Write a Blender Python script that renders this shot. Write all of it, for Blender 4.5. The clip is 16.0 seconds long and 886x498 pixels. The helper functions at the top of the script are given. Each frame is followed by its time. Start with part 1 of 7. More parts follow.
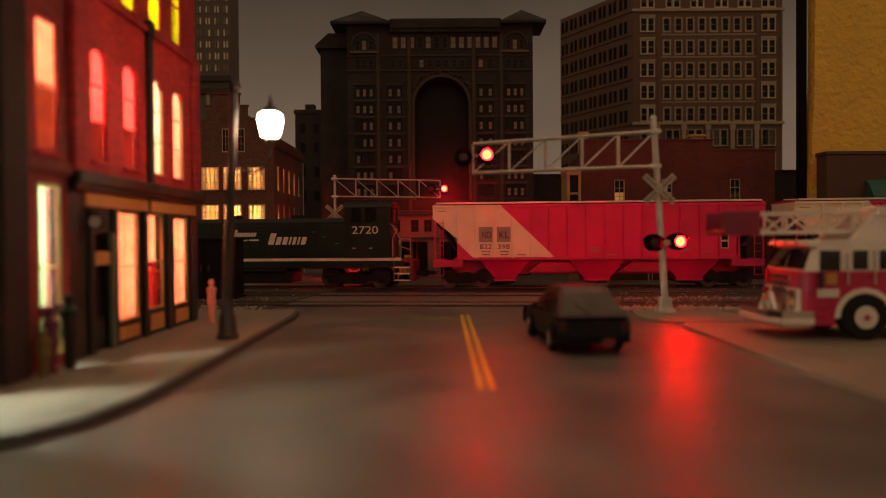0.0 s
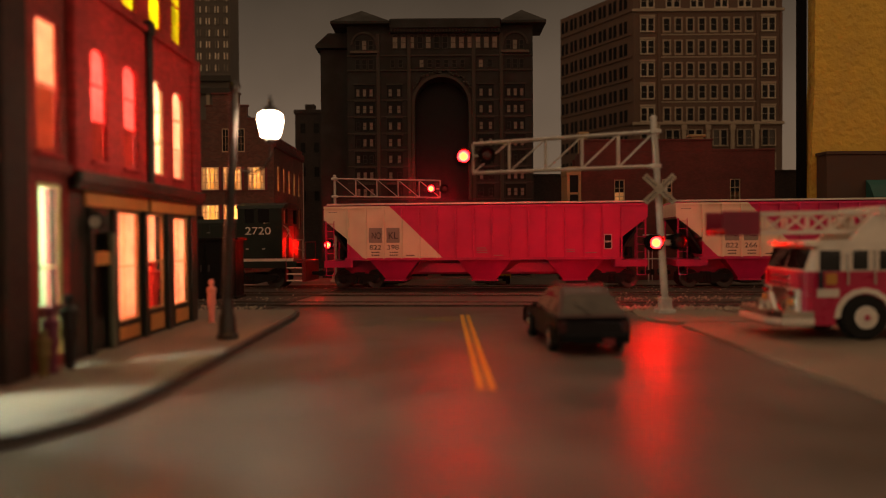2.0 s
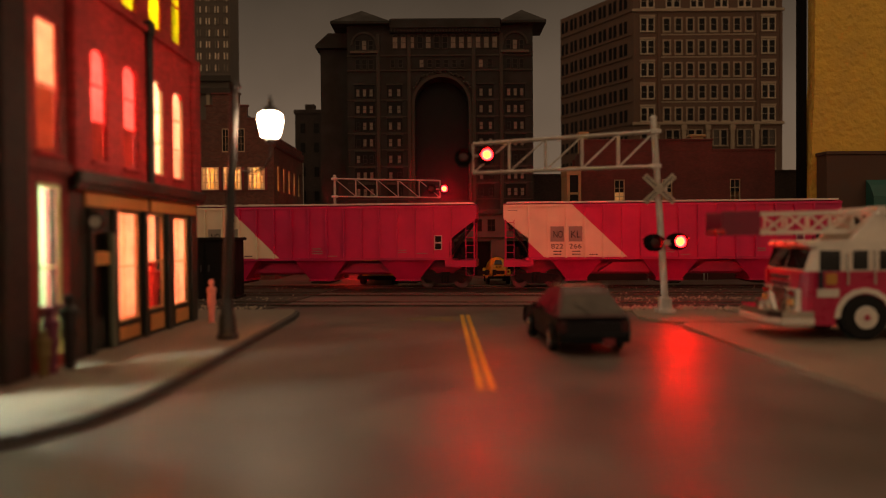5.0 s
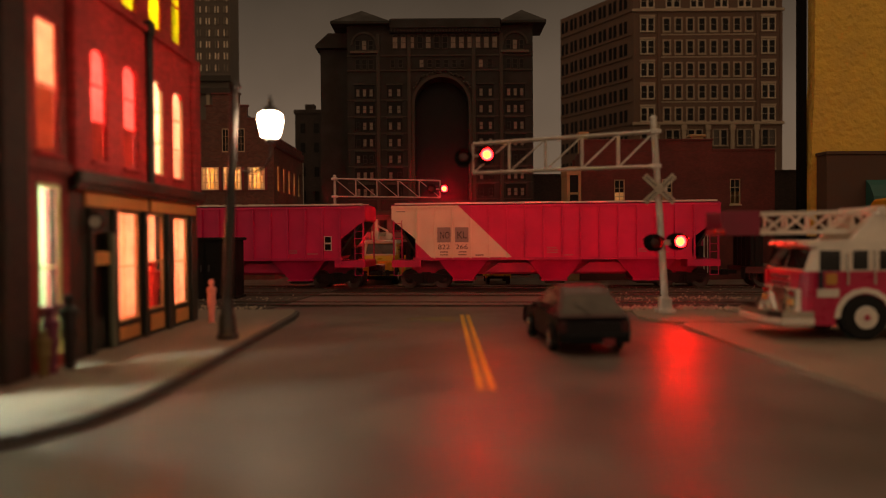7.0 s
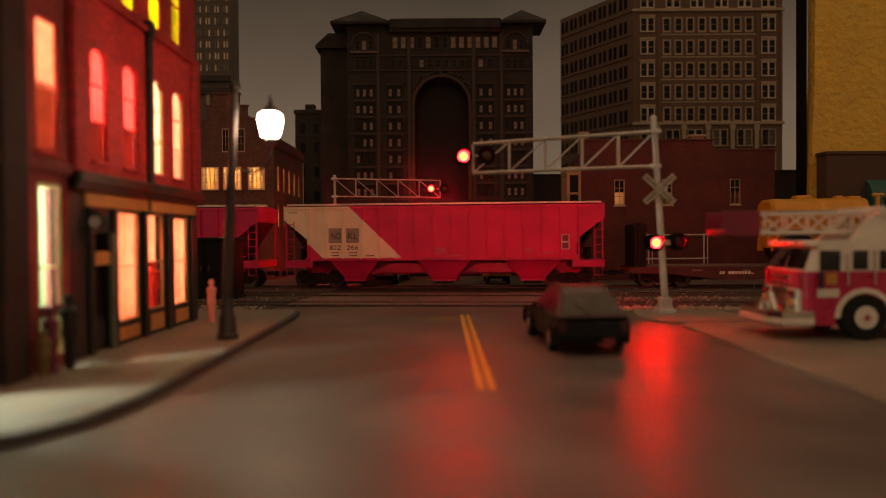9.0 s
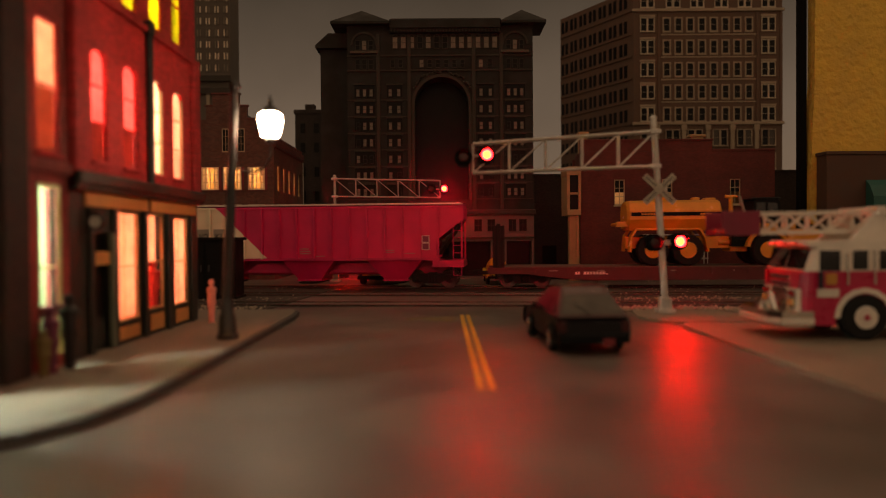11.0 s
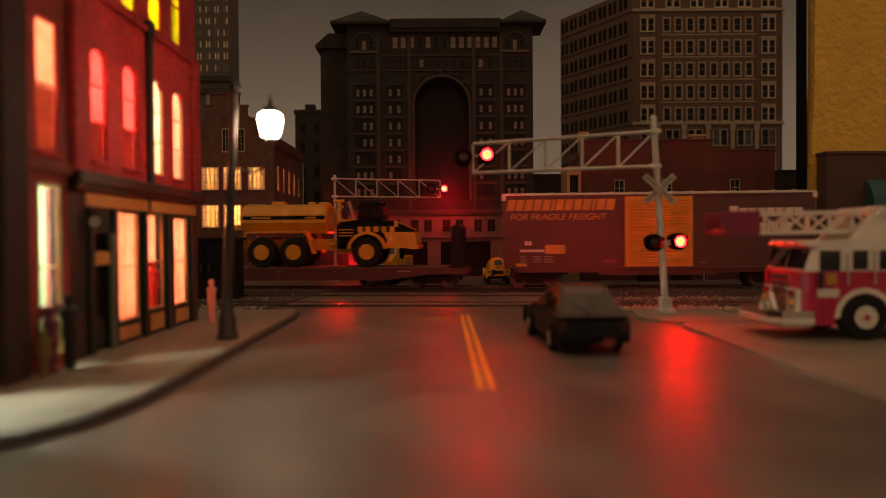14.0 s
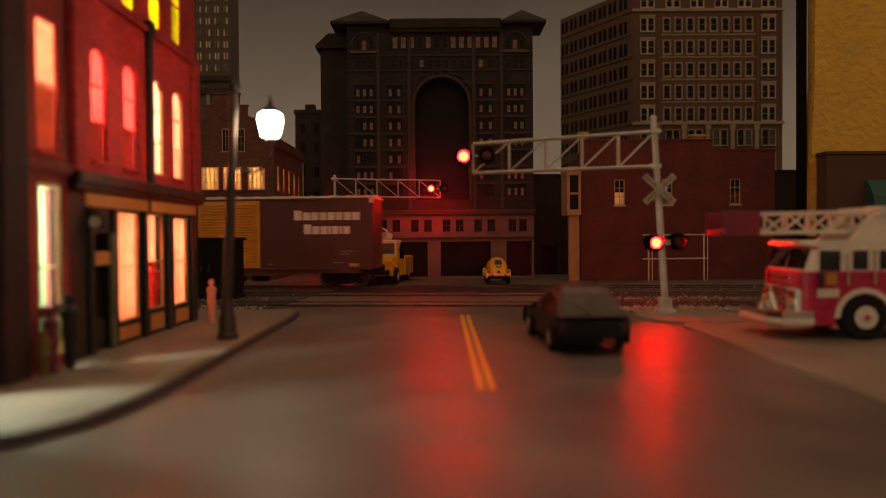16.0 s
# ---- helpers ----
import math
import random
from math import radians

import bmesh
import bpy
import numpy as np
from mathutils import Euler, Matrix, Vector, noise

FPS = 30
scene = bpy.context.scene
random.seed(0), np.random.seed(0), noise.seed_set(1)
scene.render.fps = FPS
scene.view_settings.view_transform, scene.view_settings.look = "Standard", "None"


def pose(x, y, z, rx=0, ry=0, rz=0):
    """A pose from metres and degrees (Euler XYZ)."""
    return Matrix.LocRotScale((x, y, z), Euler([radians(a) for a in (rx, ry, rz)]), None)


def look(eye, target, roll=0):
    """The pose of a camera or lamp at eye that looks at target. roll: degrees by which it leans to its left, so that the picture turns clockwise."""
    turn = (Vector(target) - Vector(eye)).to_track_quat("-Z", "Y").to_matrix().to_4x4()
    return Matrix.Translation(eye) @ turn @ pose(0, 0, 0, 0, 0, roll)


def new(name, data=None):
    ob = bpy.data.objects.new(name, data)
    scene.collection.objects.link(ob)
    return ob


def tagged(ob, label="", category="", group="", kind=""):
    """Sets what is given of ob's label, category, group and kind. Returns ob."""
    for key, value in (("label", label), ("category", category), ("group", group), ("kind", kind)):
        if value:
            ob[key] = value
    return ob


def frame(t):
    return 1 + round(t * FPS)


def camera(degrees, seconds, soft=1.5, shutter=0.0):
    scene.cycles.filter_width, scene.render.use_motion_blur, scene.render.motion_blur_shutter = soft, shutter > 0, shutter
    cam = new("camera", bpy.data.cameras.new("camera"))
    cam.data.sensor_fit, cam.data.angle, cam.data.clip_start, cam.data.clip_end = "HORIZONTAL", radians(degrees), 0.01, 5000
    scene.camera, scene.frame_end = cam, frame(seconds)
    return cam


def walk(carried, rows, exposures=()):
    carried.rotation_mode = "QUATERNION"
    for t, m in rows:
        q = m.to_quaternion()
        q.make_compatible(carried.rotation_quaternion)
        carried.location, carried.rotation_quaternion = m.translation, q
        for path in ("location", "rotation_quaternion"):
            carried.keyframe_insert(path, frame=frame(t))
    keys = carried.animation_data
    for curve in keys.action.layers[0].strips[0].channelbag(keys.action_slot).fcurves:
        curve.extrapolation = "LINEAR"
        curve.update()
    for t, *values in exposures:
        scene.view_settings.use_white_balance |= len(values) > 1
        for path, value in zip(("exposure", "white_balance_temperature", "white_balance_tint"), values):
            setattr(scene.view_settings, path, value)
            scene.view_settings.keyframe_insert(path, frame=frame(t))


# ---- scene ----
MM = 0.001
EYE = Vector((0, 0, 0.031))
cam = camera(62.2, 16.0, soft=1.0, shutter=0.4)
cam.data.dof.use_dof = True
cam.data.dof.focus_distance = 0.50
cam.data.dof.aperture_fstop = 12.5
VIEW = look(EYE, EYE + Vector((0.0022, 1.0, -0.0154)), -0.43)
walk(cam, [(0.0, VIEW), (16.0, VIEW)], [(0.0, 0.0), (16.0, 0.0)])

# ---- light: a dim warm room round the layout ----
world = bpy.data.worlds.new("dim_room")
scene.world = world
world.use_nodes = True
bg = world.node_tree.nodes["Background"]
bg.inputs["Color"].default_value = (1.0, 0.645, 0.38, 1)
bg.inputs["Strength"].default_value = 0.39


# ---- materials ----
def nodes_of(name):
    m = bpy.data.materials.new(name)
    m.use_nodes = True
    nt = m.node_tree
    return m, nt, nt.nodes["Principled BSDF"]


def link(nt, a, b):
    nt.links.new(a, b)


def noise_node(nt, scale, detail=4, coord="Object"):
    tc = nt.nodes.new("ShaderNodeTexCoord")
    n = nt.nodes.new("ShaderNodeTexNoise")
    n.inputs["Scale"].default_value = scale
    n.inputs["Detail"].default_value = detail
    link(nt, tc.outputs[coord], n.inputs["Vector"])
    return n


def ramp(nt, fac, stops):
    r = nt.nodes.new("ShaderNodeValToRGB")
    els = r.color_ramp.elements
    while len(els) < len(stops):
        els.new(0.5)
    for e, (p, c) in zip(els, stops):
        e.position, e.color = p, (*c, 1)
    link(nt, fac, r.inputs["Fac"])
    return r


def scaled(c, k):
    return tuple(min(1, v * k) for v in c)


def paint(name, col, rough=0.5, metal=0.0, var=0.25, scale=120, fine=1500, bump=0.15, spec=0.5, relief=0.0003):
    """Painted or moulded surface: broad stains, fine grain, faint relief."""
    m, nt, p = nodes_of(name)
    a, b = noise_node(nt, scale), noise_node(nt, fine, 2)
    mix = nt.nodes.new("ShaderNodeMath")
    mix.operation = "MULTIPLY_ADD"
    mix.inputs[1].default_value = 0.3
    link(nt, b.outputs["Fac"], mix.inputs[0])
    link(nt, a.outputs["Fac"], mix.inputs[2])
    r = ramp(nt, mix.outputs[0], [(0.35, scaled(col, 1 - var)), (0.85, scaled(col, 1 + var))])
    link(nt, r.outputs["Color"], p.inputs["Base Color"])
    rr = ramp(nt, a.outputs["Fac"], [(0.3, (rough * 0.8,) * 3), (0.7, (min(1, rough * 1.2),) * 3)])
    link(nt, rr.outputs["Color"], p.inputs["Roughness"])
    p.inputs["Metallic"].default_value = metal
    p.inputs["Specular IOR Level"].default_value = spec
    if bump:
        bn = nt.nodes.new("ShaderNodeBump")
        bn.inputs["Strength"].default_value = bump
        bn.inputs["Distance"].default_value = relief
        link(nt, b.outputs["Fac"], bn.inputs["Height"])
        link(nt, bn.outputs["Normal"], p.inputs["Normal"])
    return m


def brick_paint(name, col, mortar, size=0.9, rough=0.8, var=0.3, thin=0.0):
    """Moulded model brickwork: courses in x+y and z; thin: the share of light that the plastic lets through."""
    m, nt, p = nodes_of(name)
    tc = nt.nodes.new("ShaderNodeTexCoord")
    sep = nt.nodes.new("ShaderNodeSeparateXYZ")
    add = nt.nodes.new("ShaderNodeMath")
    com = nt.nodes.new("ShaderNodeCombineXYZ")
    link(nt, tc.outputs["Object"], sep.inputs[0])
    link(nt, sep.outputs["X"], add.inputs[0])
    link(nt, sep.outputs["Y"], add.inputs[1])
    link(nt, add.outputs[0], com.inputs["X"])
    link(nt, sep.outputs["Z"], com.inputs["Y"])
    br = nt.nodes.new("ShaderNodeTexBrick")
    br.inputs["Scale"].default_value = 1000 / (size * 4)
    br.inputs["Color1"].default_value = (*scaled(col, 1 - var), 1)
    br.inputs["Color2"].default_value = (*scaled(col, 1 + var), 1)
    br.inputs["Mortar"].default_value = (*mortar, 1)
    br.inputs["Mortar Size"].default_value = 0.02
    link(nt, com.outputs[0], br.inputs["Vector"])
    st = noise_node(nt, 60)
    sr = ramp(nt, st.outputs["Fac"], [(0.3, (0.7,) * 3), (0.7, (1.15,) * 3)])
    mul = nt.nodes.new("ShaderNodeMix")
    mul.data_type, mul.blend_type = "RGBA", "MULTIPLY"
    mul.inputs["Factor"].default_value = 1
    link(nt, br.outputs["Color"], mul.inputs["A"])
    link(nt, sr.outputs["Color"], mul.inputs["B"])
    link(nt, mul.outputs["Result"], p.inputs["Base Color"])
    p.inputs["Roughness"].default_value = rough
    bn = nt.nodes.new("ShaderNodeBump")
    bn.inputs["Strength"].default_value = 0.3
    bn.inputs["Distance"].default_value = 0.0002
    link(nt, br.outputs["Fac"], bn.inputs["Height"])
    bn.invert = True
    link(nt, bn.outputs["Normal"], p.inputs["Normal"])
    if thin:
        t = nt.nodes.new("ShaderNodeBsdfTranslucent")
        t.inputs["Color"].default_value = (0.9, 0.24, 0.21, 1)
        ms = nt.nodes.new("ShaderNodeMixShader")
        ms.inputs[0].default_value = thin
        link(nt, p.outputs[0], ms.inputs[1])
        link(nt, t.outputs[0], ms.inputs[2])
        link(nt, ms.outputs[0], nt.nodes["Material Output"].inputs["Surface"])
    return m


def glow(name, col, strength):
    m = bpy.data.materials.new(name)
    m.use_nodes = True
    nt = m.node_tree
    nt.nodes.remove(nt.nodes["Principled BSDF"])
    e = nt.nodes.new("ShaderNodeEmission")
    e.inputs["Color"].default_value = (*col, 1)
    e.inputs["Strength"].default_value = strength
    link(nt, e.outputs[0], nt.nodes["Material Output"].inputs["Surface"])
    return m


def cloth(name, col):
    """Thin paper blind that lets light through."""
    m, nt, p = nodes_of(name)
    n = noise_node(nt, 250)
    r = ramp(nt, n.outputs["Fac"], [(0.35, scaled(col, 0.75)), (0.7, col)])
    t = nt.nodes.new("ShaderNodeBsdfTranslucent")
    d = nt.nodes.new("ShaderNodeBsdfDiffuse")
    mx = nt.nodes.new("ShaderNodeMixShader")
    mx.inputs[0].default_value = 0.35
    link(nt, r.outputs["Color"], t.inputs["Color"])
    link(nt, r.outputs["Color"], d.inputs["Color"])
    link(nt, t.outputs[0], mx.inputs[1])
    link(nt, d.outputs[0], mx.inputs[2])
    link(nt, mx.outputs[0], nt.nodes["Material Output"].inputs["Surface"])
    nt.nodes.remove(p)
    return m


def asphalt():
    """Painted model road: dark, worn, with a satin sheen that varies in patches."""
    m, nt, p = nodes_of("asphalt")
    a, b, c = noise_node(nt, 14, 6), noise_node(nt, 900, 3), noise_node(nt, 55, 4)
    r = ramp(nt, a.outputs["Fac"], [(0.3, (0.078, 0.062, 0.051)), (0.5, (0.134, 0.108, 0.090)), (0.72, (0.20, 0.160, 0.132))])
    mx = nt.nodes.new("ShaderNodeMix")
    mx.data_type, mx.blend_type = "RGBA", "MULTIPLY"
    mx.inputs["Factor"].default_value = 0.5
    r2 = ramp(nt, c.outputs["Fac"], [(0.35, (0.6, 0.6, 0.6)), (0.65, (1.15, 1.12, 1.08))])
    link(nt, r.outputs["Color"], mx.inputs["A"])
    link(nt, r2.outputs["Color"], mx.inputs["B"])
    link(nt, mx.outputs["Result"], p.inputs["Base Color"])
    rr = ramp(nt, c.outputs["Fac"], [(0.3, (0.39,) * 3), (0.7, (0.53,) * 3)])
    link(nt, rr.outputs["Color"], p.inputs["Roughness"])
    p.inputs["Specular IOR Level"].default_value = 0.5
    bn = nt.nodes.new("ShaderNodeBump")
    bn.inputs["Strength"].default_value = 0.12
    bn.inputs["Distance"].default_value = 0.0002
    link(nt, b.outputs["Fac"], bn.inputs["Height"])
    link(nt, bn.outputs["Normal"], p.inputs["Normal"])
    return m


def hopper_paint():
    """Red covered-hopper paint with one slanted cream band."""
    m, nt, p = nodes_of("hopper_red_and_cream")
    tc = nt.nodes.new("ShaderNodeTexCoord")
    sep = nt.nodes.new("ShaderNodeSeparateXYZ")
    link(nt, tc.outputs["Object"], sep.inputs[0])

    def math_node(op, a, b):
        n = nt.nodes.new("ShaderNodeMath")
        n.operation = op
        for i, v in enumerate((a, b)):
            if isinstance(v, (int, float)):
                n.inputs[i].default_value = v
            else:
                link(nt, v, n.inputs[i])
        return n.outputs[0]
    x, z = sep.outputs["X"], sep.outputs["Z"]
    lean = math_node("ADD", x, math_node("MULTIPLY", z, 1.03))
    left = math_node("GREATER_THAN", lean, 0.0425)
    right = math_node("LESS_THAN", lean, 0.0905)
    above = math_node("GREATER_THAN", z, 0.0176)
    cream = math_node("MULTIPLY", math_node("MULTIPLY", left, right), above)
    n = noise_node(nt, 70, 6)
    n2 = noise_node(nt, 800, 3)
    red = ramp(nt, n.outputs["Fac"], [(0.3, (0.50, 0.006, 0.085)), (0.7, (0.66, 0.011, 0.120))])
    crm = ramp(nt, n.outputs["Fac"], [(0.3, (0.72, 0.62, 0.43)), (0.7, (0.85, 0.76, 0.54))])
    mx = nt.nodes.new("ShaderNodeMix")
    mx.data_type = "RGBA"
    link(nt, cream, mx.inputs["Factor"])
    link(nt, red.outputs["Color"], mx.inputs["A"])
    link(nt, crm.outputs["Color"], mx.inputs["B"])
    link(nt, mx.outputs["Result"], p.inputs["Base Color"])
    p.inputs["Roughness"].default_value = 0.5
    bn = nt.nodes.new("ShaderNodeBump")
    bn.inputs["Strength"].default_value = 0.08
    bn.inputs["Distance"].default_value = 0.0003
    link(nt, n2.outputs["Fac"], bn.inputs["Height"])
    link(nt, bn.outputs["Normal"], p.inputs["Normal"])
    return m


def sky_backdrop():
    """Painted evening sky board: brown-grey, paler towards the rooftops."""
    m, nt, p = nodes_of("sky_board")
    tc = nt.nodes.new("ShaderNodeTexCoord")
    sep = nt.nodes.new("ShaderNodeSeparateXYZ")
    link(nt, tc.outputs["Object"], sep.inputs[0])
    mr = nt.nodes.new("ShaderNodeMapRange")
    mr.inputs["From Min"].default_value = 0.0
    mr.inputs["From Max"].default_value = 0.5
    link(nt, sep.outputs["Z"], mr.inputs["Value"])
    r = ramp(nt, mr.outputs[0], [(0.1, (0.196, 0.128, 0.080)), (0.5, (0.134, 0.093, 0.062)), (0.95, (0.054, 0.039, 0.026))])
    n = noise_node(nt, 5, 3)
    nr = ramp(nt, n.outputs["Fac"], [(0.3, (0.88,) * 3), (0.7, (1.08,) * 3)])
    mx = nt.nodes.new("ShaderNodeMix")
    mx.data_type, mx.blend_type = "RGBA", "MULTIPLY"
    mx.inputs["Factor"].default_value = 1
    link(nt, r.outputs["Color"], mx.inputs["A"])
    link(nt, nr.outputs["Color"], mx.inputs["B"])
    p.inputs["Base Color"].default_value = (0.02, 0.02, 0.02, 1)
    p.inputs["Specular IOR Level"].default_value = 0
    link(nt, mx.outputs["Result"], p.inputs["Emission Color"])
    p.inputs["Emission Strength"].default_value = 1
    return m


ASPHALT = asphalt()
SKY = sky_backdrop()
CONCRETE = paint("concrete", (0.175, 0.140, 0.105), 0.75, var=0.25, scale=60, fine=700, bump=0.3)
LOT = paint("worn_concrete_lot", (0.22, 0.18, 0.13), 0.6, var=0.3, scale=45, fine=700, bump=0.3)
KERB = paint("kerb_dark", (0.05, 0.045, 0.04), 0.7)
WORN_YELLOW = paint("road_worn_yellow", (0.17, 0.125, 0.045), 0.5, var=0.4, scale=300)
YELLOW_LINE = paint("road_yellow", (0.62, 0.33, 0.03), 0.5, var=0.35, scale=300)
RAIL = paint("rail_steel", (0.68, 0.58, 0.48), 0.18, metal=0.9, var=0.3, scale=300)
RAIL_RUST = paint("rail_rust", (0.035, 0.022, 0.016), 0.7, var=0.4, scale=300)
TIE = paint("sleeper_wood", (0.022, 0.017, 0.013), 0.85, var=0.4, scale=300)
# Near-black colour that stands in for the shade under the train.
CROSSING_SHADE = paint("crossing_shade_black", (0.018, 0.014, 0.012), 0.55, var=0.4, scale=150, spec=0.3)
BALLAST = paint("ballast", (0.30, 0.25, 0.19), 0.9, var=0.5, scale=400)
GROUND_DIRT = paint("ground_dirt", (0.045, 0.034, 0.025), 0.9, var=0.4, scale=200, bump=0.4)
BRICK_RED = brick_paint("brick_red", (0.50, 0.034, 0.038), (0.30, 0.045, 0.042), thin=0.085)
BRICK_OX = brick_paint("brick_ox_red", (0.24, 0.030, 0.026), (0.15, 0.035, 0.03), thin=0.09)
BRICK_BROWN = brick_paint("brick_brown", (0.14, 0.03, 0.022), (0.09, 0.035, 0.03))
BRICK_GABLE = brick_paint("brick_gable", (0.12, 0.045, 0.03), (0.12, 0.08, 0.06))
BRICK_DEEP = brick_paint("brick_deep_red", (0.105, 0.020, 0.015), (0.085, 0.022, 0.016), var=0.15)
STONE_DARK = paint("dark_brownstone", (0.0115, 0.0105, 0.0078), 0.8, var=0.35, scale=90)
STONE_TRIM = paint("brownstone_trim", (0.034, 0.027, 0.019), 0.8, var=0.3, scale=90)
STONE_PALE = paint("brownstone_pale", (0.085, 0.064, 0.045), 0.8, var=0.3, scale=90)
STONE_BASE = paint("plaster_base", (0.13, 0.10, 0.085), 0.8, var=0.3, scale=70)
TOWER_STONE = paint("tower_stone", (0.30, 0.235, 0.165), 0.8, var=0.2, scale=50)
TOWER_BRICK = paint("tower_brick", (0.105, 0.062, 0.040), 0.8, var=0.25, scale=60)
TOWER_PALE = paint("tower_pale_mullion", (0.44, 0.37, 0.27), 0.7, var=0.2, scale=90)
PANE_BROWN = paint("window_brown_blind", (0.045, 0.033, 0.022), 0.5, var=0.4, scale=200, bump=0)
TOWER_GREY = paint("tower_grey", (0.10, 0.082, 0.064), 0.8, var=0.2, scale=40)
# Near-black panes; the hotel's recesses and openings use it as painted shade.
PANE_AND_SHADE = paint("window_and_shade_dark", (0.005, 0.0045, 0.004), 0.35, var=0.4, scale=200, bump=0, spec=0.15)
PANE_PALE = paint("window_pale_blind", (0.17, 0.14, 0.10), 0.5, var=0.4, scale=200, bump=0)
STUCCO = paint("yellow_stucco", (0.68, 0.43, 0.065), 0.85, var=0.12, scale=60, fine=210, bump=1.0, relief=0.0022)
BROWN_WALL = paint("brown_wall", (0.075, 0.04, 0.025), 0.8)
TEAL = paint("teal_awning", (0.02, 0.10, 0.08), 0.6)
CREAM_TRIM = paint("cream_trim", (0.40, 0.31, 0.19), 0.65, var=0.2)
ORANGE_TRIM = paint("orange_lintel", (0.55, 0.24, 0.07), 0.6, var=0.2)
TAN_TRIM = paint("tan_wood", (0.34, 0.22, 0.10), 0.65, var=0.2)
GREEN_PALE = paint("pale_green_wood", (0.15, 0.16, 0.11), 0.6, var=0.25)
BLACK_TRIM = paint("black_green_wood", (0.018, 0.02, 0.016), 0.5, var=0.3)
ROOM_WHITE = paint("room_white", (0.75, 0.68, 0.56), 0.8, var=0.1)
SILVER = paint("silver_paint", (0.50, 0.46, 0.40), 0.42, metal=0.25, var=0.25, scale=200)
WHITE_SIGN = paint("white_sign", (0.62, 0.58, 0.50), 0.6, var=0.2)
SIGN_AGED = paint("aged_sign_board", (0.36, 0.31, 0.23), 0.7, var=0.25, scale=300)
LETTER_FADED = paint("lettering_faded", (0.09, 0.075, 0.06), 0.7, bump=0)
BLACK = paint("black_plastic", (0.005, 0.005, 0.005), 0.3, var=0.3, spec=0.12)
SIGNAL_BLACK = paint("signal_matt_black", (0.006, 0.006, 0.006), 0.9, var=0.3, spec=0.08)
CABINET_BLACK = paint("cabinet_black", (0.006, 0.006, 0.0055), 0.6, var=0.3, spec=0.15)
BLACK_IRON = paint("black_iron", (0.02, 0.019, 0.018), 0.4, var=0.3)
RED_ON = glow("signal_red_lit", (1.0, 0.0006, 0.0007), 580)
RED_REAR = glow("signal_rear_lit", (1.0, 0.0022, 0.026), 820)
RED_FAR = glow("signal_far_rear_lit", (1.0, 0.002, 0.015), 1200)
RED_CORE = glow("signal_core_lit", (1.0, 0.0026, 0.0003), 720)
RED_OFF = paint("signal_red_dark", (0.05, 0.006, 0.006), 0.2, bump=0)
GLOBE = glow("lamp_globe_lit", (1.0, 0.68, 0.42), 58)
HOPPER = hopper_paint()
HOPPER_RED = paint("hopper_red", (0.46, 0.007, 0.085), 0.5, var=0.25, scale=90)
ROOF_LIGHT = paint("roof_galvanised", (0.62, 0.55, 0.46), 0.4, metal=0.3)
GREY_PATCH = paint("grey_patch", (0.27, 0.25, 0.20), 0.6, var=0.15)
LETTER_BLACK = paint("lettering_black", (0.02, 0.015, 0.012), 0.6, bump=0)
LETTER_WHITE = paint("lettering_white", (0.66, 0.60, 0.50), 0.6, bump=0)
LETTER_GOLD = paint("lettering_gold", (0.52, 0.25, 0.04), 0.6, bump=0)
LOCO_GREY = paint("locomotive_grey", (0.011, 0.0165, 0.011), 0.45, var=0.35, scale=80, spec=0.25)
LOCO_RED = paint("locomotive_scarlet", (0.17, 0.012, 0.014), 0.5, var=0.25)
UNDER = paint("underframe_black", (0.009, 0.008, 0.007), 0.6, var=0.4, spec=0.2)
WHEEL = paint("wheel_steel", (0.045, 0.035, 0.03), 0.35, metal=0.7, var=0.3)
BOX_BROWN = paint("boxcar_brown", (0.080, 0.028, 0.021), 0.5, var=0.2, scale=60)
FLAT_RED = paint("flatcar_oxide", (0.075, 0.014, 0.014), 0.55, var=0.3, scale=80)
DECK = paint("deck_wood", (0.10, 0.06, 0.04), 0.8, var=0.4, scale=250)
DOOR_YELLOW = paint("door_yellow", (0.62, 0.29, 0.025), 0.5, var=0.15, scale=120)
CAT_YELLOW = paint("machine_yellow", (0.62, 0.28, 0.02), 0.24, var=0.15, scale=120)
TYRE = paint("tyre_rubber", (0.014, 0.013, 0.012), 0.8, var=0.3, scale=300, spec=0.15)
CAR_YELLOW = paint("car_yellow", (0.66, 0.40, 0.02), 0.3, var=0.1, bump=0)
CAR_BLACK = paint("car_black", (0.007, 0.005, 0.006), 0.35, var=0.2, bump=0, spec=0.18)
TRUCK_RED = paint("fire_red", (0.42, 0.008, 0.050), 0.3, var=0.12, bump=0)
LADDER_RED = paint("ladder_dark_red", (0.22, 0.006, 0.032), 0.4, var=0.15, bump=0)
TRUCK_WHITE = paint("fire_white", (0.68, 0.60, 0.50), 0.35, var=0.1, bump=0)
CHROME = paint("chrome", (0.72, 0.68, 0.62), 0.14, metal=1.0, var=0.05, bump=0)
CAR_GLASS = paint("car_glass", (0.015, 0.014, 0.013), 0.06, var=0.2, bump=0)
# Pale base colour paints reflections into the car and truck glass.
SHEEN_GLASS = paint("sheen_glass", (0.085, 0.066, 0.050), 0.22, var=0.35, scale=150, bump=0)
CAR_ROOF = paint("car_roof_maroon", (0.10, 0.045, 0.040), 0.16, var=0.2, bump=0)
TAIL_LENS = paint("tail_lens_dark", (0.05, 0.005, 0.005), 0.2, bump=0)
# Red paint for the signal's reflection on the ladder tip.
TIP_GLINT = paint("tip_glint_red", (0.55, 0.01, 0.01), 0.1, bump=0)
ROOM_MINT = paint("room_mint", (0.21, 0.24, 0.125), 0.8, var=0.2, scale=150)
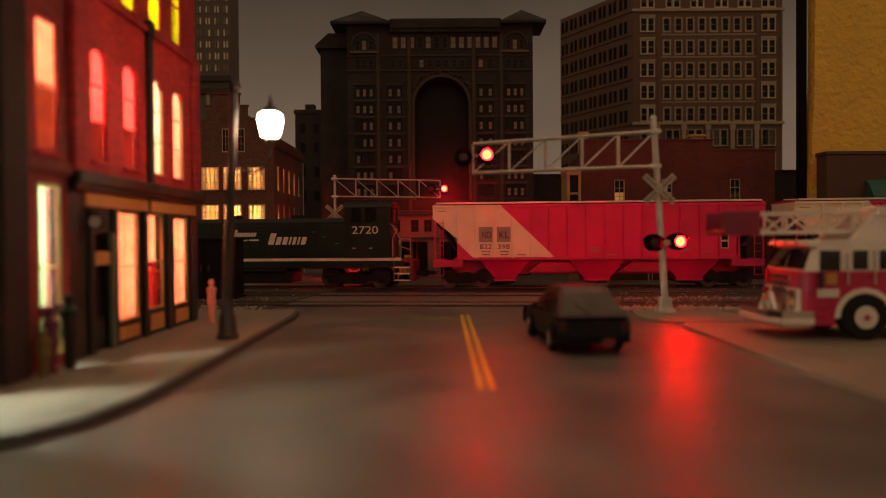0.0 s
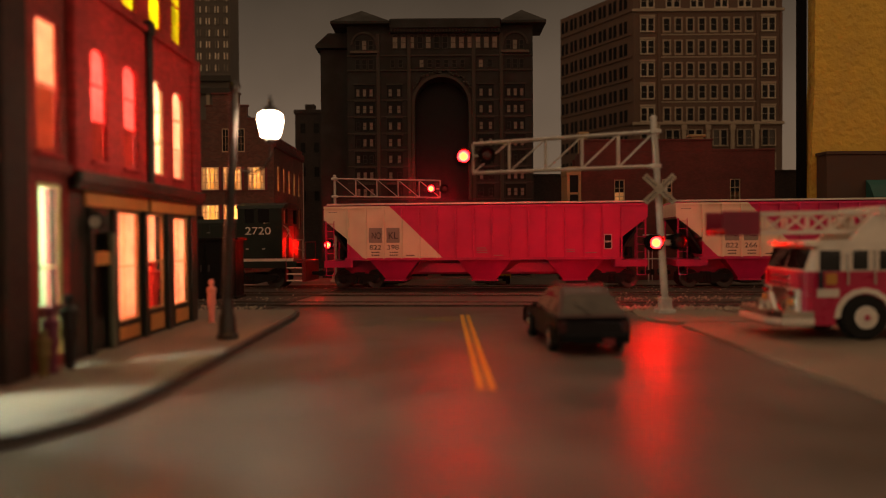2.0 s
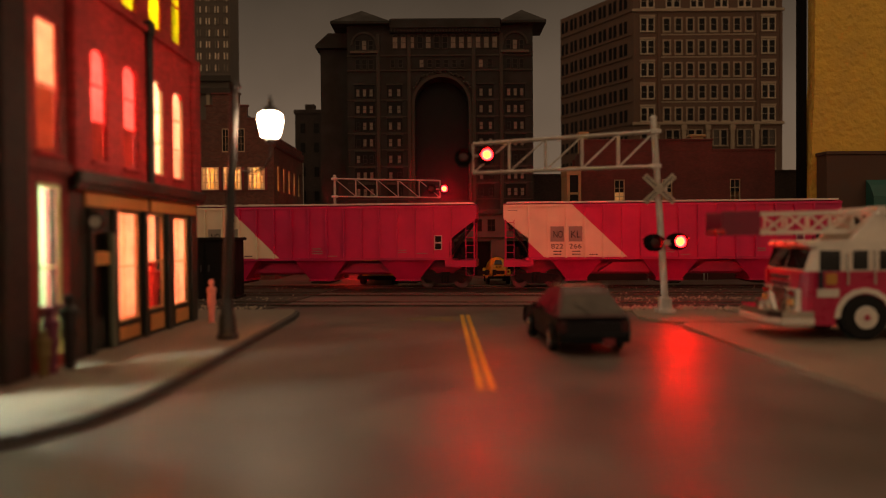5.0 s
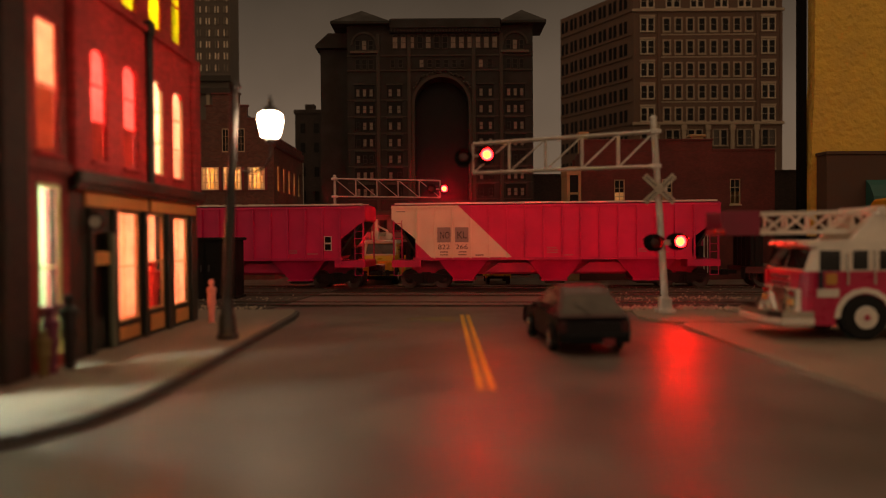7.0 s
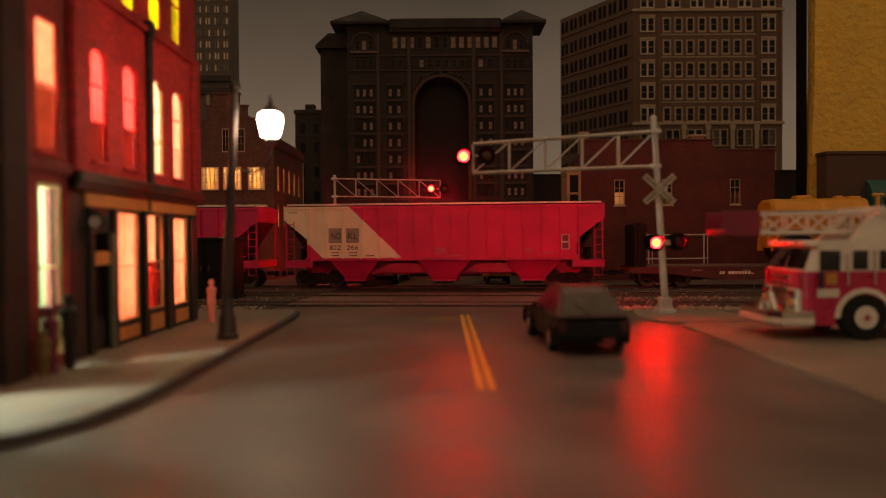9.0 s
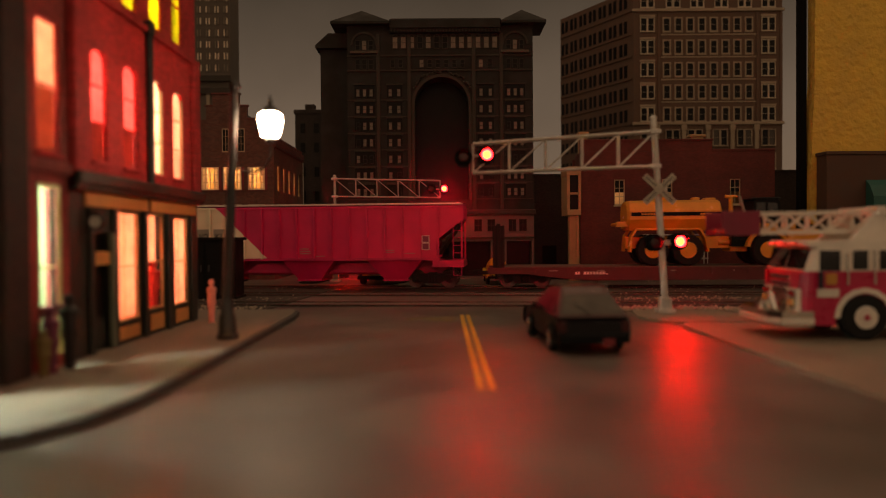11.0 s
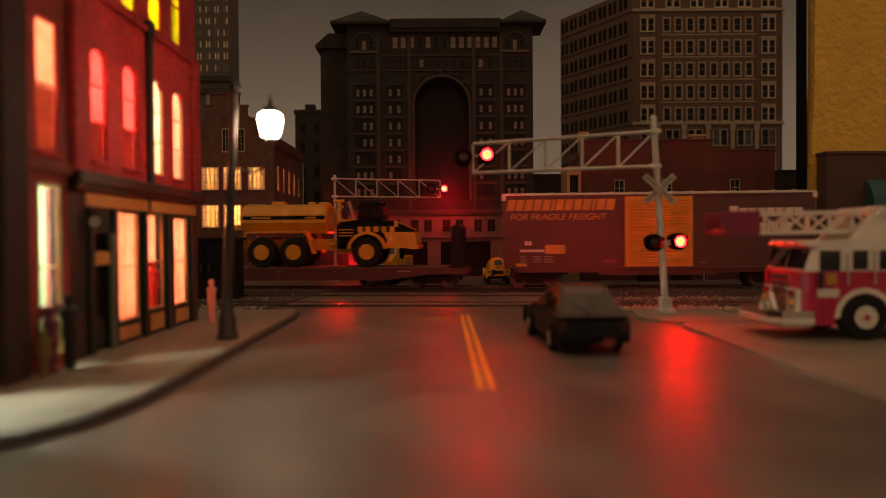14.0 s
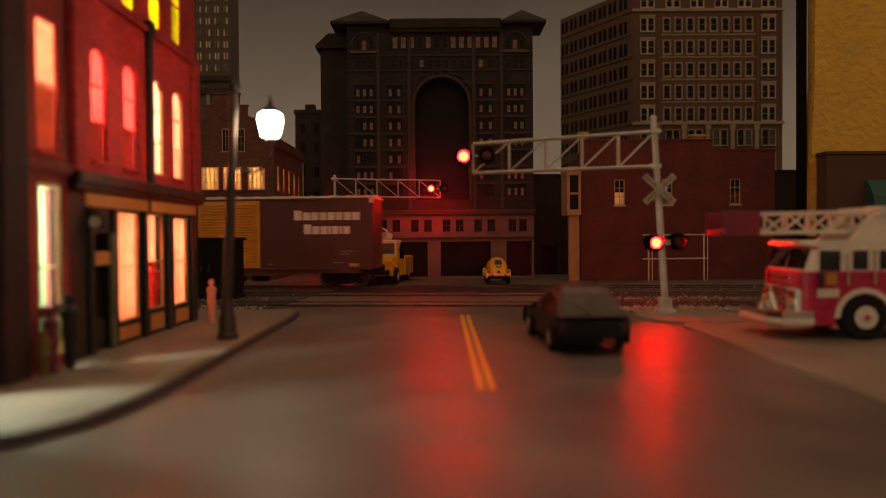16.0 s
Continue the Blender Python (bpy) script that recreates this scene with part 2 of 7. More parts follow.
RED_LENS = paint("red_lens", (0.30, 0.01, 0.008), 0.15, bump=0)
AMBER_LENS = paint("amber_lens", (0.55, 0.32, 0.10), 0.2, bump=0)
FIG_PINK = paint("figure_pink", (0.66, 0.24, 0.20), 0.6)
FIG_DARK = paint("figure_dark", (0.014, 0.010, 0.010), 0.6)
FIG_PURPLE = paint("figure_purple", (0.16, 0.03, 0.07), 0.6)
FIG_OLIVE = paint("figure_olive", (0.16, 0.11, 0.03), 0.6)
FIG_RED = paint("figure_red", (0.45, 0.03, 0.03), 0.6)
BLIND_ORANGE = cloth("blind_orange", (0.95, 0.58, 0.40))
BLIND_RED = cloth("blind_red", (0.95, 0.30, 0.30))
BLIND_CREAM = cloth("blind_cream", (0.95, 0.84, 0.70))
BLIND_WHITE = cloth("blind_white", (0.98, 0.90, 0.74))
# Two darker cloths that dim the lower windows by their colour.
BLIND_DUSKY = cloth("blind_dusky", (0.32, 0.085, 0.07))
BLIND_ROSE = cloth("blind_rose", (0.50, 0.19, 0.13))
# Darker brick colour that paints the wall's end as out of the lamplight.
BRICK_UNLIT = brick_paint("brick_unlit", (0.030, 0.015, 0.010), (0.022, 0.013, 0.010))


# ---- mesh helpers (millimetres in, metres out) ----
class Shape:
    """Collects boxes, tubes, prisms and turned forms into one mesh."""

    def __init__(self):
        self.v, self.f, self.weld = [], [], False

    def add(self, verts, faces):
        n = len(self.v)
        self.v += [tuple(c * MM for c in p) for p in verts]
        self.f += [tuple(i + n for i in q) for q in faces]
        return self

    def box(self, x0, x1, y0, y1, z0, z1, c=0.0):
        """Box between limits; c chamfers its four long upright and top edges."""
        if c <= 0:
            p = [(x, y, z) for z in (z0, z1) for x, y in ((x0, y0), (x1, y0), (x1, y1), (x0, y1))]
            return self.add(p, [(3, 2, 1, 0), (4, 5, 6, 7), (0, 1, 5, 4), (1, 2, 6, 5), (2, 3, 7, 6), (3, 0, 4, 7)])
        ring = [(x0 + c, y0), (x1 - c, y0), (x1, y0 + c), (x1, y1 - c), (x1 - c, y1), (x0 + c, y1), (x0, y1 - c), (x0, y0 + c)]
        cx, cy = (x0 + x1) / 2, (y0 + y1) / 2
        kx, ky = 1 - 2 * c / max(x1 - x0, 1e-6), 1 - 2 * c / max(y1 - y0, 1e-6)
        p = [(x, y, z0) for x, y in ring] + [(x, y, z1 - c) for x, y in ring]
        p += [(cx + (x - cx) * kx, cy + (y - cy) * ky, z1) for x, y in ring]
        f = [tuple(range(7, -1, -1)), tuple(range(16, 24))]
        for r in (0, 8):
            f += [(r + i, r + (i + 1) % 8, r + 8 + (i + 1) % 8, r + 8 + i) for i in range(8)]
        return self.add(p, f)

    def tube(self, a, b, r, n=10, r2=None):
        a, b = Vector(a), Vector(b)
        r2 = r if r2 is None else r2
        d = (b - a).normalized()
        u = d.orthogonal().normalized()
        w = d.cross(u)
        p = []
        for c, q in ((a, r), (b, r2)):
            p += [tuple(c + (u * math.cos(2 * math.pi * i / n) + w * math.sin(2 * math.pi * i / n)) * q) for i in range(n)]
        f = [(i, (i + 1) % n, n + (i + 1) % n, n + i) for i in range(n)]
        return self.add(p, f + [tuple(range(n - 1, -1, -1)), tuple(range(n, 2 * n))])

    def bar(self, a, b, w, h=None):
        """Square bar from a to b."""
        return self.tube(a, b, w * 0.707, 4) if h is None else self.tube(a, b, max(w, h) * 0.707, 4)

    def prism(self, poly, lo, hi, axis="y"):
        """Polygon swept along an axis: poly in (x, z) for y, (y, z) for x, (x, y) for z."""
        def place(p, t):
            return {"y": (p[0], t, p[1]), "x": (t, p[0], p[1]), "z": (p[0], p[1], t)}[axis]
        n = len(poly)
        p = [place(q, lo) for q in poly] + [place(q, hi) for q in poly]
        f = [(i, (i + 1) % n, n + (i + 1) % n, n + i) for i in range(n)]
        return self.add(p, f + [tuple(range(n - 1, -1, -1)), tuple(range(n, 2 * n))])

    def turned(self, profile, centre=(0, 0, 0), n=20, axis="z"):
        """Profile of (radius, height) turned about an axis."""
        p = []
        for r, h in profile:
            for i in range(n):
                a = 2 * math.pi * i / n
                q = (r * math.cos(a), r * math.sin(a), h)
                q = {"z": q, "y": (q[0], q[2], q[1]), "x": (q[2], q[0], q[1])}[axis]
                p.append(tuple(c + d for c, d in zip(q, centre)))
        f = []
        for k in range(len(profile) - 1):
            f += [(k * n + i, k * n + (i + 1) % n, (k + 1) * n + (i + 1) % n, (k + 1) * n + i) for i in range(n)]
        m = len(profile) - 1
        return self.add(p, f + [tuple(range(n - 1, -1, -1)), tuple(range(m * n, m * n + n))])

    def loft(self, sections):
        """Skins equal-length rings of points."""
        n = len(sections[0])
        p = [q for s in sections for q in s]
        f = []
        for k in range(len(sections) - 1):
            f += [(k * n + i, k * n + (i + 1) % n, (k + 1) * n + (i + 1) % n, (k + 1) * n + i) for i in range(n)]
        m = len(sections) - 1
        return self.add(p, f + [tuple(range(n - 1, -1, -1)), tuple(range(m * n, m * n + n))])

    def mesh(self, name, mat, smooth=False):
        me = bpy.data.meshes.new(name)
        me.from_pydata(self.v, [], self.f)
        bm = bmesh.new()
        bm.from_mesh(me)
        if self.weld:
            bmesh.ops.remove_doubles(bm, verts=bm.verts, dist=1e-6)
        bmesh.ops.recalc_face_normals(bm, faces=bm.faces)
        bm.to_mesh(me)
        bm.free()
        me.materials.append(mat)
        if smooth:
            for p in me.polygons:
                p.use_smooth = True
        return me


def part(name, shape, mat, parent=None, label="", smooth=False):
    ob = new(name, shape.mesh(name, mat) if isinstance(shape, Shape) else shape)
    if smooth:
        ob.data.set_sharp_from_angle(angle=radians(40))
        for p in ob.data.polygons:
            p.use_smooth = True
    if parent:
        ob.parent = parent
    if label:
        ob["label"] = label
    return ob


def thing(name, label, category, m=None, group="", kind=""):
    ob = new(name)
    if m is not None:
        ob.matrix_basis = m
    return tagged(ob, label, category, group, kind)


def at(x, y, z, rz=0.0):
    return pose(x * MM, y * MM, z * MM, 0, 0, rz)


def writing(name, text, x, z, height, width, mat, parent, y, lean=0.0):
    """Flat raised lettering on a side that faces -y; x, z is the lower left corner."""
    cu = bpy.data.curves.new(name, "FONT")
    cu.body, cu.size, cu.extrude, cu.shear = text, 1.0, 0.01, lean
    tmp = bpy.data.objects.new(name, cu)
    scene.collection.objects.link(tmp)
    me = bpy.data.meshes.new_from_object(tmp.evaluated_get(bpy.context.evaluated_depsgraph_get()))
    bpy.data.objects.remove(tmp)
    co = np.array([v.co[:] for v in me.vertices])
    lo, hi = co.min(0), co.max(0)
    for v in me.vertices:
        px_ = (v.co.x - lo[0]) / (hi[0] - lo[0]) * width
        pz_ = (v.co.y - lo[1]) / (hi[1] - lo[1]) * height
        v.co = ((x + px_) * MM, (y - 0.06 * (v.co.z > 0)) * MM, (z + pz_) * MM)
    me.materials.clear()
    me.materials.append(mat)
    return part(name, me, mat, parent)


def bars(name, x, z, height, widths, gap, mat, parent, y, lean=0.0, tall_first=1.0):
    """Plain bars that stand for a line of marks."""
    s, single = Shape(), height > 2
    for i, w in enumerate(widths):
        h = height * (tall_first if i == 0 else 1)
        if w > 0:
            s.prism([(x, z), (x + w, z), (x + w + lean * h, z + h), (x + lean * h, z + h)], y - 0.08, y)
        x += abs(w) + gap
        if single and w > 0:
            part(name, s, mat, parent)
            s = Shape()
    if not single:
        part(name, s, mat, parent)


# ---- ground, road, pavements ----
def slab(name, outline, z0, z1, mat, label, category="ground"):
    s = Shape().prism(outline, z0, z1, "z")
    return tagged(part(name, s, mat), label, category, kind="structure")


part_ground = tagged(part("road", Shape().prism([(-3000, -800), (3000, -800), (3000, 3000), (-3000, 3000)], -4, 0, "z"), ASPHALT),
                     "dark satin asphalt street across the railway crossing", "road", kind="structure")
backdrop = Shape()
for i in range(24):
    a0, a1 = radians(-80 + i * 160 / 24), radians(-80 + (i + 1) * 160 / 24)
    backdrop.add([(1500 * math.sin(a), 1300 * math.cos(a), z) for a, z in ((a0, -3), (a1, -3), (a1, 900), (a0, 900))], [(0, 1, 2, 3)])
tagged(part("backdrop", backdrop, SKY), "brown-grey painted evening sky board", "backdrop", kind="structure")

WALK_EDGE = [(-60.5, 303), (-57.5, 296), (-56, 280), (-55.5, 150), (-56.2, 134), (-58.5, 122), (-63, 112), (-70, 105), (-80, 100), (-94, 97.5), (-140, 96)]
pavement = slab("pavement", WALK_EDGE + [(-140, 303)], 0, 1.7, KERB, "grey concrete corner pavement with a dark kerb", "pavement")
inner = [(x - 1.5, y - (0 if y > 110 else -1.5)) for x, y in WALK_EDGE]
PAVING = Shape().prism(inner + [(-140, 301.8)], 1.7, 2.0, "z")
part("paving", PAVING, CONCRETE, pavement)
slab("lot", [(81, 60), (400, 60), (400, 262), (96, 262), (86, 258), (82, 250)], 0, 0.7, LOT, "worn tan concrete apron beside the street", "pavement")

lines = tagged(new("road_marking"), "worn double yellow centre line on the asphalt", "road marking", kind="structure")
for x0, x1 in ((7.2, 8.6), (9.6, 11.0)):
    s = Shape()
    y = 149.0
    random.seed(4)
    while y < 294:
        step = random.uniform(6, 12)
        e = random.uniform(-0.08, 0.08)
        s.prism([(x0 + e, y), (x1 + e, y), (x1 - e, min(294, y + step)), (x0 - e, min(294, y + step))], 0, 0.06, "z")
        y += step
    part("stripe", s, YELLOW_LINE, lines)

random.seed(21)
worn = Shape()
for k in range(46):
    x, y, q = random.gauss(-4, 6), random.gauss(281, 3.6), random.uniform(0.5, 1.8)
    worn.prism([(x + q * 1.8 * random.uniform(0.5, 1.2) * math.cos(a), y + q * random.uniform(0.5, 1.2) * math.sin(a)) for a in (0.2, 1.2, 2.3, 3.3, 4.2, 5.3)], 0, 0.03 + 0.0006 * k, "z")
tagged(part("worn_marking", worn, WORN_YELLOW), "faded yellow paint flakes on the asphalt", "road marking", kind="stuff")

# ---- railway ----
SLOPE = math.atan(0.09)
TURN = -math.degrees(SLOPE)


def track_point(u, offset=0.0):
    """Place u along the railway and offset behind the line of the train's near side."""
    return (u * math.cos(SLOPE) + offset * math.sin(SLOPE), 436 - u * math.sin(SLOPE) + offset * math.cos(SLOPE))


slab("trackbed", [track_point(62, -118), track_point(420, -118), track_point(420, 40), track_point(62, 40)], 0, 0.35, GROUND_DIRT, "brown gravel trackbed beside the crossing", "trackbed")
slab("trackbed", [track_point(-420, -118), track_point(-66, -118), track_point(-66, 40), track_point(-420, 40)], 0, 0.35, GROUND_DIRT, "brown gravel trackbed behind the buildings", "trackbed")
slab("crossing_deck", [track_point(-64, -104), track_point(61, -104), track_point(61, -90.5), track_point(-64, -90.5)], 0, 0.5, ASPHALT, "dark crossing panel between the rails", "crossing")
slab("crossing_deck", [track_point(-64, -45), track_point(61, -45), track_point(61, -31.5), track_point(-64, -31.5)], 0, 0.5, ASPHALT, "dark crossing panel between the rails", "crossing")
# Panel and added bed are blackened to paint the train's shade on the ground.
slab("crossing_deck", [track_point(-64, 11.5), track_point(61, 11.5), track_point(61, 24.5), track_point(-64, 24.5)], 0, 0.5, CROSSING_SHADE, "dark crossing panel between the rails", "crossing")
slab("crossing_shade", [track_point(-64, -22), track_point(61, -22), track_point(61, 48), track_point(-64, 48)], 0, 0.08, CROSSING_SHADE, "black bed at the crossing, the train's shade painted on", "crossing")
for off in (18.0, -38.5, -97.5):
    track = thing("railway_track", "worn steel rails on dark wooden sleepers", "track", at(*track_point(0, off), 0, TURN), "tracks at the crossing")
    for side in (-8.25, 8.25):
        r = Shape()
        r.prism([(side - 0.75, 0.1), (side + 0.75, 0.1), (side + 0.2, 0.35), (side + 0.38, 0.6), (side + 0.38, 0.9), (side - 0.38, 0.9), (side - 0.38, 0.6), (side - 0.2, 0.35)], -500, 500, "x")
        rail = part("rail", r, RAIL_RUST, track)
        part("rail_head", Shape().box(-500, 500, side - 0.36, side + 0.36, 0.9, 0.98), RAIL, rail, "bright worn rail head")
    tie = Shape().box(-1.25, 1.25, -15, 15, 0.05, 0.42, 0.1).mesh("sleeper", TIE)
    for k in list(range(11, 46)) + list(range(-34, -11)):
        o = part("sleeper", tie, TIE, track)
        o.location = (k * 6.2 * MM, 0, 0)
random.seed(11)
stones = Shape()
for k in range(2600):
    right = random.random() < 0.8
    u = random.uniform(64, 300) if right else random.uniform(-230, -68)
    o = random.choice([random.uniform(-132, -110), random.uniform(-128, -112), random.uniform(-74, -60), random.uniform(-118, 36)])
    x, y = track_point(u, o)
    if y < 300 - 30 and not right:
        continue
    r = random.uniform(0.5, 1.25) if o < -109 else random.uniform(0.25, 0.7)
    z = 0.35 + r * 0.3
    pts = [(x + r * random.uniform(0.6, 1.2) * a, y + r * random.uniform(0.6, 1.2) * b, z + r * random.uniform(0.5, 1) * c)
           for a, b, c in ((1, 0, 0), (0, 1, 0), (-1, 0, 0), (0, -1, 0), (0.1, 0, 1), (0, 0, -1))]
    stones.add(pts, [(0, 1, 4), (1, 2, 4), (2, 3, 4), (3, 0, 4), (1, 0, 5), (2, 1, 5), (3, 2, 5), (0, 3, 5)])
tagged(part("ballast_stones", stones, BALLAST), "loose grey-tan ballast stones along the rails", "ballast", kind="stuff")


# ---- walls with openings ----
def wall_cells(length, z0, z1, openings):
    """Cells of a wall, on one shared grid, that no opening takes: (a0, a1, b0, b1)."""
    xs = sorted({0, length, *[v for o in openings for v in o[:2]]})
    zs = sorted({z0, z1, *[v for o in openings for v in o[2:4]]})

    def open_at(x, z):
        return any(o[0] < x < o[1] and o[2] < z < o[3] for o in openings)
    return [(a0, a1, b0, b1) for a0, a1 in zip(xs, xs[1:]) for b0, b1 in zip(zs, zs[1:]) if not open_at((a0 + a1) / 2, (b0 + b1) / 2)]


def wall_with(length, z0, z1, thick, openings, arched=False):
    """Wall along local x, outside at y = 0, inside at y = thick."""
    s = Shape()
    s.weld = True
    for a0, a1, b0, b1 in wall_cells(length, z0, z1, openings):
        s.box(a0, a1, 0, thick, b0, b1)
    if arched:
        for a0, a1, b0, b1 in openings:
            c, r = (a0 + a1) / 2, (a1 - a0) / 2
            for sgn in (-1, 1):
                arc = [(c + sgn * r * math.cos(radians(t)), b1 - r * 0.75 + r * 0.75 * math.sin(radians(t))) for t in range(0, 91, 15)]
                s.prism([(c + sgn * r, b1)] + arc, 0, thick)
    return s


def sash(parent, a0, a1, b0, b1, y, mat, cols=2, rows=2, bar=0.5, pane=None, sill=None, arched=False, name="window"):
    """Window part: frame with glazing bars; pane and sill under it."""
    s = Shape()
    s.weld = True
    s.box(a0, a0 + bar, y, y + 0.8, b0, b1).box(a1 - bar, a1, y, y + 0.8, b0, b1)
    s.box(a0 + bar, a1 - bar, y, y + 0.8, b0, b0 + bar).box(a0 + bar, a1 - bar, y, y + 0.8, b1 - bar, b1)
    for i in range(1, cols):
        x = a0 + (a1 - a0) * i / cols
        s.box(x - bar * 0.3, x + bar * 0.3, y + 0.1, y + 0.6, b0 + bar, b1 - bar)
    for i in range(1, rows):
        z = b0 + (b1 - b0) * i / rows
        s.box(a0 + bar, a1 - bar, y + 0.05, y + 0.7, z - bar * 0.35, z + bar * 0.35)
    w = part(name, s, mat, parent)
    if pane:
        part("pane", Shape().box(a0 + 0.1, a1 - 0.1, y + 0.82, y + 0.95, b0 + 0.1, b1 - 0.1), pane, w)
    if sill:
        part("sill", Shape().box(a0 - 0.6, a1 + 0.6, -0.9, -0.02, b0 - 1.0, b0 - 0.05, 0.2), sill, w)
    return w


def lamp_in(name, x, y, z, watts, col, radius=2.0):
    d = bpy.data.lights.new(name, "POINT")
    d.energy, d.color, d.shadow_soft_size = watts, col, radius * MM
    o = new(name, d)
    o.location = (x * MM, y * MM, z * MM)
    return o


# ---- corner shop row: the street front lies at x = -89 and runs along y ----
def front_pose(y0):
    """Local x runs back along the street (+y), local y into the building (-x)."""
    return at(-89, y0, 2.0, 90)


def shop():
    y0, length = 176.0, 92.0
    b = thing("shop_building", "three-storey red brick shop with lit arched windows", "building", front_pose(y0))
    cols = [(188, 197.4), (207, 217), (226, 236.6), (245.2, 255)]
    upper = [(p - y0, q - y0, 49.5, 79) for p, q in cols]
    third = [(p - y0, q - y0, 94.8, 121) for p, q in cols]
    wall = part("front_wall", wall_with(length, 44, 134, 4, upper + third, True), BRICK_RED, b, "red brick front wall with arched windows")
    part("end_wall", Shape().box(length - 4, length, 4, 70, 0, 134), BRICK_RED, b)
    part("party_wall", Shape().box(0, 3, 4, 70, 0, 134), ROOM_WHITE, b)
    part("rear_wall", Shape().box(3, length - 4, 40, 43, 0, 134), ROOM_WHITE, b)
    for z in (45, 91, 134):
        part("floor_slab", Shape().box(3, length - 4, 4, 40, z, z + 2), ROOM_WHITE, b)
    part("cornice", Shape().box(-1, length + 1.5, -4, 0, 128, 131, 0.5).box(-1.5, length + 2, -5, 0, 131, 134, 0.5), BRICK_BROWN, b)
    part("string_course", Shape().box(0, length + 0.8, -1.6, 0, 91.5, 93.4, 0.3), BRICK_RED, b)
    part("pilaster", Shape().box(0, 6.5, -2, 0, 42, 128, 0.4), BRICK_RED, b)
    part("pilaster", Shape().box(length - 5.5, length + 0.5, -1.6, 0, 44, 91.4, 0.4), BRICK_RED, b)
    part("downpipe", Shape().tube((47.2, -1.2, 44), (47.2, -1.2, 91), 1.1, 10).box(45.4, 49, -2.4, 0, 91, 95, 0.3), BLACK_IRON, b, "black iron downpipe")
    tints = (BLIND_RED, BLIND_RED, BLIND_WHITE, BLIND_PEACH)
    for i, (o, u) in enumerate(zip(upper, third)):
        w = sash(b, *o, 0.15, BRICK_RED if i < 2 else CREAM_TRIM, 1, 3, 0.5, None, BRICK_RED)
        drop = 60 + i if i < 2 else 49.7
        part("blind", Shape().box(o[0] + 0.2, o[1] - 0.2, 1.1, 1.25, drop, o[3]), tints[i], w)
        # Dark cloth added under the blind to dim the lower window.
        if i < 2:
            part("curtain", Shape().box(o[0] + 0.2, o[1] - 0.2, 1.4, 1.55, o[2], drop - 0.1), BLIND_DUSKY, w)
        w = sash(b, *u, 0.15, BRICK_RED, 1, 2, 0.5, None, BRICK_RED)
        part("blind", Shape().box(u[0] + 0.2, u[1] - 0.2, 1.1, 1.25, u[2], u[3]), BLIND_LIME, w)
        part("curtain_fold", Shape().box((u[0] + u[1]) / 2 - 0.8, (u[0] + u[1]) / 2 + 0.5, 1.3, 1.5, u[2] + 0.5, u[3] - 3), FIG_OLIVE, w)
    # shop front
    bays = [(201.3, 216.8, 6.2, 37), (223.2, 235.8, 7.6, 37), (244.6, 258.2, 7, 36.5)]
    opens = [(p - y0, q - y0, r, t) for p, q, r, t in bays] + [(186.5 - y0, 197.5 - y0, 0.0, 31)]
    part("shopfront", wall_with(length, 0, 43.9, 3, opens), BLACK_TRIM, b, "black-green painted timber shopfront")
    part("fascia", Shape().box(0, length + 1, -2.2, -0.02, 41.5, 43.9, 0.4).box(0, length + 1, -3.2, 0, 43.0, 46, 0.5), BLACK_TRIM, b, "dark shop cornice")
    part("lintel_board", Shape().box(7, 46, -0.7, -0.02, 37.6, 41.4, 0.2), ORANGE_TRIM, b, "orange lit lintel board")
    part("lintel_board", Shape().box(48.5, length - 3, -0.7, -0.02, 37.6, 41.4, 0.2), ORANGE_TRIM, b, "orange lit lintel board")
    for x in (9.8, 23.2, 43.6, 62.5, 84.5):
        part("shop_post", Shape().box(x - 1.3, x + 1.3, -1.1, 0, 0, 37.4, 0.3), BLACK_TRIM, b)
    for o, d in zip(opens[:3], (1.3, 2.8, 1.3)):
        w = sash(b, *o, 0.15, TAN_TRIM, 1, 2, 0.6, None)
        m = (o[0] + o[1]) / 2
        part("curtain", Shape().box(o[0] + 0.2, m - 0.9, d, d + 0.15, o[2], o[3]), BLIND_PEACH, w)
        part("curtain", Shape().box(m + 0.9, o[1] - 0.2, d, d + 0.15, o[2], o[3]), BLIND_PEACH, w)
        part("blind", Shape().box(m - 0.9, m + 0.9, d + 0.2, d + 0.3, o[2], o[3]), BLIND_ORANGE, w)
        part("stall_riser", Shape().box(o[0] + 1, o[1] - 1, -0.35, -0.02, 1.2, o[2] - 1.4, 0.1), ORANGE_TRIM, b)
    d = part("door", Shape().box(opens[3][0], opens[3][1], 1.2, 2.2, 0.1, 24), BLACK_TRIM, b, "dark panelled shop door")
    part("door_panel", Shape().box(opens[3][0] + 1.6, opens[3][1] - 1.6, 0.9, 1.19, 9, 22), PANE_AND_SHADE, d)
    part("door_panel", Shape().box(opens[3][0] + 1.6, opens[3][1] - 1.6, 0.9, 1.19, 1.5, 7.5), BLACK_TRIM, d)
    part("transom", Shape().box(opens[3][0], opens[3][1], -0.4, 2.2, 22.6, 26.0), ORANGE_TRIM, b)
    part("transom_pane", Shape().box(opens[3][0], opens[3][1], 1.6, 1.8, 25.7, 30.9), PANE_AND_SHADE, b)
    sign = part("hanging_sign", Shape().turned([(1.9, -0.35), (2.1, 0), (1.9, 0.35)], (8, -2.6, 33.6), 20, "x"), BLACK_IRON, b, "small round shop sign")
    part("sign_face", Shape().turned([(1.5, -0.5), (1.45, -0.36)], (8, -2.6, 33.6), 18, "x"), WHITE_SIGN, sign)
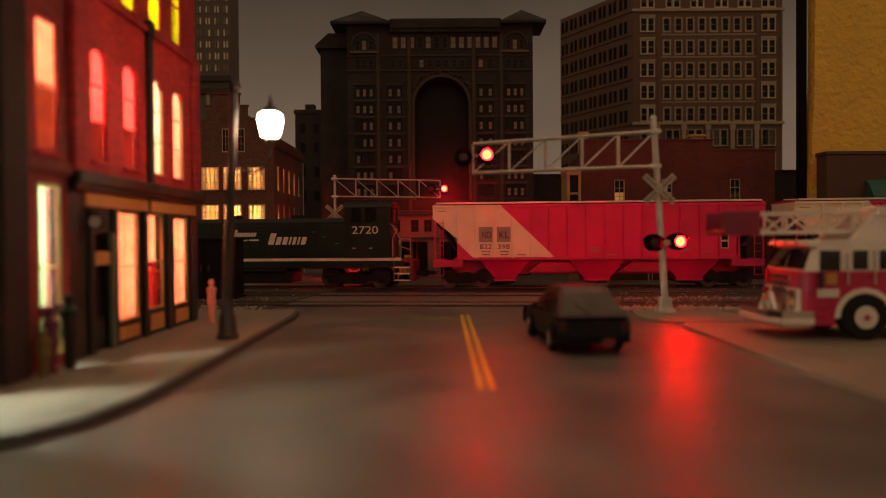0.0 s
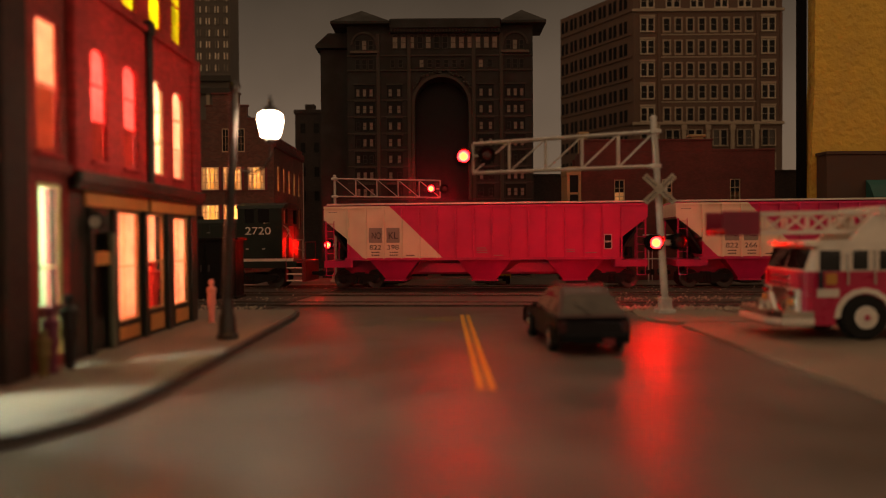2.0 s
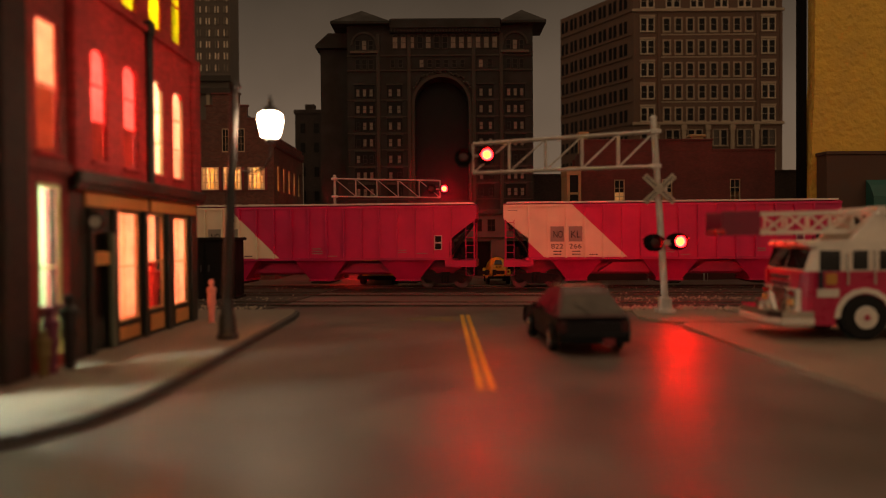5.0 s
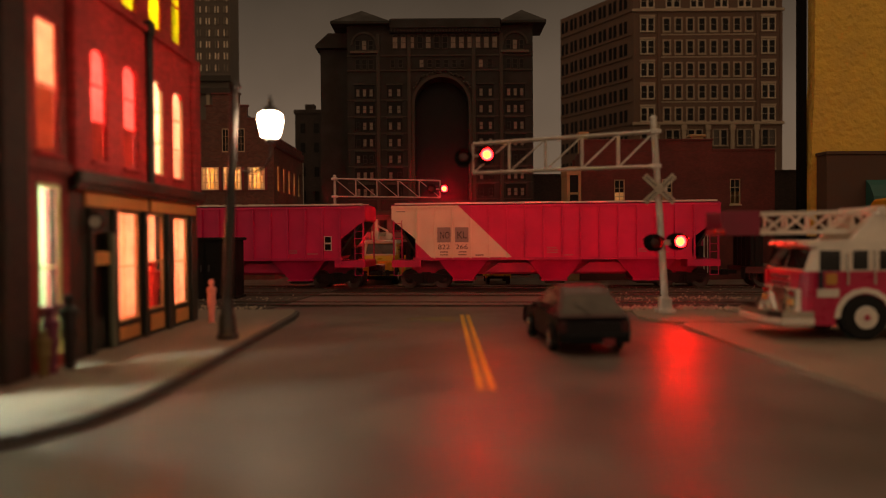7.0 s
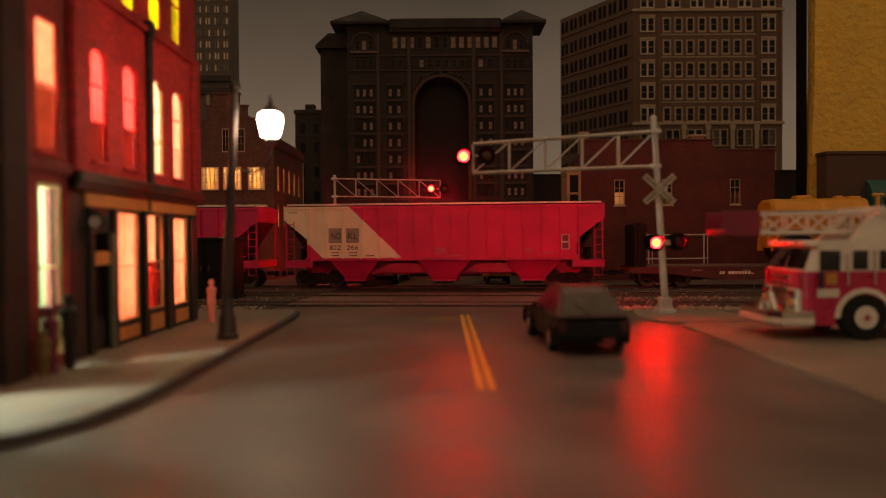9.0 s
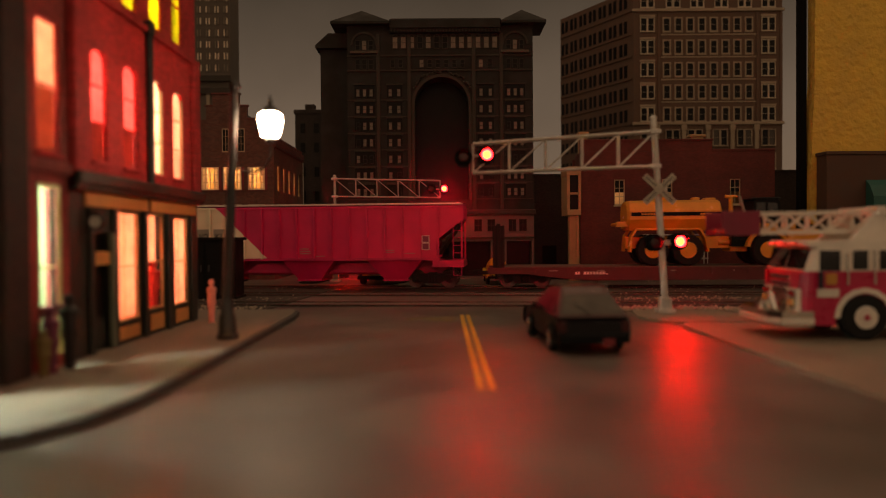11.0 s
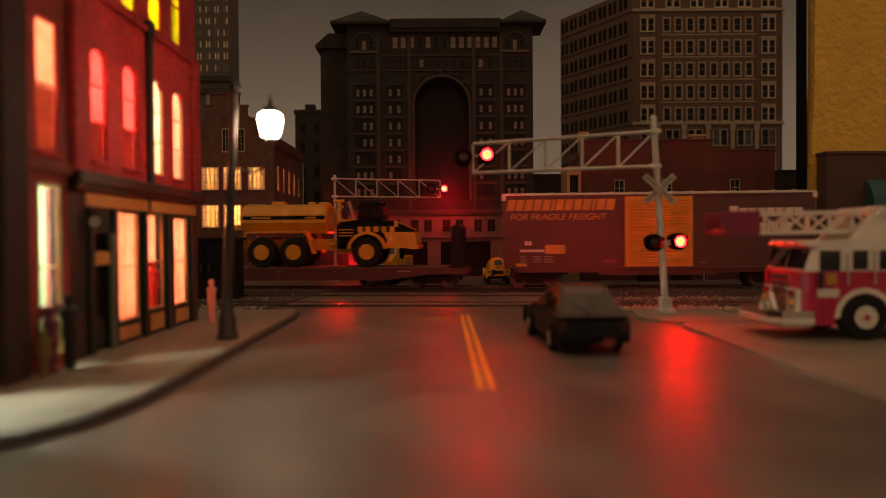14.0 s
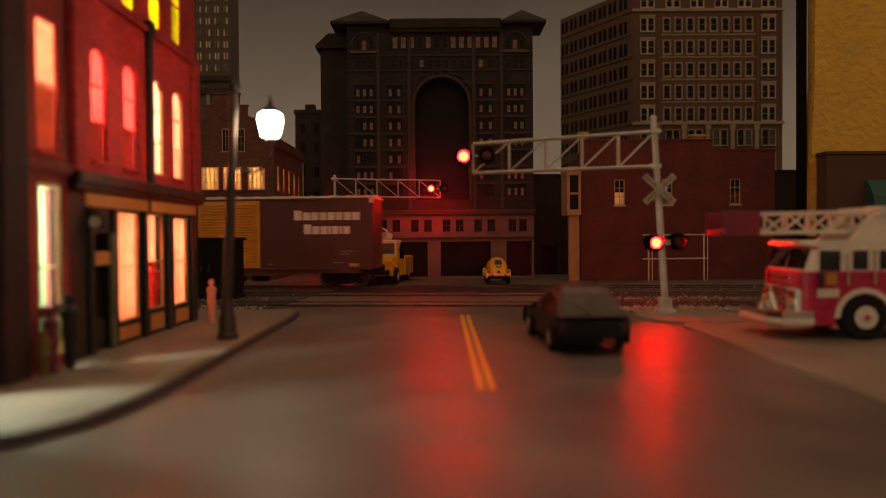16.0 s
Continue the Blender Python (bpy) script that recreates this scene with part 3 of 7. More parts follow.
    part("bracket", Shape().tube((8, 0, 36.2), (8, -3.4, 36.2), 0.25, 6).tube((8, -2.6, 35.6), (8, -2.6, 36.2), 0.2, 6), BLACK_IRON, sign)
    part("door_post", Shape().box(20.4, 21.8, -1.4, -0.02, 0, 31, 0.2), GREEN_PALE, b, "pale green door post")
    return b


def neighbour():
    """The darker brick house nearer the corner."""
    y0, length = 60.0, 115.8
    b = thing("corner_house", "dark brown-red brick house with tall lit windows", "building", front_pose(y0))
    w1, w2, w3 = (102.2, 112.6, 49, 79.5), (102.2, 112.6, 4, 42), (58, 76, 5, 40)
    part("front_wall", wall_with(length, 0, 134, 4, [w1, w2, w3]), BRICK_OX, b)
    part("side_wall", Shape().box(0, 4, 4, 70, 0, 134), BRICK_BROWN, b)
    part("rear_wall", Shape().box(4, length, 40, 43, 0, 134), ROOM_WHITE, b)
    part("room_wall", Shape().box(40, 43, 4, 40, 0, 134), ROOM_WHITE, b)
    part("room_wall", Shape().box(84, 87, 4, 40, 0, 134), ROOM_WHITE, b)
    part("room_wall", Shape().box(113, 115.6, 4, 40, 0, 134), ROOM_MINT, b)
    for z in (45, 91, 134):
        part("floor_slab", Shape().box(4, length, 4, 40, z, z + 2), ROOM_WHITE, b)
    part("string_course", Shape().box(0, length, -1.4, 0, 44.5, 47.2, 0.3), BRICK_OX, b)
    part("mid_rail", Shape().box(102.2, 112.6, -0.6, 1.6, 11.6, 14.2, 0.2), BRICK_BROWN, b, "dark rail between the window and the lower light")
    # Missing lamplight is put into this pilaster's dark brick colour.
    part("pilaster", Shape().box(86, 95.5, -2.2, 0, 0, 134, 0.4), BRICK_UNLIT, b, "brick pilaster, darkened as if unlit")
    w = sash(b, *w1, 0.15, BRICK_RED, 1, 2, 0.6, None, BRICK_RED)
    part("blind", Shape().box(w1[0] + 0.2, w1[1] - 0.2, 1.1, 1.25, 64, w1[3]), BLIND_PEACH, w)
    # Darker cloth paints the fall-off of light down the window.
    part("curtain", Shape().box(w1[0] + 0.2, w1[1] - 0.2, 1.4, 1.55, w1[2], 64), BLIND_ROSE, w)
    w = sash(b, *w2, 0.15, CREAM_LIME, 1, 2, 0.8, None, CREAM_LIME)
    part("curtain", Shape().box(w2[0] + 0.8, w2[0] + 3.2, 1.3, 1.5, w2[2] + 1, w2[3] - 1), BLIND_MINT, w)
    part("curtain", Shape().box(w2[1] - 2.6, w2[1] - 0.8, 1.3, 1.5, w2[2] + 1, w2[3] - 1), BLIND_MINT, w)
    sash(b, *w3, 0.15, CREAM_LIME, 2, 2, 0.8, None, CREAM_LIME)
    return b


BLIND_LIME = cloth("blind_lime", (0.85, 0.80, 0.10))
BLIND_PEACH = cloth("curtain_peach", (0.95, 0.62, 0.50))
BLIND_MINT = cloth("blind_mint", (0.13, 0.17, 0.11))
CREAM_LIME = paint("lime_cream_trim", (0.5, 0.5, 0.2), 0.6)
shop()
neighbour()
WARM, PINK, LIME, MINT = (1.0, 0.58, 0.40), (1.0, 0.58, 0.46), (1.0, 0.95, 0.25), (0.82, 1.0, 0.84)
lamp_in("shop_bulb", -112, 210, 30, 0.11, (1.0, 0.54, 0.35))
lamp_in("shop_bulb", -112, 248, 30, 0.11, (1.0, 0.54, 0.35))
lamp_in("upper_room_bulb", -112, 200, 76, 0.17, PINK)
lamp_in("upper_room_bulb", -112, 243, 76, 0.15, (1.0, 0.66, 0.48))
lamp_in("attic_bulb", -112, 225, 112, 0.11, LIME)
lamp_in("house_bulb", -112, 162, 78, 0.11, WARM)
lamp_in("house_bulb", -110, 155, 37, 0.15, MINT)
lamp_in("house_bulb", -110, 127, 37, 0.19, MINT)


# ---- street lamp ----
def street_lamp():
    o = thing("street_lamp", "black iron street lamp with a glowing white lantern", "street lamp", at(-62.6, 214, 2.0))
    base = Shape().turned([(3.2, 0), (3.2, 1.3), (2.7, 1.7), (2.4, 6.4), (1.85, 7.6), (1.75, 10.8), (1.4, 11.6)], (0, 0, 0), 16)
    part("base", base, BLACK_IRON, o, smooth=True)
    part("post", Shape().tube((0, 0, 11.6), (3.0, 0, 73.1), 1.6, 14, 1.15).turned([(1.45, 72.7), (1.65, 73.5), (0.85, 74.6), (0.2, 75.5)], (3.0, 0, 0), 12), BLACK_IRON, o, smooth=True)
    arm = Shape()
    pts = [(2.2, 50.1), (5.2, 48.8), (8.5, 48.5), (11.4, 50.1), (13.2, 52.9), (13.2, 58.4)]
    for a, b in zip(pts, pts[1:]):
        arm.tube((a[0], 0, a[1]), (b[0], 0, b[1]), 0.42, 8)
    part("arm", arm.turned([(1.4, -0.6), (1.65, 0.4), (1.1, 1.1)], (13.2, 0, 57.5), 12), BLACK_IRON, o)
    lan = Shape().turned([(2.0, 58.6), (2.6, 59.0), (3.1, 61.3), (3.6, 63.7), (3.5, 64.8), (2.7, 65.6)], (13.2, 0, 0), 18)
    part("lantern", lan, GLOBE, o, "glowing white lantern globe", smooth=True)
    part("cap", Shape().turned([(2.75, 65.65), (1.85, 66.8), (0.75, 67.8), (0.55, 69.2), (0.15, 70.9)], (13.2, 0, 0), 16), BLACK_IRON, o, smooth=True)


street_lamp()


# ---- crossing signals ----
SIGNAL_LENSES = []


def signal_lamp(o, x, y, z, which, r=2.35, face=-1, rear_mat=None):
    """Round backplate, cup with a hood, and a lens that turns from its lit to its dark face."""
    n = 24
    ring = [(math.cos(2 * math.pi * i / n), math.sin(2 * math.pi * i / n)) for i in range(n)]
    plate = Shape().turned([(r * 1.45, -face * 0.8), (r * 1.45, -face * 1.1)], (x, y, z), n, "y")
    h = part("backplate", plate, SIGNAL_BLACK, o, "black round signal backplate")
    cup = Shape()
    rings = [[(x + c * q, y - face * d, z + s * q) for c, s in ring] for q, d in
             ((r * 1.16, 0.78), (r * 1.16, -1.2), (r * 1.06, -1.2), (r * 1.06, 2.9), (r * 1.16, 2.9), (r * 1.16, 1.12))]
    for k in range(5):
        cup.add(rings[k] + rings[k + 1], [(i, (i + 1) % n, n + (i + 1) % n, n + i) for i in range(n)])
    cup.add([(x + c * r * 1.06, y - face * 2.88, z + s * r * 1.06) for c, s in ring], [tuple(range(n))])
    for i in range(1, 11):
        a0, a1 = math.pi * i / 12, math.pi * (i + 1) / 12
        pts = [(x + q * math.cos(a), z + q * math.sin(a)) for q in (r * 1.16, r * 1.24) for a in (a0, a1)]
        cup.add([(p[0], y + face * e, p[1]) for e in (1.2, 3.0) for p in pts], [(0, 1, 5, 4), (2, 3, 7, 6), (4, 5, 7, 6), (0, 2, 6, 4), (1, 3, 7, 5)])
    bez = [[(x + c * q, y + face * d, z + s * q) for c, s in ring] for q, d in ((r * 1.1, 1.0), (r * 0.92, 1.0), (r * 0.92, 1.2), (r * 1.1, 1.2))]
    for k in range(3):
        cup.add(bez[k] + bez[k + 1], [(i, (i + 1) % n, n + (i + 1) % n, n + i) for i in range(n)])
    part("hood", cup, SIGNAL_BLACK, h)
    me = bpy.data.meshes.new("lens")
    bm = bmesh.new()
    for k, prof in enumerate(([(r * 0.98, 0.0), (r * 0.9, -0.25), (r * 0.62, -0.4)], [(r * 0.615, -0.4), (r * 0.4, -0.46), (0.05, -0.5)], [(r * 0.98, 0.02), (r * 0.9, 0.27), (r * 0.5, 0.47), (0.05, 0.52)])):
        start = len(bm.faces)
        tmp = Shape().turned(prof, (0, 0, 0), 24, "y").mesh("lens_face", RED_ON)
        bm.from_mesh(tmp)
        bpy.data.meshes.remove(tmp)
        bm.faces.ensure_lookup_table()
        for q in bm.faces[start:]:
            q.material_index = k
    bm.to_mesh(me)
    bm.free()
    for m in ((RED_ON, RED_CORE, RED_OFF) if face < 0 else (rear_mat, rear_mat, RED_OFF)):
        me.materials.append(m)
    lens = part("lens", me, RED_ON, o, "red signal lens")
    lens.location = (x * MM, y * MM, z * MM)
    SIGNAL_LENSES.append((lens, (x, y, z), which, 0 if face < 0 else 180))


def crossing_signal(name_label, m, height, arm_to, arm_z, lamps, mast_lamps, buck_z, lean, buck, thin=1.0, rear_mat=RED_REAR):
    """Cantilever crossing signal: mast, trussed arm to one side, crossbuck, two pairs of lamps."""
    o = thing("crossing_signal", name_label, "railway signal", m, "crossing signals")
    part("base", Shape().box(-3.4, 3.4, -3.4, 3.4, 0, 1.6, 0.4).box(-2.3, 2.3, -2.3, 2.3, 1.6, 6, 0.5), SILVER, o)
    part("mast", Shape().tube((0, 0, 5), (lean, 0, height), 1.45 * thin, 14, 1.2 * thin).turned([(1.5 * thin, height), (1.6 * thin, height + 0.5), (0.6, height + 1.3)], (lean, 0, 0), 12), SILVER, o, smooth=True)
    (t0, b0), (t1, b1) = arm_z
    x0, x1 = lean * 0.9, arm_to
    n = 5
    arm = Shape()
    for y in (-1.5, 1.5):
        arm.tube((x0, y, t0), (x1, y, t1), 0.55 * thin, 8).tube((x0, y, b0), (x1, y, b1), 0.55 * thin, 8)
        for i in range(n + 1):
            q = i / n
            xa, za, zb = x0 + (x1 - x0) * q, t0 + (t1 - t0) * q, b0 + (b1 - b0) * q
            arm.tube((xa, y, za), (xa, y, zb), 0.35 * thin, 6)
            if i < n:
                q2 = (i + 1) / n
                xb = x0 + (x1 - x0) * q2
                lo, hi = b0 + (b1 - b0) * q, t0 + (t1 - t0) * q2
                if buck:
                    lo, hi = b0 + (b1 - b0) * q2, t0 + (t1 - t0) * q
                    arm.tube((xa, y, hi), (xb, y, lo), 0.3 * thin, 6)
                else:
                    arm.tube((xa, y, hi - (t1 - t0) / n), (xb, y, lo + (b1 - b0) / n), 0.3 * thin, 6)
    for i in range(n + 1):
        q = i / n
        xa = x0 + (x1 - x0) * q
        for zz in (t0 + (t1 - t0) * q, b0 + (b1 - b0) * q):
            arm.tube((xa, -1.5, zz), (xa, 1.5, zz), 0.3 * thin, 6)
    arm.box(x0 - 2.2, x0 + 2.2, -2.2, 2.2, t0 - 0.8, t0 + 0.8, 0.3).box(x0 - 2.2, x0 + 2.2, -2.2, 2.2, b0 - 0.8, b0 + 0.8, 0.3)
    part("truss_arm", arm, SILVER, o, "silver trussed cantilever arm")
    cb = part("crossbuck", Shape().box(-0.4, 0.4, -1.9, -1.3, buck_z - 1.5, buck_z + 1.5), SILVER, o, "white crossed railroad crossing boards")
    xm = lean * buck_z / height
    for sgn in (-1, 1):
        board = Shape()
        L, W = 7.9, 1.25
        c, s = math.cos(radians(42)), math.sin(radians(42)) * sgn
        quad = [(xm + c * a - s * b, buck_z + s * a + c * b) for a, b in ((-L, -W), (L, -W), (L, W), (-L, W))]
        board.prism(quad, -2.6 - 0.35 * (sgn > 0), -2.3 - 0.35 * (sgn > 0))
        bd = part("board", board, SIGN_AGED, cb)
        marks = Shape()
        for a in (-6.9, -6.0, -5.1, -4.2, -3.3, -2.4, 1.8, 2.7, 3.6, 4.5, 5.4, 6.3):
            quad = [(xm + c * (a + p) - s * q, buck_z + s * (a + p) + c * q) for p, q in ((0, -0.55), (0.5, -0.55), (0.5, 0.55), (0, 0.55))]
            marks.prism(quad, -2.68 - 0.35 * (sgn > 0), -2.6 - 0.35 * (sgn > 0))
        part("mark", marks, LETTER_FADED, bd)
    for x, z, which in lamps + mast_lamps:
        signal_lamp(o, x, -3.0, z, which)
        signal_lamp(o, x, 3.0, z, which, face=1, rear_mat=rear_mat)
    xs = [q[0] for q in mast_lamps]
    zl = mast_lamps[0][1]
    part("lamp_crossarm", Shape().tube((min(xs), 0.3, zl), (max(xs), 0.3, zl), 0.6, 8).box(-2, 2, -1.9, 1.9, zl - 1, zl + 1, 0.3), SILVER, o)
    xs = [q[0] for q in lamps]
    zl = lamps[0][1]
    part("lamp_bracket", Shape().tube((min(xs), 0.2, zl), (max(xs), 0.2, zl), 0.5, 8).tube((arm_to, 0, arm_z[1][0]), (arm_to, 0, arm_z[1][1]), 0.5, 8), SILVER, o)
    return o


crossing_signal("silver cantilever crossing signal with flashing red lamps on a concrete pad", at(88.3, 290, 0.8), 76.5, -75.6, ((71.4, 57.8), (67.0, 55.6)),
                [(-70.3, 62.4, "R"), (-79.4, 61.8, "L")], [(-4.4, 27.6, "L"), (5.0, 28.0, "R")], 48.6, -4.4, False)
crossing_signal("silver cantilever crossing signal beyond the tracks with flashing red lamps", at(-75, 520, 0.2), 74.5, 74.5, ((73, 60.5), (71.2, 59.2)),
                [(68.1, 65.3, "L"), (77.3, 65.2, "R")], [(-5.0, 26.2, "L"), (4.6, 26.5, "R")], 48.6, 0.0, True, 0.75, RED_FAR)
slab("signal_pad", [(74, 276), (79, 262), (84, 257), (108, 257), (112, 262), (112, 300), (78, 302)], 0, 0.8, LOT, "low worn concrete pad under the signal", "pad")


# ---- rolling stock: local x along the train, y = 0 on the centre line, z = 0 on the rail ----
WHEELSETS = []


def bogie(car, x, wheelbase=20.0, r=5.3, y=8.6, name="truck"):
    f = Shape()
    for s in (-1, 1):
        yy = s * (y + 2.2)
        f.prism([(x - wheelbase / 2 - 3, 6.2), (x - wheelbase / 2 + 2, 4.6), (x - 4.5, 2.4), (x + 4.5, 2.4), (x + wheelbase / 2 - 2, 4.6), (x + wheelbase / 2 + 3, 6.2),
                 (x + wheelbase / 2 + 2.5, 7.6), (x + 5, 8.6), (x - 5, 8.6), (x - wheelbase / 2 - 2.5, 7.6)], yy - 0.8, yy + 0.8)
        for k in (-1.8, 0, 1.8):
            f.tube((x + k, yy + s * 0.9, 3.2), (x + k, yy + s * 0.9, 7.2), 0.65, 8)
        for k in (-1, 1):
            f.tube((x + k * wheelbase / 2, yy, 5.3), (x + k * wheelbase / 2, yy + s * 1.5, 5.3), 1.3, 10)
    f.box(x - 2.5, x + 2.5, -y - 2, y + 2, 5, 9)
    t = part(name, f, UNDER, car, "black bogie frame")
    for k in (-1, 1):
        w = Shape().tube((0, -y - 1, 0), (0, y + 1, 0), 0.8, 8)
        for s in (-1, 1):
            w.turned([(1.2, s * (y + 0.9)), (r * 0.55, s * (y + 0.5)), (r * 0.86, s * (y + 0.8)), (r, s * (y + 0.9)), (r, s * (y - 0.6)), (r * 1.08, s * (y - 0.8)), (r * 1.08, s * (y - 1.3)), (1.2, s * (y - 1.3))], (0, 0, 0), 20, "y")
        ob = part("wheelset", w, WHEEL, car)
        px_ = x + k * wheelbase / 2
        ob.location = (px_ * MM, 0, r * MM)
        WHEELSETS.append((ob, px_, r))
    return t


def coupler(car, x, s):
    part("coupler", Shape().box(min(x, x + s * 7), max(x, x + s * 7), -1.2, 1.2, 7.4, 9.6, 0.3).box(min(x + s * 5, x + s * 7.4), max(x + s * 5, x + s * 7.4), -2, 1.6, 6.8, 10.2, 0.4), UNDER, car)


def ladder(car, name, x0, x1, y, z0, z1, n, mat, r=0.3, label=""):
    s = Shape().bar((x0, y, z0), (x0, y, z1), r).bar((x1, y, z0), (x1, y, z1), r)
    for i in range(n):
        z = z0 + (z1 - z0) * (i + 0.6) / n
        s.bar((x0, y, z), (x1, y, z), r * 0.8)
    return part(name, s, mat, car, label)


def hopper_car(number):
    c = thing("hopper_car", "red three-bay covered hopper car with a cream band numbered " + number, "freight car", None, "train cars")
    L, yb = 191.0, -18.0
    side = [(0, 49), (L, 49), (L, 41.2), (L - 16, 28.8), (L - 16, 17.8), (15, 17.8), (15, 28.8), (0, 41.2)]
    body = part("body", Shape().prism(side, yb, -yb), HOPPER, c, "red ribbed car side with a slanted cream band")
    for i in range(16):
        x = 15 + 10.73 * i
        rib = Shape().box(x - 0.5, x + 0.5, yb - 1.7, yb, 17.9, 48.4, 0.15)
        part("rib", rib, HOPPER, body)
    part("top_chord", Shape().box(0, L, yb - 0.9, yb, 47.9, 49.2).box(0, L, -yb, -yb + 0.9, 47.9, 49.2), HOPPER, body)
    part("side_sill", Shape().box(13, L - 14, yb - 1.0, yb + 0.5, 16.8, 18.3), HOPPER_RED, body)
    roof = Shape().prism([(-18.4, 49.2), (-15, 50.0), (0, 50.4), (15, 50.0), (18.4, 49.2), (18.4, 48.6), (-18.4, 48.6)], 0.2, L - 0.2, "x")
    r = part("roof", roof, HOPPER_RED, c)
    part("roof_walk", Shape().box(2, L - 2, yb - 0.6, yb + 3.4, 49.9, 50.9).box(2, L - 2, 2, 5, 51, 51.6), ROOF_LIGHT, r, "pale galvanised roof walk")
    hatches = Shape()
    for i in range(8):
        hatches.box(10 + i * 22, 27 + i * 22, -3, 1.4, 50.3, 51.6, 0.4)
    part("hatch", hatches, HOPPER_RED, r)
    part("centre_sill", Shape().box(10, L - 10, -4, 4, 7.8, 16), HOPPER_RED, c)
    for cx, wt, wb in ((42.5, 31, 11.5), (96.5, 33, 14), (149.5, 35, 13.5)):
        b = Shape()
        b.loft([[(cx - wt / 2, -17.2, 17.6), (cx + wt / 2, -17.2, 17.6), (cx + wt / 2, 17.2, 17.6), (cx - wt / 2, 17.2, 17.6)],
                [(cx - wb / 2, -13, 5.2), (cx + wb / 2, -13, 5.2), (cx + wb / 2, 13, 5.2), (cx - wb / 2, 13, 5.2)],
                [(cx - wb / 2 - 1, -13.5, 5.2), (cx + wb / 2 + 1, -13.5, 5.2), (cx + wb / 2 + 1, 13.5, 5.2), (cx - wb / 2 - 1, 13.5, 5.2)],
                [(cx - wb / 2 - 1, -13.5, 4.2), (cx + wb / 2 + 1, -13.5, 4.2), (cx + wb / 2 + 1, 13.5, 4.2), (cx - wb / 2 - 1, 13.5, 4.2)]])
        bay = part("hopper_bay", b, HOPPER_RED, c, "tapered discharge bay")
        part("outlet_gate", Shape().box(cx - 5, cx + 5, -15, 15, 2.8, 4.15, 0.2).tube((cx - 6, -15.5, 3.6), (cx + 6, -15.5, 3.6), 0.5, 8), UNDER, bay)
    for x0, x1 in ((69, 69 + 22), (122, 122 + 20)):
        part("belly_panel", Shape().prism([(x0 - 13, 9.4), (x1 + 4, 9.4), (x1 - 4, 15), (x0 - 5, 15)], -12, 12), HOPPER_RED, c)
    for s, xa, xb in ((1, 0, 17), (-1, L - 19, L)):
        e = part("end_sill", Shape().box(xa, xb, yb, -yb, 12.6, 16.6, 0.3), HOPPER_RED, c)
        part("jacking_pad", Shape().box(xa + 14 if s > 0 else xb - 18.5, xa + 17.5 if s > 0 else xb - 15, yb - 0.5, yb, 13, 16.8), HOPPER_RED, e)
        xe = 1.2 if s > 0 else L - 1.2
        for yp in (yb + 0.6, -yb - 0.6):
            part("end_post", Shape().bar((xe, yp, 13), (xe, yp, 42), 0.9), HOPPER_RED, c)
        lx = (1.4, 6.2) if s > 0 else (L - 6.2, L - 1.4)
        ladder(c, "ladder", lx[0], lx[1], yb - 0.3, 14, 40.5, 6, HOPPER_RED, 0.4)
        part("stirrup", Shape().bar((lx[0], yb - 0.2, 12.6), (lx[0], yb - 0.2, 7.8), 0.35).bar((lx[1], yb - 0.2, 12.6), (lx[1], yb - 0.2, 7.8), 0.35).bar((lx[0], yb - 0.2, 7.8), (lx[1], yb - 0.2, 7.8), 0.35), HOPPER_RED, c)
        slope = [(xe, 40), (xa + 16 if s > 0 else xb - 17, 18), (xa + 17 if s > 0 else xb - 18, 18), (xe + s * 1.5, 41)]
        part("end_slope_sheet", Shape().prism(slope, yb + 1, -yb - 1), UNDER, c)
        xc = 9 if s > 0 else L - 9
        part("brake_gear", Shape().tube((xc, -6, 17), (xc, -6, 24), 2.2, 12).tube((xc + s * 1.5, -12, 18), (xc + s * 1.5, -4, 20), 1.2, 8), UNDER, c)
        bogie(c, 19.5 if s > 0 else L - 19.5)
        coupler(c, 0.5 if s > 0 else L - 0.5, -s)
    # marks on the near side
    y = yb - 0.05
    for x in (27.4, 38.0):
        part("grey_patch", Shape().box(x, x + 7.9, y - 0.05, y, 27.3, 36.2), GREY_PATCH, body)
    writing("reporting_mark", "NO", 29.2, 29.6, 4.0, 5.4, LETTER_BLACK, body, y - 0.1)
    writing("reporting_mark", "KL", 39.4, 29.6, 4.0, 5.4, LETTER_BLACK, body, y - 0.1)
    a, b = number.split()
    writing("car_number", a, 27.8, 23.2, 2.8, 7.0, LETTER_BLACK, body, y)
    writing("car_number", b, 38.4, 23.2, 2.8, 7.0, LETTER_BLACK, body, y)
    for x, z in ((29, 21.3), (29, 19.6), (40, 21.3), (40, 19.6), (50, 19.4)):
        bars("data_mark", x, z, 0.6, [0.9, 0.9, 0.9, 1.2], 0.25, LETTER_BLACK, body, y)
    for x, z, n in ((92, 23.6, 5), (92, 22.2, 6), (92, 20.8, 6), (144, 22.5, 5), (144, 21.2, 5), (155.5, 20.6, 6), (102, 19.2, 5), (3, 45.5, 5)):
        bars("data_mark", x, z, 0.55, [0.8] * n, 0.3, GREY_PATCH, body, y)
    box = Shape()
    for z in (22.8, 27.2):
        box.box(166, 170.6, y - 0.35, y - 0.05, z, z + 0.45).box(166, 170.6, y - 0.35, y - 0.05, z + 3.9, z + 4.3)
        box.box(166, 166.45, y - 0.35, y - 0.05, z, z + 4).box(170.15, 170.6, y - 0.35, y - 0.05, z, z + 4)
    part("route_board_frame", box, WHITE_SIGN, body)
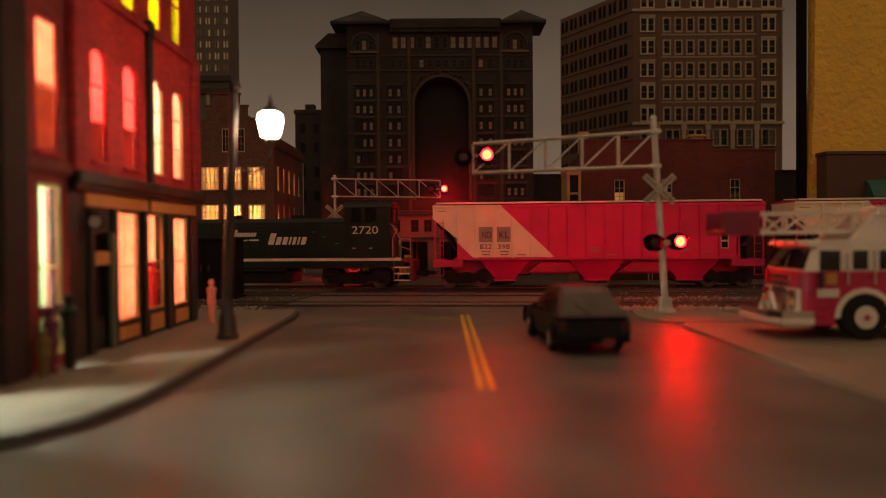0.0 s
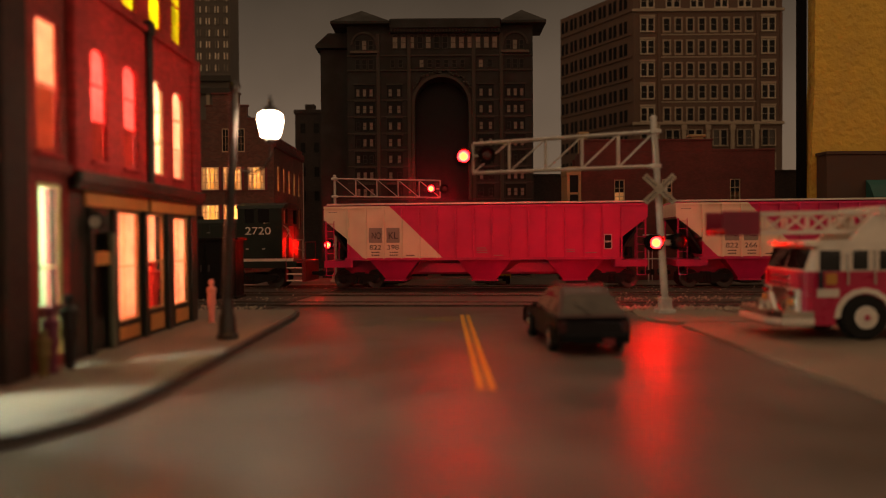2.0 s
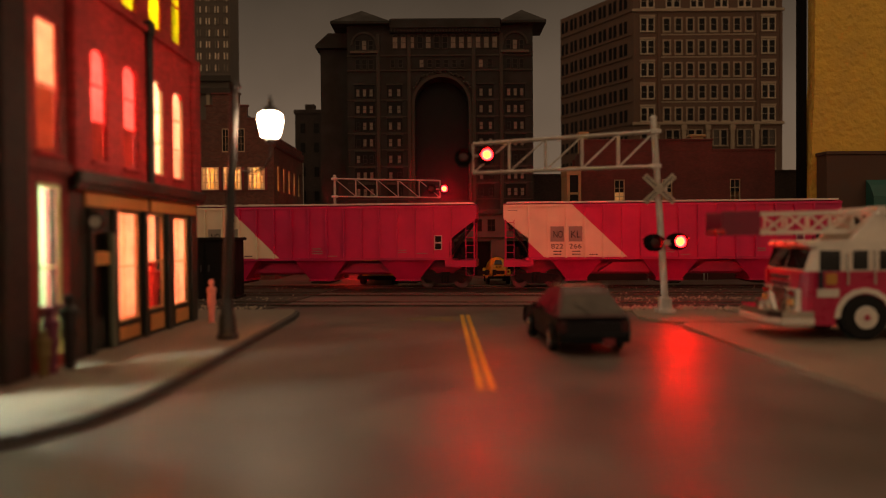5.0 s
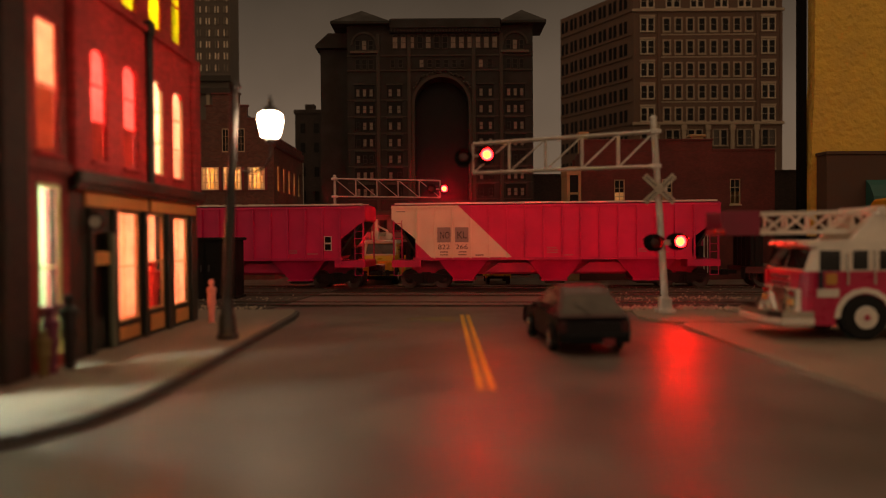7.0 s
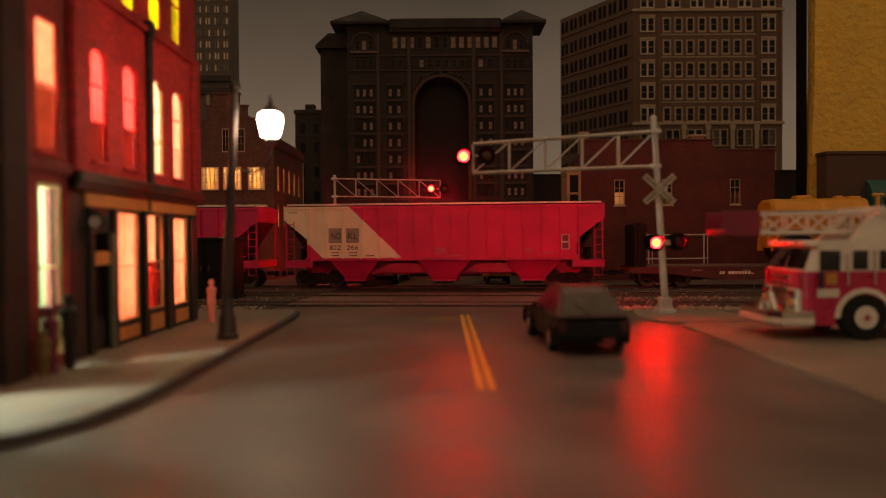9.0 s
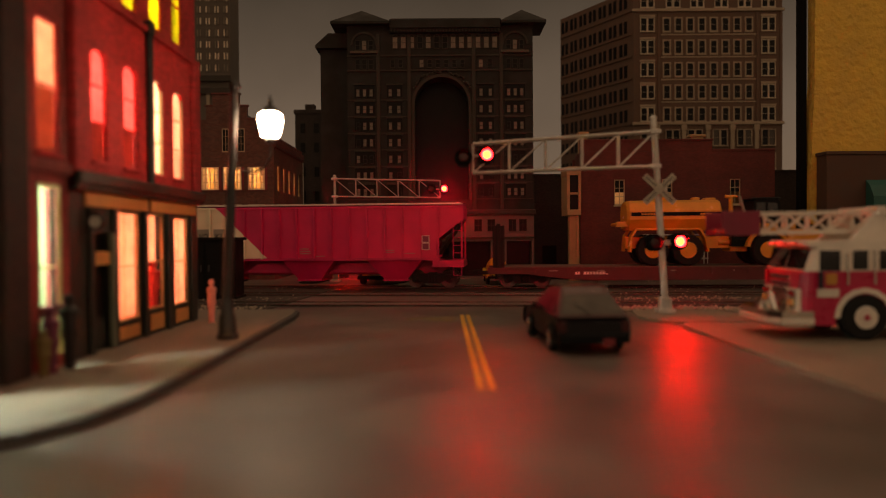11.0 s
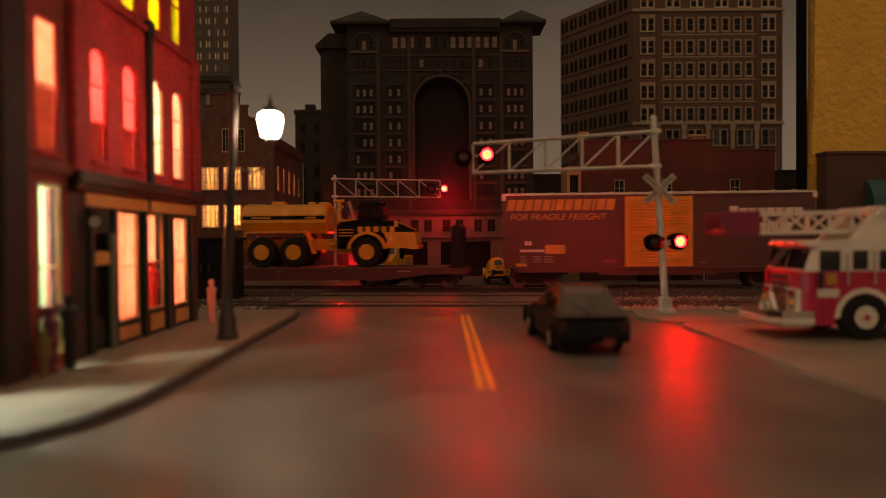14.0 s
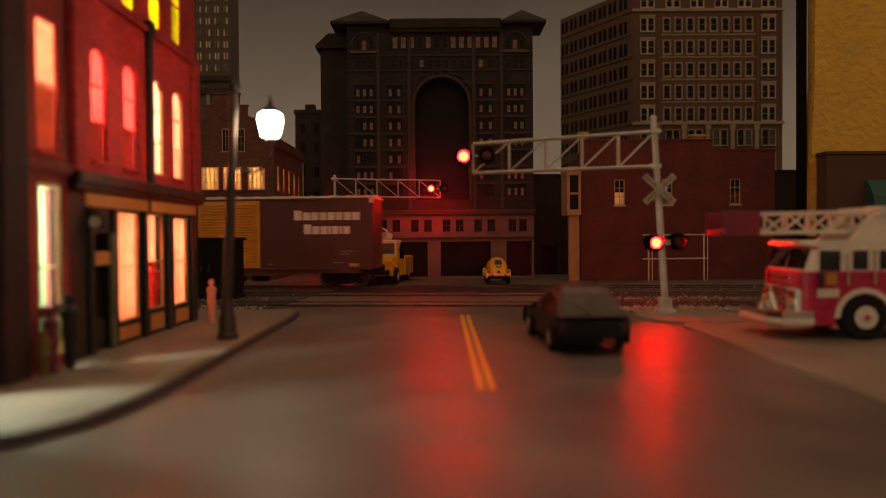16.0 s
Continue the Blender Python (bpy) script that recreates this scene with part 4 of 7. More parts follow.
    part("route_board", Shape().box(166.5, 170.1, y - 0.2, y - 0.05, 23, 31), FIG_PURPLE if number.endswith("6") else PANE_AND_SHADE, body)
    return c


def locomotive():
    c = thing("locomotive", "dark grey diesel switcher locomotive with a white sill stripe numbered 2720", "locomotive", None, "train cars")
    L, y = 169.0, -17.0
    part("frame", Shape().box(0, L - 6, -16.5, 16.5, 12.4, 16.4, 0.3), LOCO_GREY, c)
    part("sill_stripe", Shape().box(2, L - 8, y, -16.4, 16.5, 18.2, 0.1), LETTER_WHITE, c, "white sill stripe")
    hood = part("hood", Shape().prism([(-16.6, 18), (-16.6, 40), (-14.8, 42.4), (14.8, 42.4), (16.6, 40), (16.6, 18)], 8, L - 42, "x"), LOCO_GREY, c, "dark grey long hood")
    for x in (20, 45, 70, 95, 118):
        part("hood_door", Shape().box(x - 9, x + 9, y + 0.1, -16.55, 20, 38.5, 0.15), LOCO_GREY, hood)
    latch = Shape()
    for x in (107, 113, 121):
        latch.box(x, x + 2.2, y - 0.15, y + 0.1, 34 - (x - 107) * 0.5, 34.3 - (x - 107) * 0.5)
    part("latch", latch, GREY_PATCH, hood)
    part("exhaust_stack", Shape().box(50, 57, -3, 3, 42.4, 45, 0.5).box(90, 97, -3, 3, 42.4, 45, 0.5), UNDER, hood)
    cab = Shape()
    yo = 17.3
    x0, x1 = L - 42, L - 14.5
    cab.box(x0, x1, -yo, yo, 18.3, 39.6)
    for xa, xb in ((x0, x0 + 4.2), (x0 + 10, x0 + 12.5), (x0 + 19.5, x1)):
        cab.box(xa, xb, -yo, -yo + 1.4, 39.6, 49).box(xa, xb, yo - 1.4, yo, 39.6, 49)
    cab.box(x0, x0 + 1.2, -yo + 1.4, yo - 1.4, 39.6, 49)
    for ya, yb in ((-yo + 1.4, -yo + 3.4), (-6, 6), (yo - 3.4, yo - 1.4)):
        cab.box(x1 - 1.2, x1, ya, yb, 39.6, 49)
    k = part("cab", cab, LOCO_GREY, c, "dark grey cab with side windows")
    roof = [(-yo - 0.6, 48.6), (-yo + 1, 50.6), (-8, 52.4), (8, 52.4), (yo - 1, 50.6), (yo + 0.6, 48.6)]
    part("cab_roof", Shape().prism(roof, x0 - 1, x1 + 1, "x"), LOCO_GREY, k)
    for xa, xb in ((x0 + 4.2, x0 + 10), (x0 + 12.5, x0 + 19.5)):
        part("cab_window", Shape().box(xa, xb, -yo + 0.5, -yo + 0.7, 40, 48.4), PANE_AND_SHADE, k)
    part("control_stand", Shape().box(x0 + 14, x0 + 19, -8, 4, 39.6, 45, 0.5), GREY_PATCH, k)
    writing("road_number", "2720", x0 + 4.6, 32.8, 4.6, 15.8, LETTER_WHITE, k, -yo)
    bars("builder_mark", x0 + 4.8, 23.6, 0.9, [1.8], 0.3, GREY_PATCH, k, -yo)
    bars("builder_mark", x0 + 15, 23.6, 0.9, [1.8], 0.3, GREY_PATCH, k, -yo)
    # railway name as plain slanted strokes in white
    bars("name_stroke", 58, 31.6, 2.4, [1.7, 1.4, 1.5, 1.2, 1.5, 1.4, 1.3, 1.4], 0.35, LETTER_WHITE, hood, y + 0.1, 0.3, 1.7)
    bars("name_stroke", 58, 28.9, 1.0, [8.5, 6], 1.2, LETTER_WHITE, hood, y + 0.1, 0.3)
    bars("name_stroke", 79.5, 26.6, 4.6, [3.6, 3.0, 2.8, 1.2, 1.9, 1.2, 2.8], 1.1, LETTER_WHITE, hood, y + 0.1, 0.3, 1.5)
    part("fuel_tank", Shape().box(40, 92, -14, 14, 3, 12.2, 2.0), UNDER, c)
    part("air_tank", Shape().tube((44, -14.5, 11), (90, -14.5, 11), 1.6, 12), LOCO_GREY, c)
    part("pilot_lamp", Shape().turned([(0.7, 0), (0.5, -0.5)], (88.5, -16.4, 11.4), 10, "y"), RED_LENS, c)
    part("journal_mark", Shape().box(120, 127, -12.5, -12, 11.6, 12.3).box(129, 134, -12.6, -12, 10.9, 12.2), LOCO_RED, c)
    for x in (24, 132):
        bogie(c, x, 31, 5.8)
    # end platform with steps and rails
    part("end_platform", Shape().box(L - 14.5, L - 1, -16, 16, 15.4, 16.8, 0.3).box(L - 2.4, L - 0.6, -16, 16, 4, 16.6, 0.3), LOCO_RED, c, "scarlet end platform")
    st = Shape()
    for z in (4.4, 8.4, 12.2):
        st.box(L - 12, L - 2.4, -17, -13.5, z, z + 0.7)
    part("step_tread", st, LETTER_WHITE, c, "white-edged steps")
    part("step_side", Shape().box(L - 12.6, L - 12, -17, -13.4, 4, 18).box(L - 2.6, L - 2, -17, -13.4, 4, 18), LOCO_RED, c)
    hr = Shape()
    for a, b in (((L - 13, 17), (L - 13, 30)), ((L - 13, 30), (L - 10, 35)), ((L - 10, 35), (L - 14, 38.5)), ((L - 2.2, 16), (L - 2.2, 30)), ((L - 8, 17), (L - 8, 29)), ((L - 8, 29), (L - 12, 36)), ((L - 2.2, 29.5), (L - 8, 29.5)), ((L - 2.2, 23), (L - 8, 25))):
        hr.tube((a[0], -16.4, a[1]), (b[0], -16.4, b[1]), 0.32, 6)
    part("handrail", hr, GREY_PATCH, c)
    hr2 = Shape().tube((L - 1.8, -12, 16), (L - 1.8, -12, 28), 0.35, 6).tube((L - 1.8, 12, 16), (L - 1.8, 12, 28), 0.35, 6).tube((L - 1.8, -12, 28), (L - 1.8, 12, 28), 0.35, 6)
    part("end_rail", hr2, LOCO_RED, c)
    part("end_door", Shape().box(x1, x1 + 0.5, -5, 5, 18, 38), LOCO_RED, k, "scarlet cab end")
    coupler(c, L - 1, 1)
    coupler(c, 1, -1)
    return c


def flat_car():
    c = thing("flat_car", "oxide red bulkhead flat car with a timber deck", "freight car", None, "train cars")
    L, y = 222.0, -17.5
    sill = [(0, 12), (L, 12), (L, 8.4), (L - 24, 8.2), (L - 52, 5.0), (52, 5.0), (24, 8.2), (0, 8.4)]
    body = part("side_sill", Shape().prism(sill, y, y + 1.2).prism(sill, -y - 1.2, -y), FLAT_RED, c, "fish-bellied steel side sill")
    part("side_flange", Shape().box(0, L, y - 0.5, y, 11.4, 12.1).prism([(24, 8.0), (52, 4.8), (L - 52, 4.8), (L - 24, 8.0), (L - 52, 5.4), (52, 5.4)], y - 0.5, y), FLAT_RED, body)
    part("centre_sill", Shape().box(4, L - 4, -4, 4, 4.4, 11.5), UNDER, c)
    plank = Shape().box(0, 2.3, y + 0.4, -y - 0.4, 12.05, 12.75, 0.08).mesh("deck_plank", DECK)
    for i in range(int((L - 20) / 2.5)):
        o = part("deck_plank", plank, DECK, c)
        o.location = ((10 + i * 2.5) * MM, 0, 0)
    for x0, x1 in ((3, 10), (L - 10, L - 3)):
        bh = Shape().box(x0 + 2.2, x1 - 2.2, y, -y, 12, 38, 0.3)
        b = part("bulkhead", bh, UNDER, c, "tall black steel bulkhead")
        for k in (-16, -8, 0, 8, 16):
            part("bulkhead_post", Shape().box(x0, x1, k - 0.8, k + 0.8, 11.9, 37, 0.2), UNDER, b)
    for i in range(9):
        x = 30 + i * 20
        part("stake_pocket", Shape().box(x - 1.2, x + 1.2, y - 0.9, y - 0.02, 8.6, 11.3, 0.15), FLAT_RED, body)
    bars("car_name", 51, 8.0, 1.6, [1.2, 1.2, -1.5] + [1.4] * 8, 0.4, LETTER_WHITE, body, y)
    for x, n in ((36, 5), (64, 4), (106, 4), (141, 1), (180, 7)):
        bars("data_mark", x, 9.8, 0.8, [0.8] * n, 0.3, GREY_PATCH, body, y)
    for s, xa in ((-1, 0), (1, L)):
        bogie(c, 22 if s < 0 else L - 22)
        coupler(c, xa, s)
        part("stirrup", Shape().bar((xa - s * 2, y, 8.4), (xa - s * 2, y, 5), 0.35).bar((xa - s * 6, y, 8.4), (xa - s * 6, y, 5), 0.35).bar((xa - s * 2, y, 5), (xa - s * 6, y, 5), 0.35), FLAT_RED, c)
    return c


def box_car():
    c = thing("box_car", "brown steel boxcar with a yellow ribbed sliding door", "freight car", None, "train cars")
    L, y = 177.0, -18.0
    body = part("body", Shape().box(0, L, y, -y, 11.5, 54.6), BOX_BROWN, c, "brown riveted steel car body")
    part("side_sill", Shape().box(8, L - 8, y + 0.3, y + 1.6, 9.2, 11.5).box(56, 122, y + 0.1, y + 1.6, 7.6, 9.2), BOX_BROWN, body)
    for i in range(13):
        x = 3 + i * 5.5
        part("panel_seam", Shape().box(x - 0.14, x + 0.14, y - 0.12, y, 12.4, 53.8), BOX_BROWN, body)
        part("panel_seam", Shape().box(L - x - 0.14, L - x + 0.14, y - 0.12, y, 12.4, 53.8), BOX_BROWN, body)
    part("end_ribs", Shape().box(-0.7, 0, -15, 15, 20, 22.5, 0.2).box(-0.7, 0, -15, 15, 27, 29.5, 0.2).box(-0.7, 0, -15, 15, 34, 36.5, 0.2).box(-0.7, 0, -15, 15, 41, 43.5, 0.2), BOX_BROWN, body)
    r = part("roof", Shape().prism([(-18.6, 54.4), (-18.6, 55.0), (0, 56.8), (18.6, 55.0), (18.6, 54.4)], -0.6, L + 0.6, "x"), ROOF_LIGHT, c, "pale galvanised roof")
    ribs = Shape()
    for i in range(15):
        x = 6 + i * 11.8
        ribs.prism([(-18.4, 55.0), (-18.4, 55.3), (0, 57.2), (18.4, 55.3), (18.4, 55.0), (0, 56.8)], x - 0.5, x + 0.5, "x")
    part("roof_rib", ribs, ROOF_LIGHT, r)
    part("corner_cap", Shape().box(-0.8, 1.6, y - 0.4, y + 2, 51.5, 54.9, 0.2).box(L - 1.6, L + 0.8, y - 0.4, y + 2, 51.5, 54.9, 0.2), ROOF_LIGHT, r)
    d = part("door", Shape().box(70.5, 108.3, y - 0.8, y, 12.6, 53.2, 0.2), DOOR_YELLOW, c, "yellow ribbed sliding door")
    slat = Shape().prism([(y - 1.5, 0.2), (y - 1.5, 0.7), (y - 0.8, 1.15), (y - 0.8, 0)], 73, 105.8, "x").mesh("door_rib", DOOR_YELLOW)
    for i in range(23):
        o = part("door_rib", slat, DOOR_YELLOW, d)
        o.location = (0, 0, (14.6 + i * 1.62) * MM)
    for x in (70.3, 106.6):
        part("door_edge", Shape().box(x, x + 1.9, y - 1.6, y - 0.8, 12.6, 53.2, 0.2), DOOR_YELLOW, d)
    part("door_latch", Shape().box(86.5, 90.2, y - 2.0, y - 1.5, 26.6, 27.6, 0.2).tube((88.3, y - 2.2, 26), (88.3, y - 2.2, 28.4), 0.4, 6), BLACK, d)
    part("door_plate", Shape().box(96.5, 103.5, y - 1.75, y - 1.5, 17, 21), DOOR_YELLOW, d)
    part("door_track", Shape().box(66, 152, y - 1.3, y - 0.1, 11.4, 12.4, 0.2).box(66, 152, y - 1.0, y - 0.1, 53.4, 54.3, 0.2), BOX_BROWN, c)
    # product and railway names as plain strokes in gold and white
    bars("name_stroke", 2, 45.6, 6.4, [4.4, 4.2, 4.4, 4.2, 4.4, 1.6, 4.4, 4.4, 4.2, 4.4, 1.8, 4.6, 4.8], 0.85, LETTER_GOLD, body, y - 0.12, 0.18)
    writing("slogan", "FOR FRAGILE FREIGHT", 4.4, 40.0, 3.6, 55.6, LETTER_GOLD, body, y - 0.12, 0.2)
    bars("name_stroke", 129.5, 41.2, 4.7, [4.6, 4.3, 4.4, 4.2, 4.4, 4.0, 4.4, 4.6], 0.75, LETTER_WHITE, body, y - 0.12, 0, 1.25)
    bars("name_stroke", 135.5, 32.8, 4.7, [4.4, 4.2, 4.0, 1.6, 3.8, 1.6, 4.0], 0.75, LETTER_WHITE, body, y - 0.12, 0, 1.25)
    part("yellow_panel", Shape().box(24.5, 36, y - 0.15, y - 0.02, 20.2, 25.4), LETTER_GOLD, body)
    part("yellow_panel", Shape().box(7.5, 13.5, y - 0.15, y - 0.02, 12.8, 14.6), LETTER_GOLD, body)
    part("yellow_panel", Shape().box(163, 169, y - 0.15, y - 0.02, 13.2, 15.2), LETTER_GOLD, body)
    bars("car_name", 12.6, 25.2, 2.4, [1.6, 1.6], 0.6, LETTER_WHITE, body, y - 0.12)
    bars("car_number", 10, 21.2, 1.5, [1.6] * 7, 0.4, LETTER_WHITE, body, y - 0.12)
    for z in (18.2, 16.7, 15.2):
        bars("data_mark", 10, z, 0.7, [0.9] * 3 + [-3.5] + [0.9] * 4 + [-1.4] + [0.8] * 5, 0.3, GREY_PATCH, body, y - 0.12)
    bars("data_mark", 58, 14.6, 2.2, [8], 0.3, FIG_PURPLE, body, y - 0.12)
    for x, z, n in ((113, 14.4, 3), (158, 22, 7), (158, 20.4, 5), (153, 15.2, 6)):
        bars("data_mark", x, z, 0.7, [0.8] * n, 0.3, GREY_PATCH, body, y - 0.12)
    for s, xa in ((-1, 0), (1, L)):
        bogie(c, 19 if s < 0 else L - 19)
        coupler(c, xa, s)
        lx = (1.2, 6) if s < 0 else (L - 6, L - 1.2)
        ladder(c, "ladder", lx[0], lx[1], y - 0.5, 13, 32, 5, BOX_BROWN, 0.3)
        part("stirrup", Shape().bar((lx[0], y, 11.5), (lx[0], y, 6.5), 0.35).bar((lx[1], y, 11.5), (lx[1], y, 6.5), 0.35).bar((lx[0], y, 6.5), (lx[1], y, 6.5), 0.35), BOX_BROWN, c)
    part("underbody_tank", Shape().tube((80, -6, 5.6), (94, -6, 5.6), 2.6, 12).box(100, 110, -10, -4, 4, 9, 0.4), UNDER, c)
    return c


def big_wheel(parent, x, y, z, r, w, tyre, rim, near=-1, hub=0.52):
    t = Shape().turned([(r * 0.5, 0), (r * 0.92, 0), (r, w * 0.15), (r, w * 0.85), (r * 0.92, w), (r * 0.5, w)], (x, y, z), 28, "y")
    k = part("wheel", t, tyre, parent, smooth=True)
    lug = Shape()
    for i in range(22):
        a = 2 * math.pi * i / 22
        c, s = math.cos(a), math.sin(a)
        lug.bar((x + c * r, y + w * 0.1, z + s * r), (x + c * r, y + w * 0.9, z + s * r), r * 0.045)
    part("tread", lug, tyre, k)
    q = near * 0.35
    yy = y if near < 0 else y + w
    part("rim", Shape().turned([(r * hub, q), (r * hub * 0.92, q * 1.6), (r * hub * 0.7, q * 0.2), (r * 0.22, q * 0.2), (r * 0.2, q * 2.2), (r * 0.05, q * 2.4)], (x, yy, z), 22, "y"), rim, k, smooth=True)
    bolts = Shape()
    for i in range(8):
        a = 2 * math.pi * i / 8
        bolts.tube((x + r * 0.32 * math.cos(a), yy, z + r * 0.32 * math.sin(a)), (x + r * 0.32 * math.cos(a), yy + near * 0.55, z + r * 0.32 * math.sin(a)), r * 0.035, 6)
    part("bolt", bolts, rim, k)
    return k


def water_truck():
    """Articulated six-wheel water truck; x = 0 at the tank's tail, wheels stand on z = 0."""
    c = thing("water_truck", "yellow articulated six-wheel water tank truck chained on the flat car", "construction truck")
    W = 15.0
    sect = []
    for x, k in ((0, 0.86), (1.5, 1), (53, 1), (54, 0.9)):
        ring = [(x, y * k, 29 + (z - 29) * k) for y, z in ((-10, 20.5), (10, 20.5), (W, 27), (W, 32), (12, 37), (8, 38.4), (-8, 38.4), (-12, 37), (-W, 32), (-W, 27))]
        sect.append(ring)
    tank = part("tank", Shape().loft(sect), CAT_YELLOW, c, "yellow water tank")
    part("stripe", Shape().box(2, 53.4, -W - 0.2, -W - 0.02, 29, 31.2), BLACK, tank, "black stripe along the tank")
    bars("stripe_mark", 8, 29.5, 1.1, [1.3] * 7, 0.4, CAT_YELLOW, tank, -W - 0.2)
    bars("stripe_mark", 41.5, 29.5, 1.1, [1.0, 1.4, 1.4, 1.4], 0.4, CAT_YELLOW, tank, -W - 0.2)
    part("hatch", Shape().box(17, 25, -4, 4, 38.4, 40.6, 0.5).box(40, 44, -3, 3, 38.4, 40.2, 0.4).box(47, 53, -5, 5, 38.2, 39.8, 0.4), CAT_YELLOW, tank)
    part("spray_bar", Shape().tube((-5, -12, 24.4), (-5, 12, 24.4), 1.1, 10).box(-5, 1, -11, -9, 23, 26).box(-6.2, -1, -13, -9, 22.8, 25.6, 0.3), CAT_YELLOW, c)
    fender = Shape()
    pts = [(1.5, 8), (2.2, 17), (5, 21.4), (41, 21.4), (44.5, 16), (46, 8)]
    for a, b in zip(pts, pts[1:]):
        d = Vector((b[0] - a[0], b[1] - a[1])).normalized()
        n = Vector((-d.y, d.x)) * 0.55
        fender.prism([(a[0] - n.x, a[1] - n.y), (b[0] - n.x, b[1] - n.y), (b[0] + n.x, b[1] + n.y), (a[0] + n.x, a[1] + n.y)], -16, -8)
        fender.prism([(a[0] - n.x, a[1] - n.y), (b[0] - n.x, b[1] - n.y), (b[0] + n.x, b[1] + n.y), (a[0] + n.x, a[1] + n.y)], 8, 16)
    part("mudguard", fender, CAT_YELLOW, c)
    part("rear_frame", Shape().box(0, 66, -6, 6, 10, 17, 0.6), CAT_YELLOW, c)
    part("hitch", Shape().tube((54, -6, 13.5), (68, -6, 13.5), 1.6, 10).tube((54, 6, 13.5), (68, 6, 13.5), 1.6, 10).box(60, 70, -8, 8, 8, 18, 0.6), CAT_YELLOW, c)
    part("grille", Shape().box(60.5, 71, -13, 13, 17, 24.6, 0.5), BLACK, c, "black engine grille")
    for z in (18.6, 20.4, 22.2):
        part("louvre", Shape().box(61.5, 70.4, -13.4, -13.02, z, z + 0.6, 0.1), CAT_YELLOW, c)
    part("exhaust", Shape().tube((60.6, -8, 26), (60.6, -8, 40), 1.2, 10).tube((57.5, -8, 40.2), (63.8, -8, 40.2), 1.0, 10), CAT_YELLOW, c, "yellow capped exhaust stack")
    part("intake_pipe", Shape().tube((69.5, -6, 27), (68.4, -6, 33), 0.9, 8).tube((68.4, -6, 33), (66.2, -6, 40), 0.9, 8), GREY_PATCH, c, "pale bent intake pipe")
    hood = [(61.5, 21), (61.5, 27), (72, 28.4), (95.5, 27.7), (107.3, 22.3), (108, 21)]
    part("bonnet_top", Shape().prism(hood, -12.2, 12.2), BLACK, c, "black sloped bonnet top")
    part("hood_edge", Shape().prism([(61.5, 27.1), (72, 28.5), (72, 29.3), (61.5, 28.6)], -12.6, -9), CAT_YELLOW, c)
    part("bonnet_lip", Shape().bar((95.6, -12.3, 28.0), (107.4, -12.3, 22.5), 0.4), CAT_YELLOW, c)
    cab = part("cab", Shape().prism([(72.5, 28), (73.2, 37.4), (74.5, 38.8), (86.5, 38.4), (88, 36), (88.5, 28)], -10.2, 10.2), BLACK, c, "black cab")
    part("cab_window", Shape().prism([(74, 29.4), (74.6, 36.4), (79.4, 36.4), (79.4, 29.4)], -10.4, -10.2).prism([(80.8, 29.4), (80.8, 36.4), (86, 36), (86.8, 29.4)], -10.4, -10.2), CAR_GLASS, cab)
    part("cab_roof", Shape().box(72.4, 88, -10.9, 10.9, 38.2, 39.4, 0.5), BLACK, cab)
    part("mirror", Shape().box(89.4, 90.2, -13.6, -12.2, 28.6, 32.6, 0.2).tube((88.4, -10.2, 31), (89.8, -12.6, 31.4), 0.25, 6), BLACK, cab)
    for k in range(5):
        part("step_plate", Shape().box(73 + k * 4.9, 76 + k * 4.9, -12.7, -12.22, 21.1, 24.4, 0.2), CAT_YELLOW, c)
    part("engine_body", Shape().box(60, 93, -12.1, 12.1, 11, 20.9, 0.6), BLACK, c, "black engine body")
    arch = Shape()
    arch.weld = True
    for i in range(10):
        a0, a1 = radians(8 + i * 16.4), radians(8 + (i + 1) * 16.4)
        ring = [(79.2 + r * math.cos(a), 9.3 + r * math.sin(a)) for r, a in ((10.4, a0), (12.2, a0), (12.2, a1), (10.4, a1))]
        arch.prism(ring, -16.6, -9).prism(ring, 9, 16.6)
    part("front_mudguard", arch, CAT_YELLOW, c, "yellow front mudguards")
    nose = [(90.5, 11.2), (91.3, 16), (88.8, 20.9), (107.6, 20.9), (108.6, 19), (109, 14), (108, 11.4)]
    part("bonnet", Shape().prism(nose, -13.4, 13.4), CAT_YELLOW, c, "yellow bonnet side and nose")
    part("bumper", Shape().box(104, 110, -13.8, 13.8, 10.6, 13.2, 0.4), CAT_YELLOW, c)
    part("headlight", Shape().box(92.2, 94.2, -13.9, -13.42, 16, 18.6, 0.15), AMBER_LENS, c)
    part("work_light", Shape().box(95.6, 97.6, -12.7, -12.22, 24.2, 27.4, 0.15), AMBER_LENS, c)
    for x in (14.3, 34.2, 79.2):
        big_wheel(c, x, -16.5, 9.1, 9.1, 6.5, TYRE, CAT_YELLOW)
        big_wheel(c, x, 10, 9.1, 9.1, 6.5, TYRE, CAT_YELLOW, 1)
    return c


